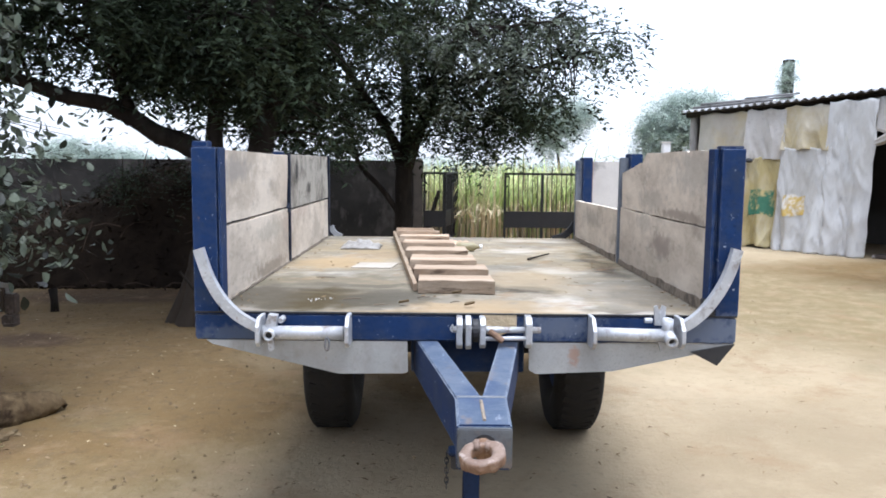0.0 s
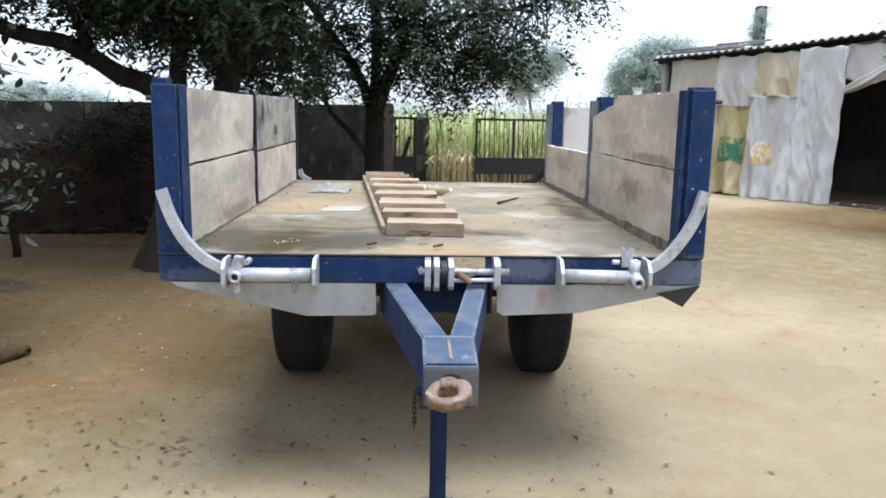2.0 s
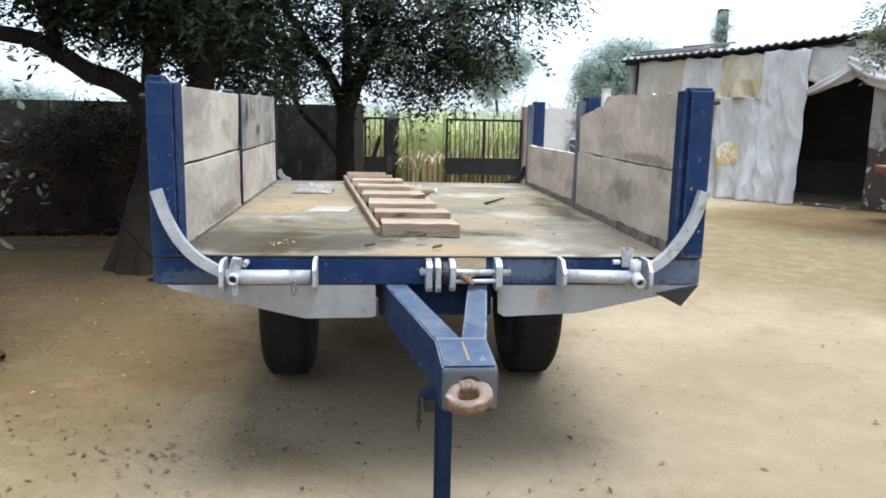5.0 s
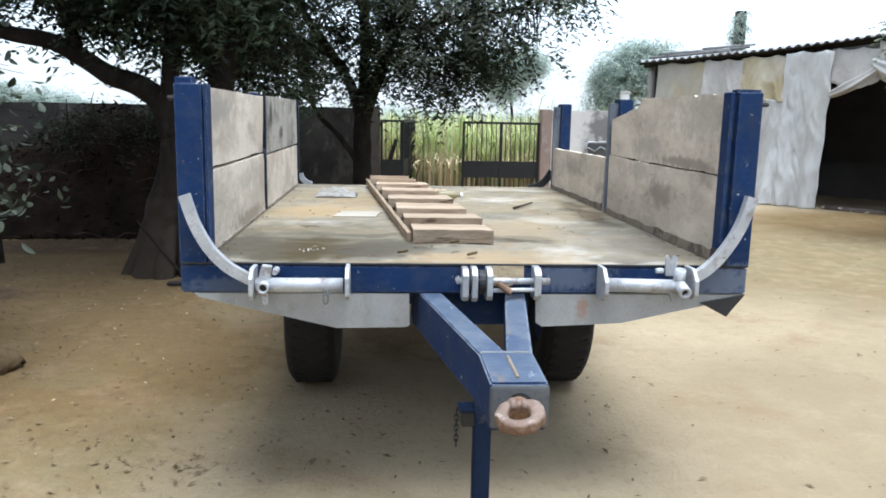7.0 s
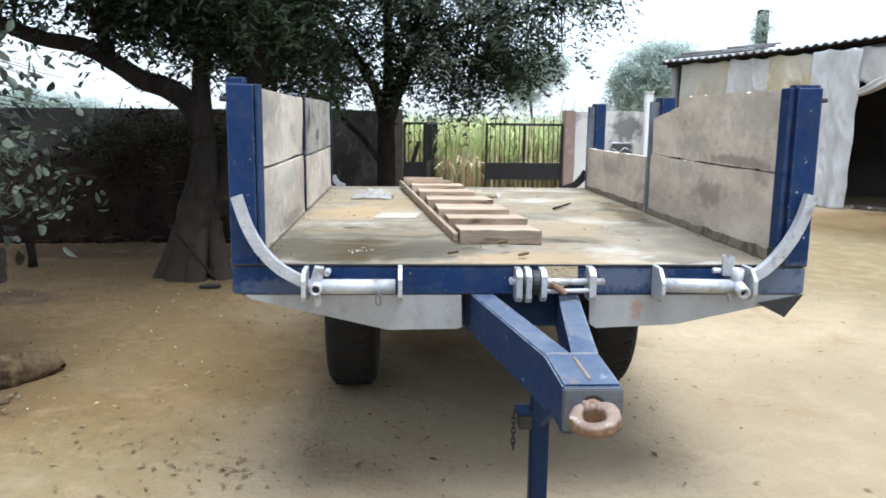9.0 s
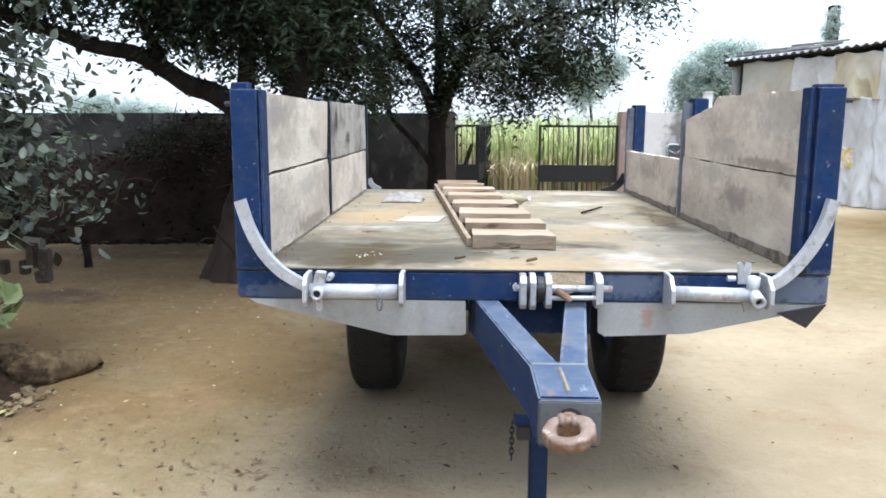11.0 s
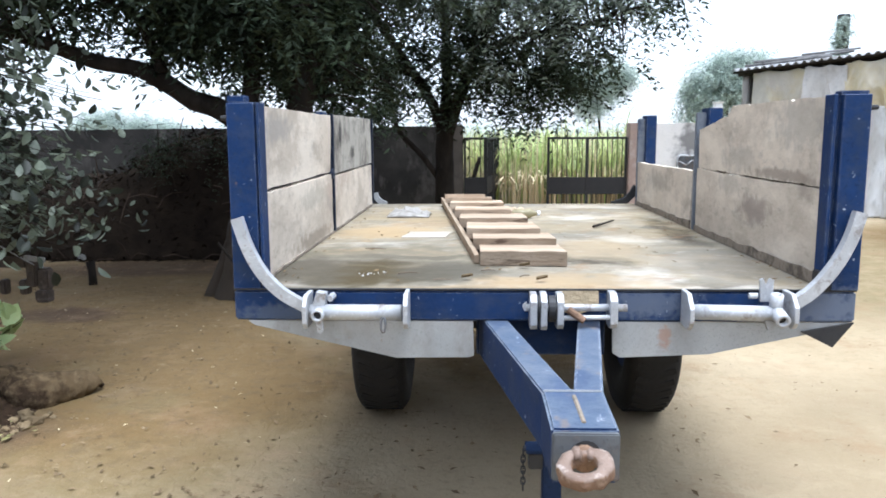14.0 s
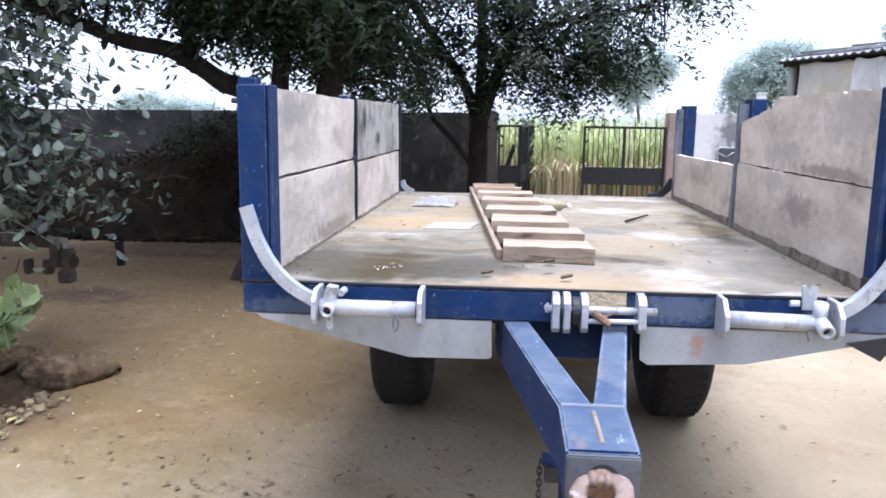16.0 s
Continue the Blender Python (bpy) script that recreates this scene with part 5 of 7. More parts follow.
    shed_sheet(hanging(2.86, 3.62, 0.0, tops + 0.09, 7.7, 0.05, 0.12, 0.03, v=-0.1, lean=-0.02), "sheet", SHEET_WHITE, root, "white plastic sheet")
    # faded prints on the sheets
    shed_sheet(hanging(1.38, 2.12, 0.04, 1.6, 3.9, 0.05, 0.1, 0.06, v=-0.05, patch=(1.5, 1.98, 0.58, 1.02)), "print", GREEN_PRINT, root, "faded green print")
    shed_sheet(hanging(2.06, 2.94, 0.0, 1.76, 6.4, 0.05, 0.12, 0.04, v=-0.1, lean=-0.03, patch=(2.2, 2.56, 0.6, 0.94)), "print", YELLOW_PRINT, root, "faded yellow print")
    # sheet rolled up over the doorway
    def drape(u0, u1, za, zb, sag, r, seed):
        def fn(a, b):
            u = u0 + (u1 - u0) * a
            z = za + (zb - za) * a - sag * math.sin(math.pi * a)
            ang = 2 * math.pi * b
            rr = r * (0.35 + 0.65 * math.sin(math.pi * min(1, max(0, a * 0.9 + 0.05)))) * (1 + 0.25 * math.sin(5 * ang + seed + 3 * a) + 0.3 * noise.noise(Vector((a * 4, b * 3, seed))))
            return Vector((u, -0.12 + 0.7 * rr * math.cos(ang), z + rr * math.sin(ang)))
        return sheet_grid(26, 24, fn)
    shed_sheet(drape(3.56, 4.32, 1.8, 2.2, 0.04, 0.09, 1.0), "rolled_sheet", SHEET_GREY, root, "sheet rolled up above the doorway")
    shed_sheet(drape(4.2, 5.1, 2.28, 1.93, 0.06, 0.15, 2.0), "rolled_sheet", SHEET_WHITE, root, "sheet rolled up above the doorway")
    shed_sheet(drape(4.95, 5.95, 1.94, 2.2, 0.08, 0.13, 4.0), "rolled_sheet", SHEET_GREY, root)
    shed_sheet(hanging(3.56, 4.3, 1.98, eave_z(3.8) - 0.12, 9.3, 0.02, 0.02, 0.12, v=-0.03, nu=16, nv=10), "sheet", SHEET_GREY, root, "grey dirty sheet")
    shed_sheet(hanging(4.25, 5.9, 2.02, eave_z(5) - 0.13, 10.3, 0.03, 0.02, 0.08, v=-0.02, nu=24, nv=10), "sheet", SHEET_GREY, root)
    # low sill and rolled rug on the roof
    shed_sheet(box(3.62, 4.57, -0.05, 0.3, -0.03, 0.05, 0.015), "threshold", MUD, root)
    return root


make_shed()


def roof_poles():
    """Poles and a folded sheet that weigh the roof down."""
    for k, (u0, v0, u1, v1, r) in enumerate(((0.1, 0.1, 1.5, 0.5, 0.024), (0.3, 0.9, 1.9, 0.45, 0.02), (0.35, 0.0, 0.9, 1.3, 0.022), (1.2, 0.1, 1.5, 1.4, 0.02))):
        def top(u, v):
            return eave_z(u) + 0.3 * (v + 0.14) / 2.74 + 0.05 + 0.025 * k
        pts = [SHED @ Vector((u0 + (u1 - u0) * a, v0 + (v1 - v0) * a, top(u0 + (u1 - u0) * a, v0 + (v1 - v0) * a))) for a in (0, 0.5, 1)]
        tagged(part("roof_pole", sweep(pts, r, 8, None, 0.1, 5), GREY_WOOD, smooth=True), "grey wooden pole lying on the shed roof", "pole", "roof poles")


roof_poles()


def creeper_column():
    """A tall masonry column behind the shed, overgrown on its west side."""
    rng = np.random.default_rng(61)
    root = thing("chimney_column", "tall grey masonry column overgrown with creeper", "column")
    part("shaft", box(9.8, 10.06, 20.0, 20.26, -0.1, 4.5, 0.02), PLASTER, root)
    c = np.stack([rng.uniform(9.58, 10.03, 150), rng.uniform(19.85, 20.05, 150), rng.uniform(0.2, 4.5, 150)], 1)
    v, f = neem_crown(rng, c, 16, 0.04, 0.05, 4)
    mesh_arrays("creeper", v, f, LEAF_HAZED, root)


creeper_column()


def white_post():
    root = thing("gate_post", "white square post by the pale wall", "post")
    part("post", box(3.73, 3.86, 10.74, 10.86, -0.05, 1.8, 0.012), WHITEWASH, root)
    part("cap", box(3.715, 3.875, 10.725, 10.875, 1.8, 1.83, 0.01), PLASTER_LIGHT, root, "grey cement cap")


white_post()


def bent_frame():
    """A low cage of pale bars round a dark case, standing before the pale wall."""
    root = thing("metal_frame", "pale bent metal frame round a dark case by the wall", "frame")
    y = 10.88
    part("case", box(3.2, 3.58, y + 0.02, y + 0.1, 0.0, 0.94, 0.02), GREY_STEEL, root, "dark metal case")
    rail = bmesh.new()
    sweep(curve_points([(3.2, y, 0.0), (3.2, y, 0.7), (3.21, y, 0.94), (3.4, y, 0.95), (3.57, y, 0.95), (3.59, y, 0.7), (3.59, y, 0.0)], 5), 0.013, 8, rail)
    part("rail", rail, SILVER, root, smooth=True)
    for x0, z0, x1, z1 in ((3.22, 0.86, 3.34, 0.8), (3.34, 0.8, 3.44, 0.88), (3.44, 0.88, 3.56, 0.82)):
        part("bar", sweep([(x0, y, z0), ((x0 + x1) / 2, y - 0.01, (z0 + z1) / 2), (x1, y, z1)], 0.009, 8), SILVER, root, smooth=True)


bent_frame()


def red_table():
    root = thing("table", "red painted table with a dusty top outside the shed", "table")
    m = pose(6.62, 6.95, -0.03, 0, 0, -12)
    def put(bm, name, material, label=""):
        for v in bm.verts:
            v.co = m @ v.co
        return part(name, bm, material, root, label)
    put(box(0, 1.7, 0, 0.8, 0.78, 0.805, 0.006), "tabletop", WOOD_EDGE, "dusty brown tabletop")
    for a in (box(0, 1.7, 0, 0.05, 0.7, 0.78, 0.005), box(0, 1.7, 0.75, 0.8, 0.7, 0.78, 0.005), box(0, 0.05, 0.05, 0.75, 0.7, 0.78, 0.005), box(1.65, 1.7, 0.05, 0.75, 0.7, 0.78, 0.005)):
        put(a, "apron", RED)
    put(box(0.32, 0.37, 0.0, 0.05, 0.58, 0.7, 0.005), "bracket", RED)
    for x in (0.95, 1.64):
        for y in (0.1, 0.7):
            put(box(x, x + 0.06, y, y + 0.06, 0, 0.7, 0.005), "leg", BARK, "dark wooden leg")


red_table()


# ---- stack of old bricks ----
def brick_stack():
    rng = random.Random(4)
    root = thing("brick_stack", "rough stack of old dusty bricks in the yard", "bricks")
    protos = []
    for k in range(4):
        bm = box(-0.115, 0.115, -0.055, 0.055, 0, 0.07, 0.008)
        for v in bm.verts:
            v.co += Vector([rng.uniform(-0.004, 0.004) for _ in range(3)])
        mesh = bpy.data.meshes.new("brick")
        bm.to_mesh(mesh)
        bm.free()
        mesh.materials.append(BRICK)
        protos.append(mesh)
    for course in range(9):
        back = 0.012 * course + (0.05 if course > 6 else 0)
        for i in range(5):
            for j in range(4):
                if course > 6 and rng.random() < 0.3:
                    continue
                flip = course % 2
                x = 3.72 + (i * 0.24 if not flip else i * 0.24 + 0.06) + back + rng.uniform(-0.02, 0.02)
                y = 2.1 + j * 0.125 + (0.02 if flip else 0) + rng.uniform(-0.012, 0.012)
                if j == 0 and i == 0 and rng.random() < 0.35:
                    x += 0.05
                ob = new("brick", protos[rng.randrange(4)])
                ob.parent = root
                ob.matrix_local = pose(x, y, course * 0.073, rng.uniform(-2, 2), rng.uniform(-2, 2), rng.uniform(-7, 7))
    for x, y, a in ((3.64, 2.16, 80), (3.66, 2.0, 85), (3.8, 1.94, 80), (3.64, 2.36, 100)):
        ob = new("brick", protos[rng.randrange(4)])
        ob.parent = root
        ob.matrix_local = pose(x, y, 0.0, 4, 3, a)


brick_stack()


# ---- the trailer ----
trailer = thing("trailer", "blue two-wheeled farm trailer with grey side boards, parked", "trailer")


def tpart(name, bm, material, label="", smooth=False, parent=None):
    return part(name, bm, material, parent or trailer, label, smooth=smooth)


def uneven_board(y0, y1, z0, z1, x0, x1, seed, top=None):
    """A worn board: slightly cupped, with chipped edges; top may change its upper edge along y."""
    bm = bmesh.new()
    n, k = 90, 8
    def fn(a, b, x):
        y = y0 + (y1 - y0) * a
        zt = z1 if top is None else top(y)
        z = z0 + (zt - z0) * b
        e = 0.0
        if b > 0.99 or b < 0.01:
            side = 1 if b > 0.5 else 7
            e = 0.004 * noise.noise(Vector((y * 5, seed, side))) - (2 * b - 1) * 0.016 * max(0.0, noise.noise(Vector((y * 19, seed, side + 2))) - 0.22)
        ey = 0.006 * noise.noise(Vector((z * 9, seed, 3))) if a in (0.0, 1.0) else 0
        return Vector((x + 0.006 * noise.noise(Vector((y * 1.7, z * 4, seed))), y + ey, z + e))
    g = [[[bm.verts.new(fn(i / n, j / k, x)) for j in range(k + 1)] for i in range(n + 1)] for x in (x0, x1)]
    for s in g:
        for i in range(n):
            for j in range(k):
                bm.faces.new((s[i][j], s[i + 1][j], s[i + 1][j + 1], s[i][j + 1]))
    a, b = g
    for i in range(n):
        for j in (0, k):
            bm.faces.new((a[i][j], a[i + 1][j], b[i + 1][j], b[i][j]))
    for j in range(k):
        for i in (0, n):
            bm.faces.new((a[i][j], a[i][j + 1], b[i][j + 1], b[i][j]))
    return bm


def channel(outline, z0, z1):
    """An upright rolled section with the plan outline of (x, y)."""
    bm = bmesh.new()
    lo = [bm.verts.new((x, y, z0)) for x, y in outline]
    hi = [bm.verts.new((x, y, z1)) for x, y in outline]
    bm.faces.new(lo[::-1])
    bm.faces.new(hi)
    n = len(outline)
    for k in range(n):
        bm.faces.new((lo[k], lo[(k + 1) % n], hi[(k + 1) % n], hi[k]))
    bmesh.ops.bevel(bm, geom=list(bm.edges), offset=0.0025, segments=1, affect="EDGES", clamp_overlap=True)
    return bm


def make_trailer():
    tpart("front_beam", box(-0.94, 0.95, 0.0, 0.1, 0.79, 0.884, 0.006), BLUE, "blue steel front beam")
    tpart("bed", sheet_grid(40, 60, lambda a, b: Vector((-0.93 + 1.87 * a, 0.012 + 2.852 * b, 0.888 + 0.0025 * noise.noise(Vector((a * 9, b * 12, 0))))), None, 0.02), BED, "dusty worn bed with cement splashes", True)
    tpart("bed_edge", box(-0.94, 0.95, -0.002, 0.012, 0.8845, 0.89, 0.001), BLACK_IRON)
    for x in (-0.93, 0.88):
        tpart("side_rail", box(x, x + 0.06, 0.1, 2.86, 0.76, 0.864, 0.005), BLUE)
    for x in (-0.5, 0.44):
        tpart("chassis_rail", box(x, x + 0.06, 0.11, 2.8, 0.72, 0.862, 0.005), BLUE)
    for y in (0.8, 1.45, 2.1, 2.78):
        tpart("cross_member", box(-0.87, 0.88, y, y + 0.06, 0.78, 0.862, 0.004), BLUE)
    # grey skirts under the beam
    tpart("skirt_plate", plate_xz([(-0.9, 0.788), (-0.2, 0.788), (-0.197, 0.68), (-0.21, 0.674), (-0.44, 0.671), (-0.88, 0.774)], 0.002, 0.012), GREY_PLATE, "grey steel plate")
    tpart("skirt_plate", plate_xz([(0.225, 0.788), (0.94, 0.788), (0.925, 0.776), (0.52, 0.688), (0.25, 0.676), (0.228, 0.69)], 0.002, 0.012), RUST_MARKED, "grey steel plate")
    tpart("skirt_flap", plate_xz([(0.79, 0.762), (0.945, 0.792), (0.885, 0.714)], -0.008, -0.001), BLACK_IRON, "bent black corner plate")
    tpart("inner_plate", box(-0.19, 0.22, 0.1, 0.115, 0.655, 0.788, 0.003), BLUE)
    # posts
    tpart("front_post", channel([(-0.94, 0.065), (-0.94, 0.0), (-0.856, 0.0), (-0.855, 0.014), (-0.851, 0.014), (-0.85, -0.001), (-0.84, -0.001), (-0.84, 0.065)], 0.888, 1.455), BLUE)
    tpart("post_tab", box(-0.94, -0.885, 0.012, 0.06, 1.455, 1.477, 0.003), BLUE)
    tpart("front_post", channel([(0.952, 0.065), (0.952, -0.003), (0.872, -0.003), (0.87, 0.02), (0.859, 0.02), (0.858, 0.004), (0.846, 0.004), (0.846, 0.065)], 0.888, 1.468), BLUE)
    # black block fills in the shaded opening beneath the post
    tpart("post_foot", box(0.835, 0.87, -0.006, 0.05, 0.8895, 0.945, 0.003), BLACK_IRON, "black block for the shaded opening at the post foot")
    tpart("post_tab", box(0.87, 0.952, 0.012, 0.06, 1.468, 1.478, 0.003), BLUE)
    tpart("post_pin", sweep([(0.95, 0.03, 1.43), (0.972, 0.03, 1.43), (0.985, 0.03, 1.43)], [0.006, 0.008, 0.007], 8), BLACK_IRON)
    tpart("post_pin", sweep([(-0.965, 0.03, 1.41), (-0.94, 0.03, 1.41)], [0.008, 0.009], 8), BLACK_IRON)
    for y0, y1, z1 in ((1.352, 1.428, 1.46), (2.787, 2.83, 1.44)):
        tpart("side_post", box(-0.95, -0.904, y0 - 0.01, y1 + 0.01, 0.86, z1, 0.004), BLUE)
        tpart("post_cap", box(-0.945, -0.908, y0, y1, z1, z1 + 0.006, 0.002), GREY_PLATE)
        tpart("post_strap", box(-0.9, -0.866, y0 + 0.012, y0 + 0.045, 0.8905, 1.452, 0.003), BLUE_DARK, "dark blue strap, rubbed black")
        tpart("strap_web", box(-0.9, -0.884, y0 + 0.045, y1 - 0.004, 0.8905, 1.45, 0.002), BLACK_IRON)
    for y0, y1, z1 in ((1.43, 1.5, 1.47), (2.76, 2.85, 1.462)):
        tpart("side_post", box(0.9, 0.965, y0 - 0.03, y1 + 0.02, 0.86, z1, 0.004), BLUE)
        tpart("post_strap", box(0.854, 0.9, y0 + 0.006, y0 + 0.032, 0.8905, z1 - 0.02, 0.003), STRAP_GREY, "worn blue-grey strap")
    tpart("strap_hook", plate_yz([(1.33, 1.15), (1.375, 1.145), (1.378, 1.3), (1.362, 1.3), (1.358, 1.195), (1.335, 1.18)], -0.884, -0.866, 0.002), BLUE_DARK)
    # side boards
    tpart("side_board", uneven_board(0.07, 1.352, 0.893, 1.17, -0.9, -0.872, 1.0), BOARD, "weathered grey side board")
    tpart("side_board", uneven_board(0.07, 1.352, 1.181, 1.0, -0.9, -0.878, 2.0, lambda y: 1.452 - 0.008 * (y / 1.4)), BOARD, "weathered grey side board")
    tpart("side_board", uneven_board(1.43, 2.785, 0.893, 1.155, -0.9, -0.874, 3.0), BOARD, "weathered grey side board")
    tpart("side_board", uneven_board(1.425, 2.785, 1.166, 1.45, -0.9, -0.876, 4.0), BOARD_DARK, "darker weathered side board")
    tpart("side_board", uneven_board(0.066, 1.425, 0.893, 1.0, 0.862, 0.888, 5.0, lambda y: 1.1875 - 0.004 * math.sin(y * 2.4)), BOARD, "weathered grey side board")
    tpart("side_board", uneven_board(0.066, 1.42, 1.19, 1.0, 0.866, 0.89, 6.0, lambda y: 1.466 if y < 0.96 else (1.466 - (y - 0.96) / 0.05 * 0.04 if y < 1.01 else 1.426 - (y - 1.01) * 0.14)), BOARD, "weathered side board with a broken corner")
    tpart("side_board", uneven_board(1.5, 2.79, 0.893, 1.0, 0.862, 0.888, 7.0, lambda y: 1.172 - 0.006 * (y - 1.5)), BOARD, "weathered grey side board")
    # unseen strips added behind the board seams so the gaps read dark
    tpart("board_batten", box(0.894, 0.908, 0.07, 1.42, 1.13, 1.24, 0.003), BOARD_FOOT)
    tpart("board_batten", box(-0.915, -0.904, 0.07, 2.78, 1.12, 1.22, 0.003), BLACK_IRON)
    for y0, y1 in ((0.07, 1.42), (1.5, 2.78)):
        tpart("kick_strip", plate_yz([(y0, 0.891), (y1, 0.891)] + [(y1 + (y0 - y1) * k / 24, 0.916 + 0.012 * k / 24 + 0.012 * noise.noise(Vector((k * 0.4, y0, 3))) + 0.006 * noise.noise(Vector((k * 1.3, y0, 5)))) for k in range(25)], 0.856, 0.861), BOARD_FOOT, "dark damp strip along the foot of the boards")
    for y0, y1 in ((0.08, 1.35), (1.43, 2.78)):
        tpart("dirt_strip", plate_yz([(y0, 0.891), (y1, 0.891)] + [(y1 + (y0 - y1) * k / 24, 0.9 + 0.008 * noise.noise(Vector((k * 0.5, y0, 8)))) for k in range(25)], -0.8735, -0.866), BOARD_FOOT, "dirt gathered along the foot of the boards")
    # curved locking arms
    arm = [(-0.7, -0.035, 0.836), (-0.745, -0.035, 0.86), (-0.79, -0.035, 0.89), (-0.84, -0.035, 0.945), (-0.88, -0.035, 1.02), (-0.91, -0.035, 1.112)]
    tpart("locking_arm", bar_along(curve_points(arm, 5), 0.033, 0.03, (0, 1, 0)), SILVER, "curved silver locking arm")
    arm2 = [(0.735, -0.035, 0.85), (0.78, -0.035, 0.875), (0.825, -0.035, 0.917), (0.87, -0.035, 0.98), (0.903, -0.035, 1.05), (0.925, -0.035, 1.128)]
    tpart("locking_arm", bar_along(curve_points(arm2, 5), 0.034, 0.03, (0, 1, 0)), SILVER, "curved silver locking arm")
    tpart("locking_arm", bar_along(curve_points([(-0.865, 2.88, 0.96), (-0.855, 2.88, 0.93), (-0.83, 2.88, 0.903), (-0.79, 2.88, 0.884)], 5), 0.034, 0.03, (0, 1, 0)), SILVER, "curved silver locking arm")
    tpart("locking_arm", bar_along(curve_points([(0.88, 2.88, 1.0), (0.85, 2.88, 0.95), (0.8, 2.88, 0.905), (0.72, 2.88, 0.88)], 5), 0.045, 0.03, (0, 1, 0)), BLACK_IRON, "dark rear locking arm")

    # latch tubes on the beam
    def flange(x, z0, z1, y0=-0.105, cut=0.03, w=0.014):
        return plate_yz([(0.0, z0), (0.0, z1), (y0 + cut, z1), (y0, z1 - cut), (y0, z0 + cut * 0.6), (y0 + cut * 0.6, z0)], x - w / 2, x + w / 2, 0.002)

    west = tpart("latch_tube", sweep([(-0.69, -0.058, 0.829), (-0.415, -0.058, 0.829)], 0.024, 20), SILVER, "silver painted latch tube", True)
    tpart("flange", flange(-0.7, 0.785, 0.886), SILVER, parent=west)
    tpart("flange", flange(-0.4, 0.785, 0.89), SILVER, parent=west)
    tpart("handle_socket", lathe_along(Vector((-0.662, -0.105, 0.828)), Vector((0, 1, 0)), 0.05, 0.019, 0.012), SILVER, smooth=True, parent=west)
    # dark plug stands for the shade down the open pipe
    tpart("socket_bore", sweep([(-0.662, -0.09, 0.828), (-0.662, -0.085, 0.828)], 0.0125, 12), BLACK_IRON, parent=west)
    tpart("lug", plate_xz([(-0.685, 0.84), (-0.645, 0.84), (-0.642, 0.888), (-0.67, 0.892)], -0.07, -0.03), SILVER, parent=west)
    tpart("bolt", sweep([(-0.632, -0.05, 0.868), (-0.632, -0.02, 0.868), (-0.632, 0.002, 0.868)], [0.009, 0.011, 0.011], 8), SILVER, parent=west)
    tpart("tab", plate_xz([(-0.668, 0.812), (-0.65, 0.812), (-0.648, 0.778), (-0.656, 0.77), (-0.665, 0.776)], -0.09, -0.08), SILVER, parent=west)
    ring = [(-0.468 + 0.007 * math.cos(a), -0.083 + 0.004 * math.sin(a), 0.796 + 0.021 * math.sin(a)) for a in np.linspace(0, 2 * math.pi, 17)]
    tpart("ring", sweep(ring, 0.004, 6), GREY_STEEL, parent=west)

    east = tpart("latch_tube", sweep([(0.445, -0.058, 0.835), (0.69, -0.058, 0.83)], 0.023, 20), SILVER, "silver painted latch tube", True)
    tpart("flange", flange(0.436, 0.785, 0.892, -0.105, 0.04), SILVER, parent=east)
    tpart("flange", flange(0.735, 0.79, 0.892, -0.105, 0.035), SILVER, parent=east)
    tpart("handle_socket", lathe_along(Vector((0.692, -0.118, 0.82)), Vector((0, 0.9, 0.25)), 0.075, 0.021, 0.012), SILVER, smooth=True, parent=east)
    # same dark plug for the shade in the east pipe
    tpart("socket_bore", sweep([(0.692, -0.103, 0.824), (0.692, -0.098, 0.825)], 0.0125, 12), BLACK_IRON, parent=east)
    tpart("socket", lathe_along(Vector((0.69, -0.055, 0.835)), Vector((0, -0.2, 1)), 0.055, 0.019, 0.012), SILVER, smooth=True, parent=east)
    tpart("wing", plate_xz([(0.655, 0.86), (0.69, 0.86), (0.692, 0.925), (0.68, 0.93), (0.672, 0.91), (0.66, 0.93), (0.652, 0.925)], -0.03, -0.02), SILVER, parent=east)
    tpart("bolt", sweep([(0.62, -0.03, 0.878), (0.645, -0.03, 0.878)], 0.009, 8), SILVER, parent=east)
    tpart("tab", plate_xz([(0.655, 0.815), (0.685, 0.81), (0.682, 0.785), (0.665, 0.782)], -0.075, -0.062), GREY_PLATE, parent=east)

    # hinge lugs and pin at the middle of the beam
    for x0, x1, zt, zb in ((-0.03, -0.009, 0.884, 0.778), (0.001, 0.021, 0.885, 0.776), (0.05, 0.07, 0.884, 0.78), (0.206, 0.229, 0.888, 0.782)):
        tpart("hinge_lug", plate_yz([(0.0, zb), (0.0, zt), (-0.045, zt), (-0.07, zt - 0.02), (-0.07, zb + 0.015), (-0.055, zb)], x0, x1, 0.002), SILVER, "silver hinge lug")
    for x0, x1 in ((-0.006, -0.001), (0.026, 0.046)):
        tpart("hinge_washer", sweep([(x0, -0.035, 0.838), (x1, -0.035, 0.838)], 0.04, 18), BLACK_IRON)
    tpart("hinge_pin", sweep([(-0.045, -0.04, 0.842), (0.26, -0.04, 0.842)], 0.011, 14), SILVER, smooth=True)
    tpart("hinge_pin", sweep([(0.05, -0.062, 0.815), (0.228, -0.062, 0.818)], 0.0075, 12), SILVER, smooth=True)
    tpart("split_pin", sweep([(0.082, -0.066, 0.842), (0.128, -0.085, 0.812)], 0.011, 10), RUST, "rusty pin")
    tpart("split_pin", sweep(curve_points([(-0.04, -0.05, 0.86), (-0.05, -0.05, 0.85), (-0.045, -0.05, 0.835)], 4), 0.003, 6), SILVER)
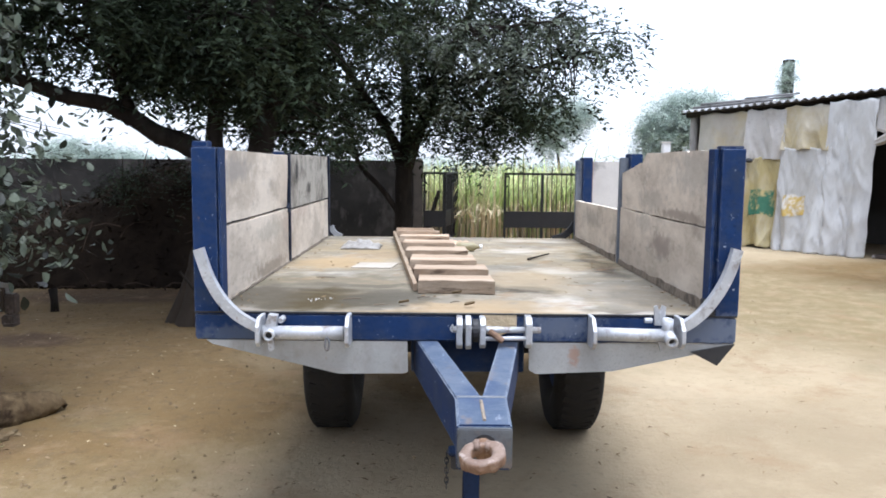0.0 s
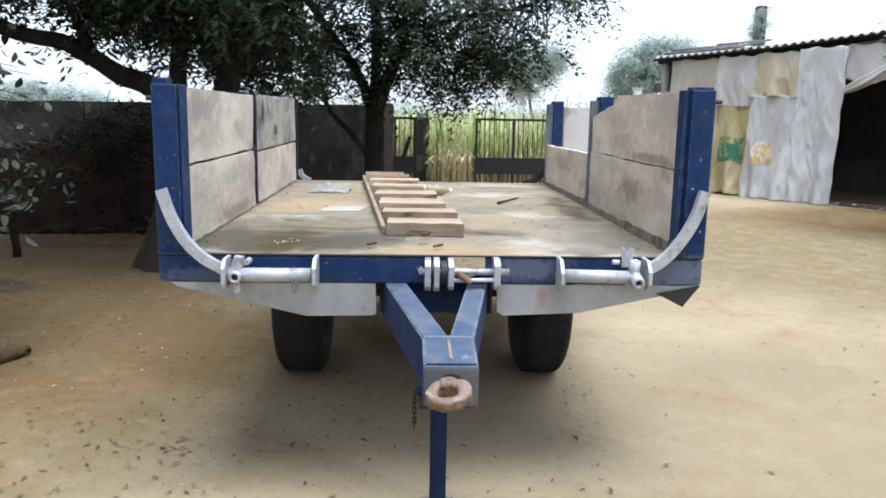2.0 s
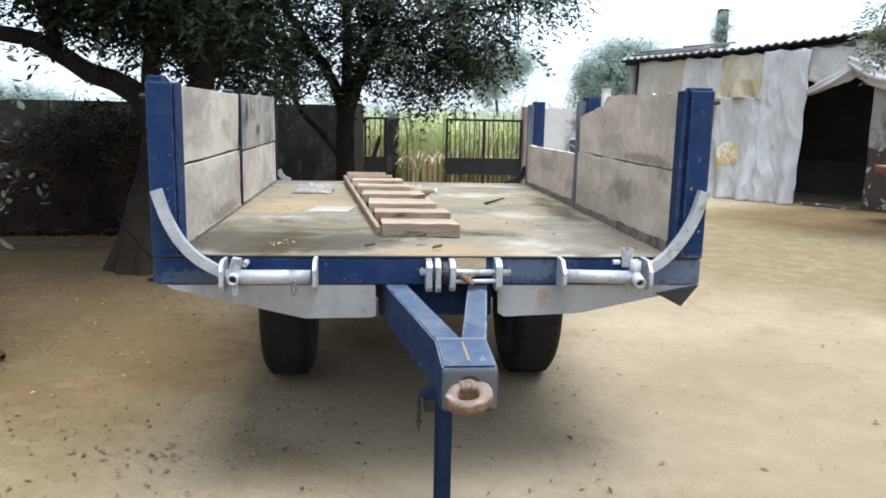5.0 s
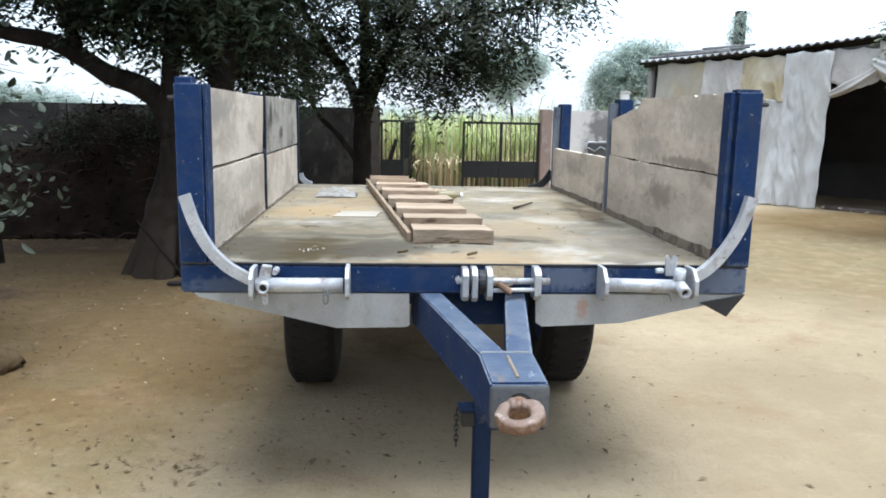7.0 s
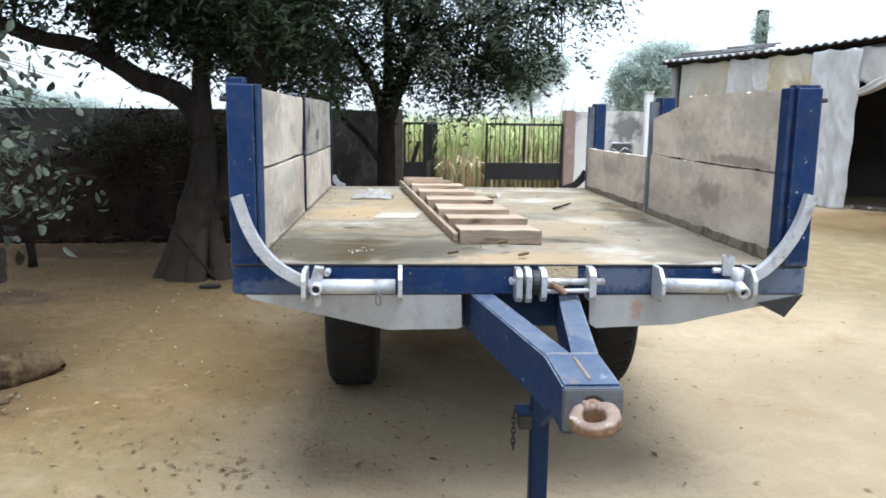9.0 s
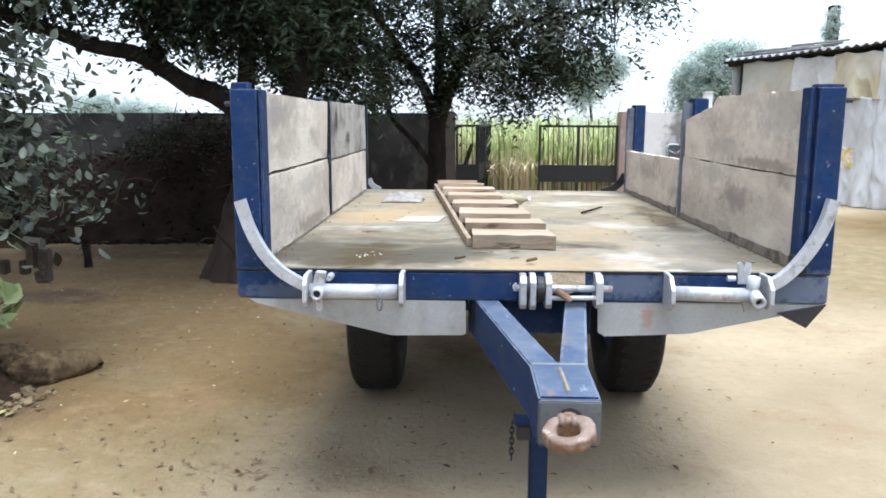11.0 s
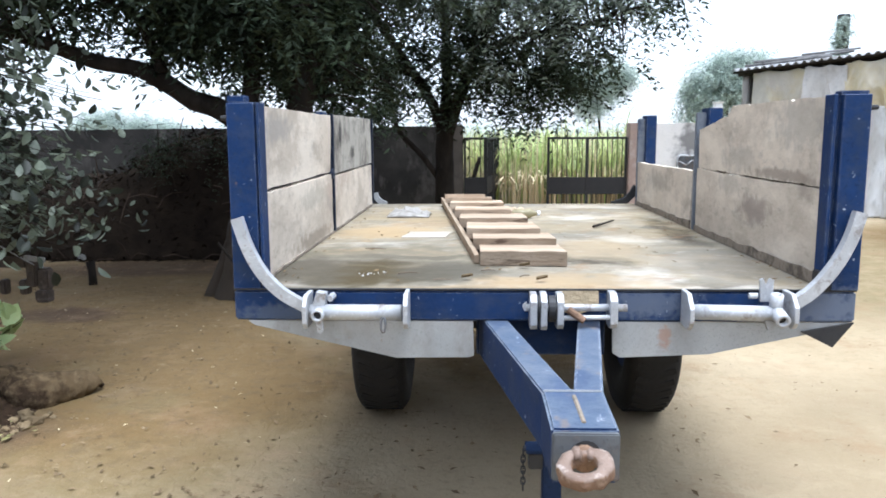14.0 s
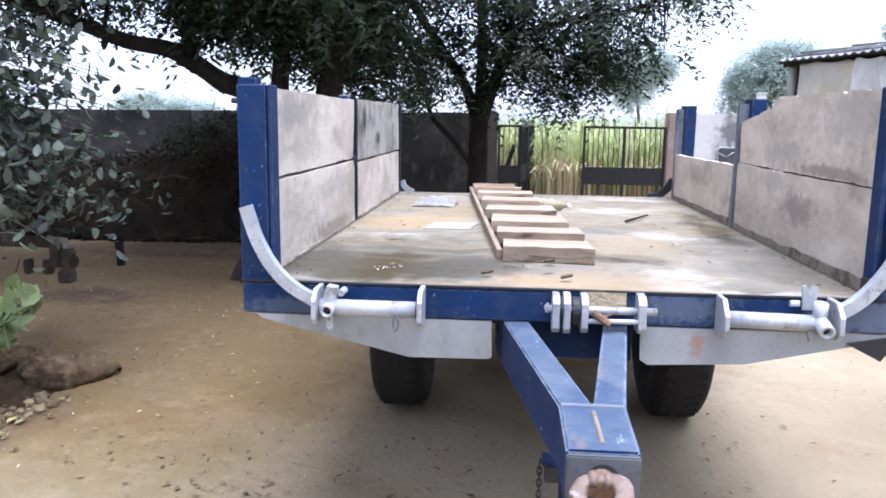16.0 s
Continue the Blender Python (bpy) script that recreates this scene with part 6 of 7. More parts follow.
    tpart("dust_wedge", sheet_grid(10, 8, lambda a, b: Vector((0.06 + 0.12 * a, -0.004 - 0.012 * b, 0.886 - 0.075 * b * (1 - 0.6 * abs(a - 0.4)))), None, 0.003), EARTH)

    # drawbar: upper faces paler with rubbed, dusty paint and sky sheen painted in
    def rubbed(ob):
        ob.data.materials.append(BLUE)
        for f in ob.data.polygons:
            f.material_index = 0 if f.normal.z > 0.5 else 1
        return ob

    def tube(p0, p1, w, z0, z1, name, material):
        d = (Vector(p1) - Vector(p0)).normalized()
        s = Vector((d.y, -d.x, 0))
        bm = bmesh.new()
        vs = []
        for p in (Vector(p0), Vector(p1)):
            for sg in (-1, 1):
                for z in (z0, z1):
                    q = p + s * (w / 2 * sg)
                    vs.append(bm.verts.new((q.x, q.y, z)))
        for f in ((0, 1, 3, 2), (4, 6, 7, 5), (0, 4, 5, 1), (2, 3, 7, 6), (1, 5, 7, 3), (0, 2, 6, 4)):
            bm.faces.new([vs[i] for i in f])
        bmesh.ops.bevel(bm, geom=list(bm.edges), offset=0.004, segments=2, affect="EDGES")
        return rubbed(tpart(name, bm, material))

    tube((-0.145, 0.1, 0), (-0.003, -0.69, 0), 0.072, 0.655, 0.79, "drawbar_tube", BLUE_WORN_SHEEN)
    tube((0.168, 0.1, 0), (0.053, -0.69, 0), 0.066, 0.655, 0.789, "drawbar_tube", BLUE_WORN_SHEEN)
    rubbed(tpart("hitch_block", plate_block(), BLUE_WORN_SHEEN, "worn blue hitch block"))
    tpart("weld_seam", box(0.017, 0.026, -0.85, -0.69, 0.788, 0.7965, 0.002), BOARD_FOOT, "brown weld seam")
    tpart("weld_seam", box(-0.042, 0.088, -0.662, -0.656, 0.788, 0.796, 0.002), GREY_PLATE)
    tpart("hitch_plate", box(-0.045, 0.086, -0.892, -0.878, 0.69, 0.787, 0.003), GREY_STEEL, "bare steel hitch plate")
    # flat dark disc on the plate in place of a shaded hole
    tpart("plate_bore", sweep([(0.02, -0.8935, 0.745), (0.02, -0.88, 0.745)], 0.029, 18), BLACK_IRON, "dark disc for the shaded bore behind the tow ring")
    # upward faces of the ring take the paler rust
    ring_ob = tpart("tow_ring", tow_ring(), RUST, "rusty cast tow ring, paler on top", True)
    ring_ob.data.materials.append(RUST_PALE)
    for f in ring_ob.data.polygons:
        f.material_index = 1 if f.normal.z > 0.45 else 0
    for x in (0.0, 0.026):
        tpart("weld_lump", sweep([(x, -0.889, 0.748), (x, -0.9, 0.756), (x, -0.914, 0.757), (x, -0.925, 0.748)], [0.008, 0.0095, 0.0095, 0.008], 12, None, 0.2, 60), RUST_PALE, smooth=True)
    tpart("ring_shank", sweep([(0.017, -0.86, 0.738), (0.016, -0.912, 0.742)], [0.03, 0.024], 14), RUST, smooth=True)
    tpart("gusset", plate_yz([(-0.68, 0.66), (-0.36, 0.66), (-0.36, 0.52), (-0.45, 0.52)], -0.015, 0.0), BLUE)
    # prop stand
    leg = tpart("prop_stand", box(-0.01, 0.042, -0.32, -0.27, 0.115, 0.668, 0.004), BLUE_SHADED, "blue square prop stand")
    tpart("foot", box(-0.04, 0.074, -0.355, -0.24, 0.092, 0.115, 0.004), BLUE_SHADED, parent=leg)
    tpart("spindle", sweep([(0.026, -0.298, 0.02), (0.026, -0.298, 0.092)], 0.018, 12), BLACK_IRON, parent=leg)
    tpart("ground_plate", box(-0.03, 0.084, -0.355, -0.24, -0.01, 0.02, 0.004), BLACK_IRON, parent=leg)
    tpart("bracket", box(-0.056, -0.01, -0.33, -0.262, 0.502, 0.512, 0.002), BLUE_SHADED, parent=leg)
    tpart("bracket", box(-0.048, -0.01, -0.322, -0.27, 0.455, 0.5, 0.003), BLACK_IRON, parent=leg)
    tpart("bracket_bolt", sweep([(-0.062, -0.3, 0.505), (-0.054, -0.3, 0.505)], 0.008, 8), BLACK_IRON, parent=leg)
    links = bmesh.new()
    for k in range(7):
        c = Vector((-0.062, -0.3, 0.492 - k * 0.016))
        pts = [c + Vector((0.006 * math.cos(a) * (k % 2), 0.006 * math.cos(a) * (1 - k % 2), 0.013 * math.sin(a))) for a in np.linspace(0, 2 * math.pi, 9)]
        sweep(pts, 0.0022, 5, links)
    tpart("chain", links, BLACK_IRON, "short hanging chain", parent=leg)

    # axle and wheels
    tpart("axle", sweep([(-0.6, 1.45, 0.44), (0.6, 1.45, 0.44)], 0.045, 12), BLACK_IRON)
    for x in (-0.52, 0.46):
        tpart("spring", box(x, x + 0.06, 1.1, 1.8, 0.5, 0.58, 0.01), BLACK_IRON)
        tpart("spring_hanger", box(x, x + 0.06, 1.12, 1.18, 0.56, 0.73, 0.006), BLACK_IRON)
        tpart("spring_hanger", box(x, x + 0.06, 1.72, 1.78, 0.56, 0.73, 0.006), BLACK_IRON)
    for cx in (-0.636, 0.612):
        w = 0.124
        prof = [(-w * 0.55, 0.22), (-w * 0.9, 0.28), (-w, 0.34), (-w * 0.93, 0.405), (-w * 0.8, 0.43), (-w * 0.4, 0.44), (0, 0.443), (w * 0.4, 0.44), (w * 0.8, 0.43), (w * 0.93, 0.405), (w, 0.34), (w * 0.9, 0.28), (w * 0.55, 0.22)]
        wheel = tpart("wheel", lathe_x([(-0.06, 0.04), (-0.075, 0.1), (-0.05, 0.2), (-0.082, 0.225), (0.082, 0.225), (0.05, 0.2), (0.075, 0.1), (0.06, 0.04)], 32, cx, 1.45, 0.44), BLUE, "blue wheel rim", True)
        tyre = lathe_x(prof, 48, cx, 1.45, 0.44)
        tpart("tyre", tyre, RUBBER, "worn black rubber tyre", True, wheel)
        lugs = bmesh.new()
        for k in range(44):
            a = 2 * math.pi * k / 44
            for sg in (-1, 1):
                g = bmesh.ops.create_cube(lugs, size=1)
                mm = Matrix.Translation((cx, 1.45, 0.44)) @ Matrix.Rotation(a + (0.035 if sg > 0 else 0), 4, "X") @ Matrix.Translation((sg * w * 0.4, 0, 0.4385)) @ Matrix.Rotation(sg * 0.35, 4, "Z") @ Matrix.Diagonal((w * 0.62, 0.032, 0.008, 1))
                bmesh.ops.transform(lugs, matrix=mm, verts=g["verts"])
        tagged(tpart("tread", lugs, RUBBER, parent=wheel), kind="stuff")


def lathe_along(p, d, length, r_out, r_in, seg=18):
    """A short open pipe from p along d."""
    d = d.normalized()
    s, u = frame_at(d)
    bm = bmesh.new()
    prof = [(0, r_in), (0, r_out), (length, r_out), (length, r_in)]
    rings = [[bm.verts.new(p + d * t + (s * math.cos(2 * math.pi * k / seg) + u * math.sin(2 * math.pi * k / seg)) * r) for k in range(seg)] for t, r in prof]
    for a, b in zip(rings, rings[1:] + rings[:1]):
        for k in range(seg):
            bm.faces.new((a[k], a[(k + 1) % seg], b[(k + 1) % seg], b[k]))
    return bm


def plate_block():
    """The nose that closes the two tubes: a little narrower at its front."""
    bm = bmesh.new()
    a = [(-0.046, -0.64), (0.092, -0.64), (0.086, -0.88), (-0.046, -0.88)]
    lo = [bm.verts.new((x, y, 0.68)) for x, y in a]
    hi = [bm.verts.new((x, y, 0.7925)) for x, y in a]
    bm.faces.new(lo[::-1])
    bm.faces.new(hi)
    for k in range(4):
        bm.faces.new((lo[k], lo[(k + 1) % 4], hi[(k + 1) % 4], hi[k]))
    bmesh.ops.bevel(bm, geom=list(bm.edges), offset=0.005, segments=2, affect="EDGES")
    return bm


def tow_ring():
    """A thick cast eye lying nearly flat, with an oblong hole and worn faces."""
    bm = bmesh.new()
    nu, nv = 40, 14
    c = Vector((0.012, -0.945, 0.738))
    rows = []
    for i in range(nu):
        a = 2 * math.pi * i / nu
        row = []
        for j in range(nv):
            b = 2 * math.pi * j / nv
            cb, sb = math.cos(b), math.sin(b)
            ex = math.copysign(abs(cb) ** 0.6, cb) * 0.0148
            ez = math.copysign(abs(sb) ** 0.6, sb) * 0.0145
            r = 0.0392 + ex
            ca, sa = math.cos(a), math.sin(a)
            q = Vector((r * math.copysign(abs(ca) ** 0.92, ca) * 1.0, r * math.copysign(abs(sa) ** (1.0 if sa < 0 else 0.78), sa) * (0.9 if sa < 0 else 1.0), ez))
            q += q.normalized() * (0.005 * noise.noise(q * 45) + 0.002 * noise.noise(q * 130))
            q.rotate(Euler((radians(14), radians(-7), 0)))
            row.append(bm.verts.new(c + q))
        rows.append(row)
    for i in range(nu):
        for j in range(nv):
            bm.faces.new((rows[i][j], rows[(i + 1) % nu][j], rows[(i + 1) % nu][(j + 1) % nv], rows[i][(j + 1) % nv]))
    return bm


make_trailer()


# ---- timber on the bed ----
def timber():
    root = thing("timber_stack", "overlapping sawn timber offcuts laid on the bed", "timber", "timber on the bed")
    fronts = [0.42, 0.7, 0.98, 1.36, 1.72, 2.08, 2.4, 2.6]
    rights = [0.135, 0.125, 0.085, 0.055, -0.005, -0.03, -0.09, -0.13]
    for i, (y, xr) in enumerate(zip(fronts, rights)):
        rng = random.Random(i)
        depth = (fronts[i + 1] - y + 0.08) if i < 7 else 0.2
        x0 = -0.18 - 0.096 * (y - 0.46)
        z = 0.889 + 0.004 * i + (0.012 if i else 0)
        thick = 0.052 if i == 0 else 0.045
        bm = bmesh.new()
        n = 18
        rows = []
        for a in range(n + 1):
            x = x0 + (xr - x0) * a / n
            ring = []
            for (dy, dz) in ((0, 0), (0, thick), (depth, thick - 0.022), (depth, -0.002)):
                j = Vector((noise.noise(Vector((x * 9, dy * 3, i))), noise.noise(Vector((x * 7, dz * 40, i + 5))), noise.noise(Vector((x * 8, dy * 5, i + 9)))))
                ring.append(bm.verts.new(Vector((x, y + dy - 0.05 * (x - x0) * (1 if i == 0 else 0.3), max(0.8885, z + dz))) + Vector((0.006 * j.x, 0.011 * j.y, 0.005 * abs(j.z)))))
            rows.append(ring)
        for p, q in zip(rows, rows[1:]):
            for k in range(4):
                bm.faces.new((p[k], p[(k + 1) % 4], q[(k + 1) % 4], q[k]))
        bm.faces.new(rows[0][::-1])
        bm.faces.new(rows[-1])
        ob = part("plank", bm, WOOD, root)
        ob.data.materials.append(WOOD_EDGE)
        for f in ob.data.polygons:
            f.material_index = 1 if f.normal.z < 0.5 else 0
    bm = bmesh.new()
    a, b = Vector((-0.188, 0.47, 0.889)), Vector((-0.405, 2.74, 0.889))
    bar_along([a + (b - a) * t + Vector((0, 0, 0.017 + 0.018 * t)) for t in (0, 0.25, 0.5, 0.75, 1)], 0.018, 0.032, (0, 0, 1), bm)
    part("side_batten", bm, WOOD_EDGE, root, "darker long batten")


timber()


def loose_on_bed():
    def fn(a, b):
        x, y = -0.53 + 0.2 * a + 0.03 * b, 1.16 + 0.2 * b
        return Vector((x, y, 0.893 + 0.002 * noise.noise(Vector((a * 3, b * 3, 1)))))
    tagged(part("board_offcut", sheet_grid(6, 6, fn, None, 0.012), FOAM), "thin pale board offcut lying on the bed", "offcut")
    def bag(a, b):
        x, y = -0.69 + 0.24 * a, 2.0 + 0.22 * b
        e = math.sin(math.pi * a) * math.sin(math.pi * b)
        z = 0.893 + e ** 0.6 * (0.032 + 0.04 * noise.noise(Vector((a * 5, b * 5, 2))) + 0.014 * noise.noise(Vector((a * 13, b * 13, 2))))
        return Vector((x + 0.02 * noise.noise(Vector((a * 4, b * 4, 8))), y, z))
    tagged(part("plastic_bag", sheet_grid(26, 26, bag, None, 0.002), BAG, smooth=True), "crumpled clear plastic bag on the bed", "bag")
    rng = random.Random(8)
    bm = bmesh.new()
    for k in range(14):
        c = Vector((-0.57 + 0.006 * k + rng.uniform(-0.018, 0.018), 0.19 + 0.005 * k + rng.uniform(-0.02, 0.02), 0.894))
        r = rng.uniform(0.003, 0.006)
        bm.faces.new([bm.verts.new(c + Vector((r * math.cos(q + rng.uniform(-0.4, 0.4)), r * math.sin(q), rng.uniform(0, 0.008)))) for q in (0, 1.5, 3.0, 4.6)])
    tagged(part("plastic_flecks", bm, POLY), "white torn plastic flecks on the bed", "flecks", kind="stuff")
    bm = bmesh.new()
    for x, y, ang in ((-0.22, 0.15, 0.1), (0.02, 0.12, 0.3), (-0.02, 0.37, 0.0)):
        d, e = Vector((math.cos(ang), math.sin(ang), 0)), Vector((-math.sin(ang), math.cos(ang), 0))
        sheet_grid(6, 3, lambda a, b: Vector((x, y, 0.893)) + d * (a - 0.5) * 0.038 + e * (b - 0.5) * 0.022 * math.sin(math.pi * (0.1 + 0.8 * a)) + Vector((0, 0, 0.012 * abs(b - 0.5) * 2 + 0.006 * a)), bm)
    tagged(part("curled_leaves", bm, LITTER_DARK), "curled dry leaves on the bed", "leaves", kind="stuff")
    bm = sheet_grid(14, 8, lambda a, b: Vector((-0.02 + 0.12 * a, 2.32 + 0.1 * b + 0.01 * noise.noise(Vector((a * 4, b * 4, 1))), 0.892 + 0.03 * math.sin(math.pi * b) ** 0.5 * (0.6 + 0.5 * noise.noise(Vector((a * 5, b * 3, 6)))))), None, 0.004)
    tagged(part("wood_chip", bm, WOOD), "split wood chip beside the timber stack", "wood chip")
    bottle = thing("plastic_bottle", "empty clear plastic bottle lying beside the timber", "bottle")
    part("body", sweep([(0.012, 1.95, 0.917), (0.02, 1.95, 0.917), (0.06, 1.955, 0.917), (0.075, 1.956, 0.917), (0.11, 1.958, 0.917), (0.135, 1.96, 0.917), (0.15, 1.96, 0.917)], [0.02, 0.027, 0.027, 0.024, 0.027, 0.012, 0.01], 16), CLEAR, bottle, smooth=True)
    part("cap", sweep([(0.15, 1.96, 0.917), (0.165, 1.961, 0.917)], 0.0145, 12), WHITEWASH, bottle, "pale screw cap")
    tagged(part("stick", sweep(curve_points([(0.39, 1.5, 0.9), (0.45, 1.6, 0.902), (0.54, 1.78, 0.9)], 4), taper(0.007, 0.004, 9), 6, None, 0.2, 20), BARK), "short dark stick lying on the bed", "stick")
    bm = bmesh.new()
    for _ in range(110):
        x, y = rng.uniform(-0.82, 0.82), 0.08 + 2.7 * rng.random() ** 1.3
        if rng.random() < 0.35:
            x = rng.choice((-0.85, -0.83, -0.8, 0.84, 0.82))
        if -0.45 < x < 0.16 and y > 0.4:
            continue
        a, s = rng.uniform(0, 6.3), rng.uniform(0.004, 0.014)
        d, e = Vector((math.cos(a), math.sin(a), 0)), Vector((-math.sin(a), math.cos(a), 0))
        c = Vector((x, y, 0.8925))
        vs = [bm.verts.new(c - d * s), bm.verts.new(c + e * s * 0.3 + Vector((0, 0, 0.004))), bm.verts.new(c + d * s + Vector((0, 0, 0.003))), bm.verts.new(c - e * s * 0.3)]
        bm.faces.new(vs)
    tagged(part("bed_litter", bm, LITTER), "dry leaf bits and dirt on the bed", "litter", kind="stuff")
    bm = bmesh.new()
    for x, y, ang, ln in ((-0.15, 0.3, 0.1, 0.05), (-0.03, 0.2, 0.5, 0.04), (-0.42, 0.25, 0.2, 0.07), (-0.3, 0.13, 0.0, 0.06), (-0.6, 0.8, -0.2, 0.09)):
        c, d = Vector((x, y, 0.894)), Vector((math.cos(ang), math.sin(ang), 0))
        sweep([c - d * ln / 2, c + Vector((0, 0.004, 0.002)), c + d * ln / 2], [0.0016, 0.002, 0.001], 5, bm)
    tagged(part("twig_bits", bm, TWIG), "thin twigs lying on the bed", "twigs", kind="stuff")


loose_on_bed()


# ---- west side: brush heap, root, clods, plants, implement ----
def brush_heap():
    rng = np.random.default_rng(3)
    root = thing("brush_heap", "dark heap of dry brushwood against the wall", "brush heap")

    def top(x, y):
        a = np.clip((y - 5.9) / 1.1, 0, 1)
        h = (0.78 + 0.54 * np.clip((x + 4.8) / 1.1, 0, 1)) * np.sin(a * math.pi / 2) ** 0.7
        if y > 8.6:
            h *= max(0, 1 - (y - 8.6) / 1.6)
        edge = np.clip((-1.75 - x) / 0.5, 0, 1)
        return float(h * edge ** 0.6)

    def fn(a, b):
        x, y = -12 + 10.4 * a, 5.85 + 4.4 * b
        p = Vector((x, y, 0))
        z = top(x, y)
        z *= 1 + 0.12 * noise.noise(p * 1.1) + 0.1 * noise.noise(p * 3.3)
        return Vector((x + 0.1 * noise.noise(p * 2.1), y + 0.16 * noise.noise(p * 1.7 + Vector((0, 0, 4))) * (0.3 + z), z - 0.03))

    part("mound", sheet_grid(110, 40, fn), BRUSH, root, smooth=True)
    n = 9000
    x, y = rng.uniform(-8, -1.8, n), 5.8 + 2.2 * rng.random(n) ** 1.6
    z = np.array([top(a, b) for a, b in zip(x, y)]) * rng.uniform(0.9, 1.06, n) + 0.01
    d = unit(rng.normal(0, 1, (n, 3)) * np.array([1, 0.7, 0.5]) + np.array([0, -0.3, 0.1]))
    sd = unit(np.cross(d, rng.normal(0, 1, (n, 3))))
    ln = rng.uniform(0.03, 0.12, n)
    v, f = leaf_quads(np.stack([x, y, z], 1), d, sd, ln, np.where(rng.random(n) < 0.6, ln * 0.04 + 0.003, ln * 0.3))
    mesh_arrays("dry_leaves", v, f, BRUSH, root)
    bm = bmesh.new()
    for _ in range(120):
        px, py = rng.uniform(-8, -2.2), rng.uniform(5.75, 6.8)
        pz = top(px, py) + 0.03
        dd = rng.normal(0, 1, 3) * np.array([1, 0.4, 0.45])
        dd = dd / np.linalg.norm(dd) * rng.uniform(0.15, 0.5)
        q = Vector((px, py, pz))
        sweep([q, q + Vector(dd * 0.5) + Vector((0, 0, 0.04)), q + Vector(dd)], [0.009, 0.007, 0.003], 5, bm)
    c = np.stack([rng.uniform(-4.0, -1.9, 80), rng.uniform(6.2, 7.2, 80), rng.uniform(0.9, 1.34, 80)], 1)
    v, f = neem_crown(rng, c, 10, 0.1, 0.05, 4)
    mesh_arrays("creeper", v, f, LEAF, root)
    part("brushwood", bm, TWIG_DARK, root, kind="stuff")


brush_heap()


def litter_scraps():
    rng = random.Random(12)
    for x, y in ((-3.9, 6.0), (-3.66, 6.02), (-3.42, 5.98), (-4.5, 5.8)):
        def fn(a, b):
            p = Vector((a * 4 + x * 3, b * 4, 3))
            return Vector((x + 0.08 * a + 0.03 * noise.noise(p * 1.3), y + 0.05 * b + 0.03 * noise.noise(p), 0.02 + 0.06 * math.sin(math.pi * a) * b + 0.035 * noise.noise(p * 1.1)))
        tagged(part("plastic_scrap", sheet_grid(7, 6, fn, None, 0.002), POLY), "small crumpled plastic scrap at the heap's foot", "scrap", "plastic scraps")


litter_scraps()


def short_post():
    bm = sweep([(-3.7, 4.55, -0.05), (-3.7, 4.55, 0.1), (-3.72, 4.56, 0.21)], [0.04, 0.036, 0.04], 10, None, 0.2, 8)
    tagged(part("wooden_stake", bm, BARK, smooth=True), "short dark wooden stake in the ground", "stake")


short_post()


def leaning_tool():
    root = thing("hoe", "long-handled hoe leaning on the tree trunk", "hoe")
    part("shaft", sweep([(-2.24, 3.72, 0.5), (-1.86, 3.62, 0.07)], [0.011, 0.013], 8), BARK, root)
    part("blade", box(-1.99, -1.83, 3.58, 3.66, 0.012, 0.03, 0.004), BLACK_IRON, root)


leaning_tool()


ROOT_SKIN = LOG.copy()
# dark patches paint the shade on the root's underside
tone_patch(ROOT_SKIN, (-2.58, 1.28, 0.0), (0.3, 0.26, 0.22), (0.03, 0.02, 0.013), 0.97, 22)
tone_patch(ROOT_SKIN, (-2.75, 1.22, 0.0), (0.26, 0.2, 0.1), (0.04, 0.026, 0.016), 0.9, 22)
layer(ROOT_SKIN, (0.1, 0.07, 0.04), 14, 0.54, 0.16, 0.6, (1, 1, 1), 7, 0.7)
layer(ROOT_SKIN, (0.23, 0.175, 0.1), 18, 0.6, 0.16, 0.4, (1, 1, 1), 7, 0.7)


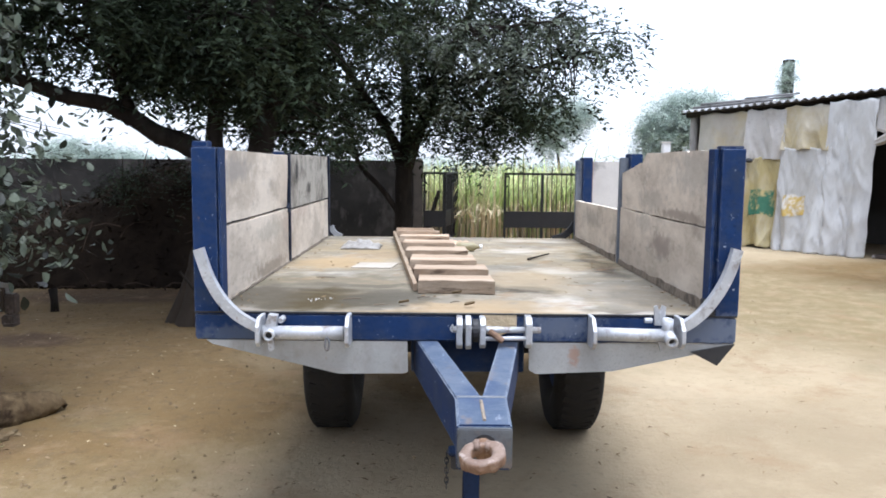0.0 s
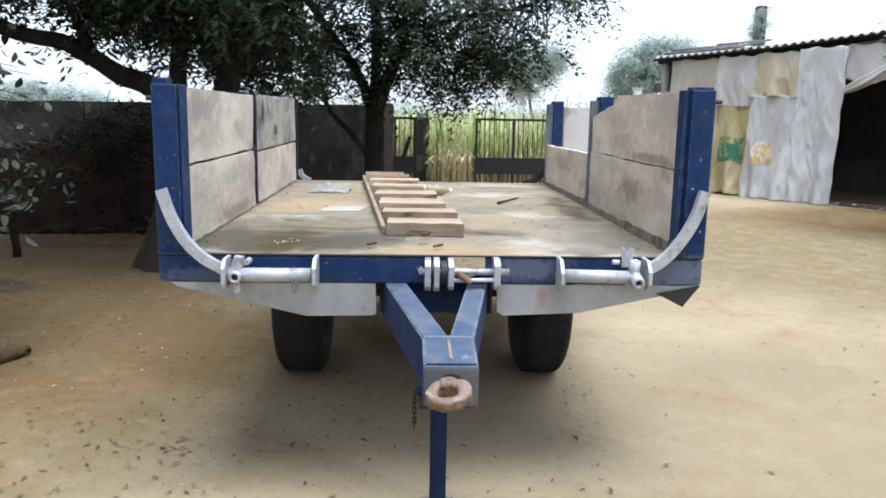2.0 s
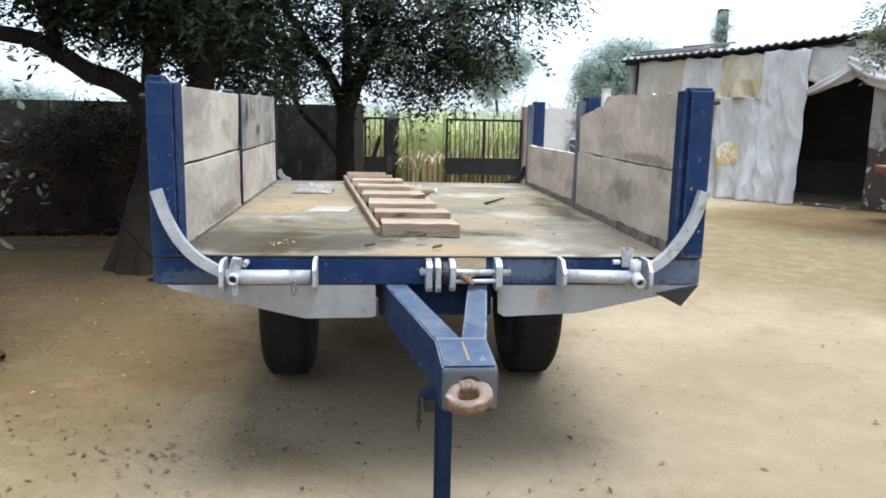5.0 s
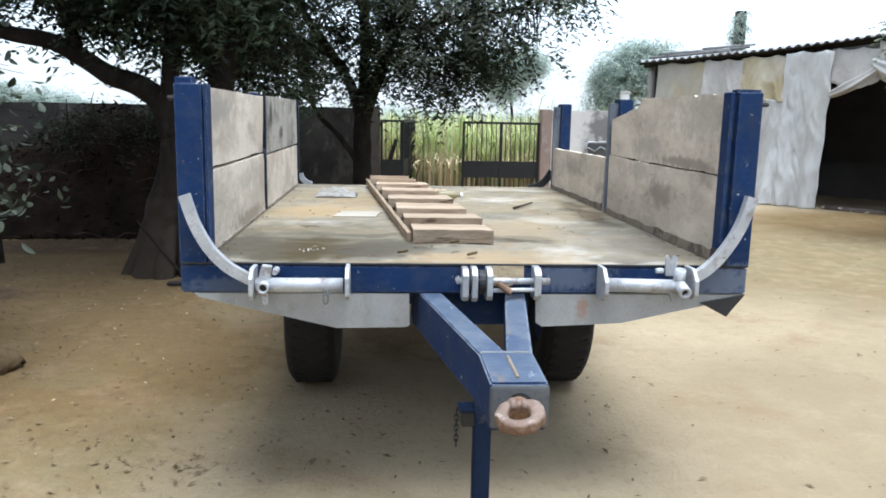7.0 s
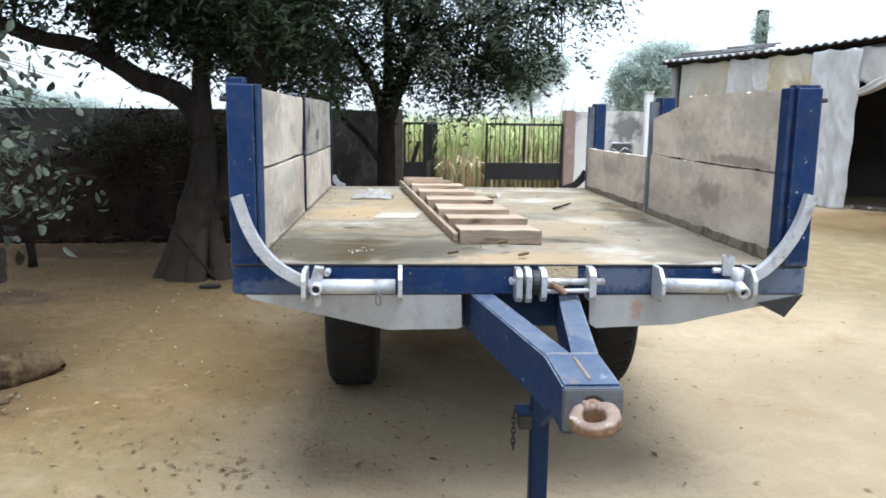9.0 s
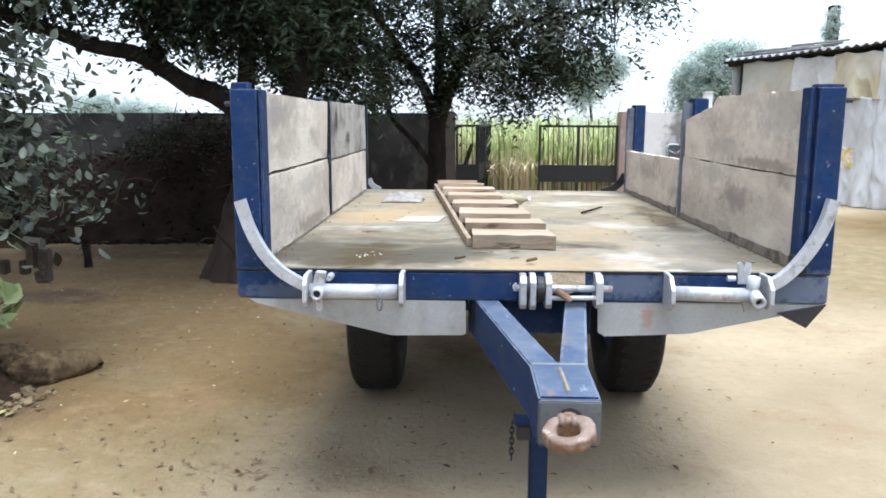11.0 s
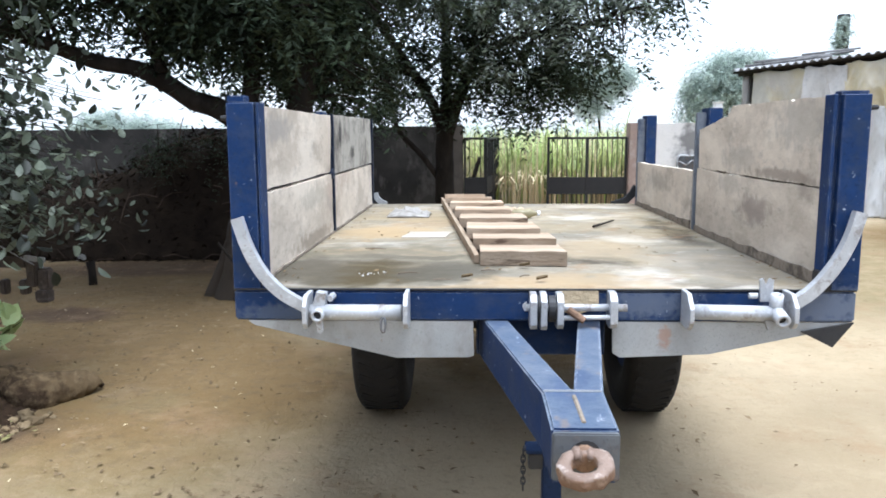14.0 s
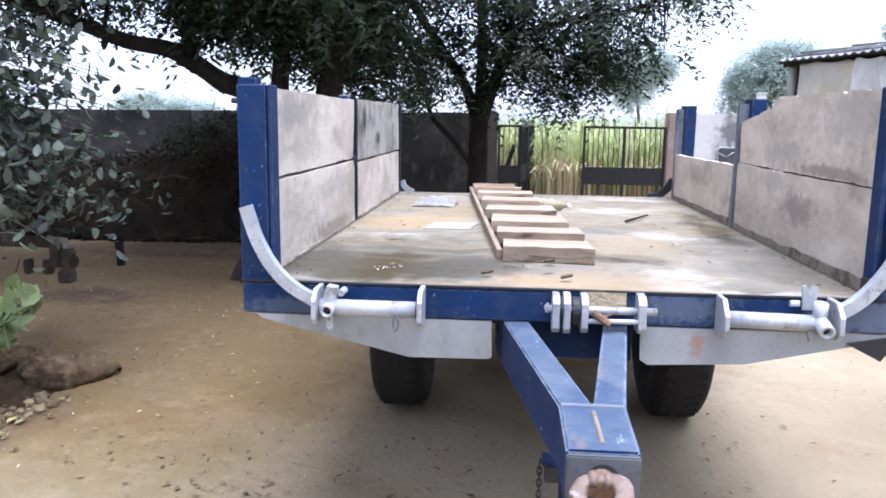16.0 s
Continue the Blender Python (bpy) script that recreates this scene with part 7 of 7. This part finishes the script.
def root_ridge():
    """A gnarled surface root caked with soil: it arches over a hollow whose shade is painted dark and ends in a broken
    tip, with clods before it.
    """
    root = thing("tree_root", "gnarled soil-caked root arched over a shaded dark hollow", "root")

    def gnarl(ctrl, radii, seg=40):
        pts = curve_points(ctrl, 18)
        rad = [p.x for p in curve_points([(r, 0, 0) for r in radii], 18)]
        bm = sweep(pts, rad, seg)
        for v in bm.verts:
            p = v.co.copy()
            k = 0.025 * noise.noise(p * 7) - 0.02 * abs(noise.noise(p * 13)) + 0.01 * noise.noise(p * 31) + 0.005 * noise.noise(p * 62)
            v.co += Vector((noise.noise(p * 10) * 0.022 + noise.noise(p * 30) * 0.006, noise.noise(p * 10 + Vector((5, 0, 0))) * 0.022 + noise.noise(p * 30 + Vector((5, 0, 0))) * 0.006, k))
        return bm

    part("root_end", gnarl([(-2.6, 1.53, 0.09), (-2.53, 1.42, 0.08), (-2.45, 1.39, 0.055), (-2.35, 1.5, 0.048), (-2.27, 1.6, 0.04), (-2.22, 1.64, 0.03)], [0.05, 0.09, 0.11, 0.085, 0.06, 0.022]), ROOT_SKIN, root, smooth=True)
    part("root_arm", gnarl([(-2.52, 1.53, 0.11), (-2.62, 1.47, 0.12), (-2.74, 1.38, 0.085), (-2.86, 1.25, 0.05), (-3.1, 1.06, 0.02), (-3.5, 0.85, -0.01)], [0.045, 0.055, 0.052, 0.06, 0.07, 0.06]), ROOT_SKIN, root, smooth=True)
    tip = bmesh.new()
    limb(tip, [(-2.26, 1.61, 0.035), (-2.225, 1.635, 0.03), (-2.205, 1.64, 0.012)], 0.024, 0.012, 5, 12, 0.6)
    part("broken_end", tip, DARK_SOIL, root, "dark broken root end", smooth=True)

    def hollow(a, b):
        ang = a * 2 * math.pi
        p = Vector((-2.64 + 0.31 * b * math.cos(ang), 1.16 + 0.4 * b * math.sin(ang), 0))
        rise = 0.03 + 0.07 * max(0.0, min(1.0, (p.y - 1.22) / 0.25))
        p.z = -0.015 + (1 - b ** 4) * (rise + 0.035 * noise.noise(p * 11) + 0.02 * noise.noise(p * 29))
        return p
    part("burnt_hollow", sheet_grid(64, 24, hollow), DARK_SOIL, root, "soil under the root, darkened for shade", smooth=True)
    rng = random.Random(21)
    for k in range(46):
        a = rng.random()
        x, y = -2.44 + 0.16 * a + rng.uniform(-0.08, 0.06), 0.8 + 0.4 * a + rng.uniform(-0.1, 0.08)
        s = rng.uniform(0.008, 0.02) if k > 9 else rng.uniform(0.024, 0.036)
        bm = bmesh.new()
        bmesh.ops.create_icosphere(bm, subdivisions=3, radius=1)
        turn = Euler((0, 0, rng.uniform(0, 3)))
        for v in bm.verts:
            p = v.co * (1 + 0.55 * noise.noise(v.co * 1.1 + Vector((k, 0, 0))) + 0.3 * noise.noise(v.co * 2.6 + Vector((k, 0, 0))) - 0.45 * abs(noise.noise(v.co * 3.7 + Vector((k, 2, 0)))) + 0.12 * noise.noise(v.co * 8))
            p = Vector((p.x * 1.35, p.y, p.z * 0.8))
            p.rotate(turn)
            v.co = Vector((x + p.x * s, y + p.y * s, max(0.0, s * 0.5 + p.z * s)))
        tagged(part("clod", bm, STONE, smooth=True), "rough tan clod of earth beside the root", "clod", "earth clods")
    n = 46
    nr = np.random.default_rng(22)
    a = nr.random(n)
    o = np.stack([-2.56 + 0.25 * a + nr.normal(0, 0.09, n), 0.45 + 0.45 * a + nr.normal(0, 0.1, n), np.full(n, 0.02)], 1)
    az = nr.uniform(0, 6.3, n)
    d = np.stack([np.cos(az), np.sin(az), nr.uniform(-0.05, 0.3, n)], 1)
    sd = np.stack([-np.sin(az), np.cos(az), nr.uniform(-0.3, 0.3, n)], 1)
    ln = nr.uniform(0.03, 0.075, n)
    v, f = leaf_quads(o, d, sd, ln, ln * 0.5)
    mesh_arrays("yellow_leaves", v, f, LEAF_FALLEN, None, "yellowing fallen leaves by the clods")["category"] = "leaves"


root_ridge()


def leafy(name, label, category, stems, leaves, material, seed):
    rng = np.random.default_rng(seed)
    root = thing(name, label, category)
    bm = bmesh.new()
    pts = []
    for ctrl, r in stems:
        p = curve_points(ctrl, 6)
        sweep(p, taper(r, r * 0.3, len(p)), 6, bm)
        pts.append(np.array([tuple(q) for q in p]))
    part("stem", bm, BARK, root, smooth=True)
    n, size, ratio, droop = leaves
    per = n // len(pts)
    b = np.concatenate([p[rng.integers(len(p) // 4, len(p), per)] for p in pts]) + rng.normal(0, 0.07 if n > 1000 else 0.02, (per * len(pts), 3))
    w = unit(rng.normal(0, 1, b.shape) + np.array([0.2, -0.2, droop]))
    sd = unit(np.cross(w, rng.normal(0, 0.4, b.shape) + np.array([0, 0, 1.0])))
    ln = rng.uniform(0.45, 1.25, len(b)) * size
    # a leaf of eight faces: broad middle, pointed tip, folded on the midrib
    up = np.cross(w, sd)
    rows = []
    for t, k in ((0.0, 0.08), (0.25, 0.8), (0.55, 1.0), (0.82, 0.62), (1.0, 0.04)):
        mid = b + w * (ln * t)[:, None] - up * (ln * 0.12 * t * t)[:, None]
        half = (ln * ratio * 0.5 * k)[:, None]
        rows += [mid + sd * half + up * half * 0.3, mid, mid - sd * half + up * half * 0.3]
    v = np.stack(rows, 1).reshape(-1, 3)
    i = np.arange(len(b))[:, None] * 15
    q = []
    for r in range(4):
        for c in range(2):
            q.append(i + np.array([[r * 3 + c, r * 3 + c + 1, r * 3 + c + 4, r * 3 + c + 3]]))
    mesh_arrays("leaves", v, np.concatenate(q, 1).reshape(-1, 4), material, root, smooth=True)


def west_plants():
    rng = random.Random(5)
    stems = [([(-3.5, 1.5, -0.05), (-3.4, 1.5, 1.0), (-3.2, 1.5, 2.0), (-2.9, 1.6, 2.8)], 0.06)]
    for k in range(210):
        z0 = rng.uniform(1.9, 2.7)
        y1 = rng.uniform(0.8, 2.2)
        if k % 7:
            z0 = rng.uniform(0.8, 1.45)
            x1, z1 = -3.2 + 1.08 * rng.random() ** 0.8, 0.8 + 1.0 * rng.random() ** 1.3
        else:
            x1, z1 = rng.uniform(-2.9, -2.0), rng.uniform(1.78, 2.3)
        stems.append(([(-3.3, 1.5, z0), ((-3.3 + x1) / 2, (1.5 + y1) / 2, max(z0, z1) + 0.08), (x1, y1, z1)], 0.005))
    leafy("small_tree", "small broad-leaved tree with drooping grey-green leaves", "tree", stems, (4300, 0.076, 0.52, -0.6), LEAF_BROAD, 41)
    stems = []
    for k in range(7):
        a = rng.uniform(0, 6.3)
        stems.append(([(-2.88, 1.6, -0.02), (-2.86 + 0.05 * math.cos(a), 1.58 + 0.05 * math.sin(a), 0.22), (-2.72 + 0.17 * math.cos(a), 1.52 + 0.13 * math.sin(a), rng.uniform(0.3, 0.62))], 0.007))
    leafy("milkweed_plant", "bright green broad-leaved weed", "plant", stems, (77, 0.125, 0.74, 0.0), LEAF_BRIGHT, 43)


west_plants()


def implement():
    """The end of a farm implement that reaches in from the west: beam, upright and hitch."""
    root = thing("farm_implement", "old dark farm implement with a wooden upright", "implement")
    y = 2.17
    part("beam", box(-4.6, -2.87, y - 0.04, y + 0.04, 0.575, 0.655, 0.012), IMPLEMENT_IRON, root)
    part("upright", sweep([(-2.95, y, 0.66), (-2.95, y, 0.9), (-2.97, y + 0.02, 1.15)], [0.042, 0.038, 0.038], 8, None, 0.12, 7), BARK, root, "rough wooden upright", smooth=True)
    part("cap_plate", box(-3.03, -2.86, y - 0.07, y + 0.07, 0.655, 0.68, 0.004), BARK, root)
    part("clamp", box(-2.87, -2.81, y - 0.05, y + 0.05, 0.46, 0.62, 0.01), IMPLEMENT_IRON, root)
    part("clamp", box(-2.81, -2.745, y - 0.04, y + 0.04, 0.44, 0.57, 0.01), IMPLEMENT_IRON, root)
    part("jaw", box(-2.82, -2.745, y - 0.06, y + 0.03, 0.375, 0.44, 0.008), IMPLEMENT_IRON, root)
    part("jaw_tip", box(-2.8, -2.73, y - 0.08, y + 0.0, 0.372, 0.392, 0.005), IMPLEMENT_IRON, root)
    part("shackle", box(-2.93, -2.88, y - 0.03, y + 0.03, 0.41, 0.5, 0.008), IMPLEMENT_IRON, root)
    part("shackle", box(-3.05, -3.01, y - 0.03, y + 0.03, 0.41, 0.5, 0.008), IMPLEMENT_IRON, root)
    part("lever", bar_along([(-2.87, y - 0.05, 0.64), (-2.74, y - 0.06, 0.625)], 0.03, 0.012, (0, 1, 0)), GREY_PLATE, root, "pale worn lever")
    part("bolt", sweep([(-2.8, y, 0.57), (-2.8, y, 0.63)], 0.014, 8), GREY_PLATE, root)
    for x in (-3.7, -4.5):
        part("leg", box(x, x + 0.08, y - 0.04, y + 0.04, -0.02, 0.58, 0.006), IMPLEMENT_IRON, root)


implement()


def wire():
    bm = sweep(curve_points([(-3.6, 2.0, 0.95), (-3.1, 2.05, 0.78), (-2.8, 2.1, 0.6)], 6), 0.004, 5)
    tagged(part("wire", bm, GREY_PLATE), "thin pale wire strung to the implement", "wire")


wire()


# ---- litter on the ground ----
def ground_litter():
    rng = np.random.default_rng(77)
    n = 3000
    x, y = rng.uniform(-5, 7.5, n), -1.2 + 9.5 * rng.random(n) ** 1.4
    keep = rng.random(n) < np.where(x < -0.5, 0.9, 0.8)
    x, y = x[keep], y[keep]
    extra = 110
    a, r = rng.uniform(0, 6.3, extra), np.abs(rng.normal(0, 0.75, extra))
    x, y = np.concatenate([x, -1.05 + r * np.cos(a)]), np.concatenate([y, 0.35 + r * np.sin(a)])
    n = len(x)
    az = rng.uniform(0, 2 * math.pi, n)
    d = np.stack([np.cos(az), np.sin(az), rng.uniform(-0.1, 0.35, n)], 1)
    sd = np.stack([-np.sin(az), np.cos(az), rng.uniform(-0.3, 0.3, n)], 1)
    ln = rng.uniform(0.012, 0.045, n)
    z = np.array([0.022 * noise.noise(Vector((a, b, 0)) * 0.55) + 0.01 * noise.noise(Vector((a, b, 0)) * 1.9) for a, b in zip(x, y)])
    z = z * np.maximum(0, 1 - np.maximum(np.abs(x), np.abs(y - 3)) / 12) + 0.006
    v, f = leaf_quads(np.stack([x, y, z], 1), d, sd, ln, ln * rng.uniform(0.25, 0.5, n))
    mesh_arrays("fallen_leaves", v, f, LITTER, None, "small dry fallen leaves on the yard")["category"] = "leaves"
    n = 2600
    x, y = np.minimum(rng.normal(-2.9, 1.2, n), -0.95), np.clip(rng.normal(3.4, 1.3, n), 0.6, 5.9)
    az = rng.uniform(0, 2 * math.pi, n)
    d = np.stack([np.cos(az), np.sin(az), rng.uniform(-0.05, 0.3, n)], 1)
    sd = np.stack([-np.sin(az), np.cos(az), rng.uniform(-0.3, 0.3, n)], 1)
    ln = 0.006 + 0.03 * rng.random(n) ** 2
    v, f = leaf_quads(np.stack([x, y, np.full(n, 0.02)], 1), d, sd, ln, ln * rng.uniform(0.2, 0.55, n))
    mesh_arrays("leaf_crumbs", v, f, LITTER_DARK, None, "dark crumbled leaf litter on the brown soil")["category"] = "litter"
    n = 150
    x, y = np.minimum(rng.normal(-2.6, 1.1, n), -0.9), np.clip(rng.normal(2.6, 1.4, n), -0.6, 5.6)
    az = rng.uniform(0, 2 * math.pi, n)
    d = np.stack([np.cos(az), np.sin(az), rng.uniform(-0.05, 0.3, n)], 1)
    sd = np.stack([-np.sin(az), np.cos(az), rng.uniform(-0.3, 0.3, n)], 1)
    ln = rng.uniform(0.008, 0.032, n)
    v, f = leaf_quads(np.stack([x, y, np.full(n, 0.022)], 1), d, sd, ln, ln * rng.uniform(0.15, 0.5, n))
    mesh_arrays("straw_bits", v, f, STRAW, None, "pale dry straw bits on the brown soil")["category"] = "straw"
    n = 200
    x, y = rng.uniform(-5, 5, n), rng.uniform(-1.2, 7, n)
    bm_v, bm_f = [], []
    for k in range(n):
        s = float(rng.uniform(0.003, 0.008))
        c = np.array([x[k], y[k], 0.004])
        o = rng.normal(0, 0.2, (6, 3)) + np.array([[1, 0, 0], [-1, 0, 0], [0, 1, 0], [0, -1, 0], [0, 0, 0.8], [0, 0, -0.4]])
        base = len(bm_v)
        bm_v += list(c + o * s)
        bm_f += [(base + i, base + j, base + q) for i, j, q in ((0, 2, 4), (2, 1, 4), (1, 3, 4), (3, 0, 4), (2, 0, 5), (1, 2, 5), (3, 1, 5), (0, 3, 5))]
    m = 2600
    cx, cy = rng.uniform(-4.5, -0.2, m), -0.6 + 6.2 * rng.random(m) ** 1.2
    for k in range(m):
        sz = float(0.0025 + 0.009 * rng.random() ** 3)
        o = rng.normal(0, 0.2, (6, 3)) + np.array([[1, 0, 0], [-1, 0, 0], [0, 1, 0], [0, -1, 0], [0, 0, 0.8], [0, 0, -0.4]])
        base = len(bm_v)
        bm_v += list(np.array([cx[k], cy[k], 0.006]) + o * sz)
        bm_f += [(base + i, base + j, base + q) for i, j, q in ((0, 2, 4), (2, 1, 4), (1, 3, 4), (3, 0, 4), (2, 0, 5), (1, 2, 5), (3, 1, 5), (0, 3, 5))]
    mesh_arrays("pebbles", np.array(bm_v), np.array(bm_f), CLOD, None, "small pebbles and clods on the yard")["category"] = "pebbles"


ground_litter()
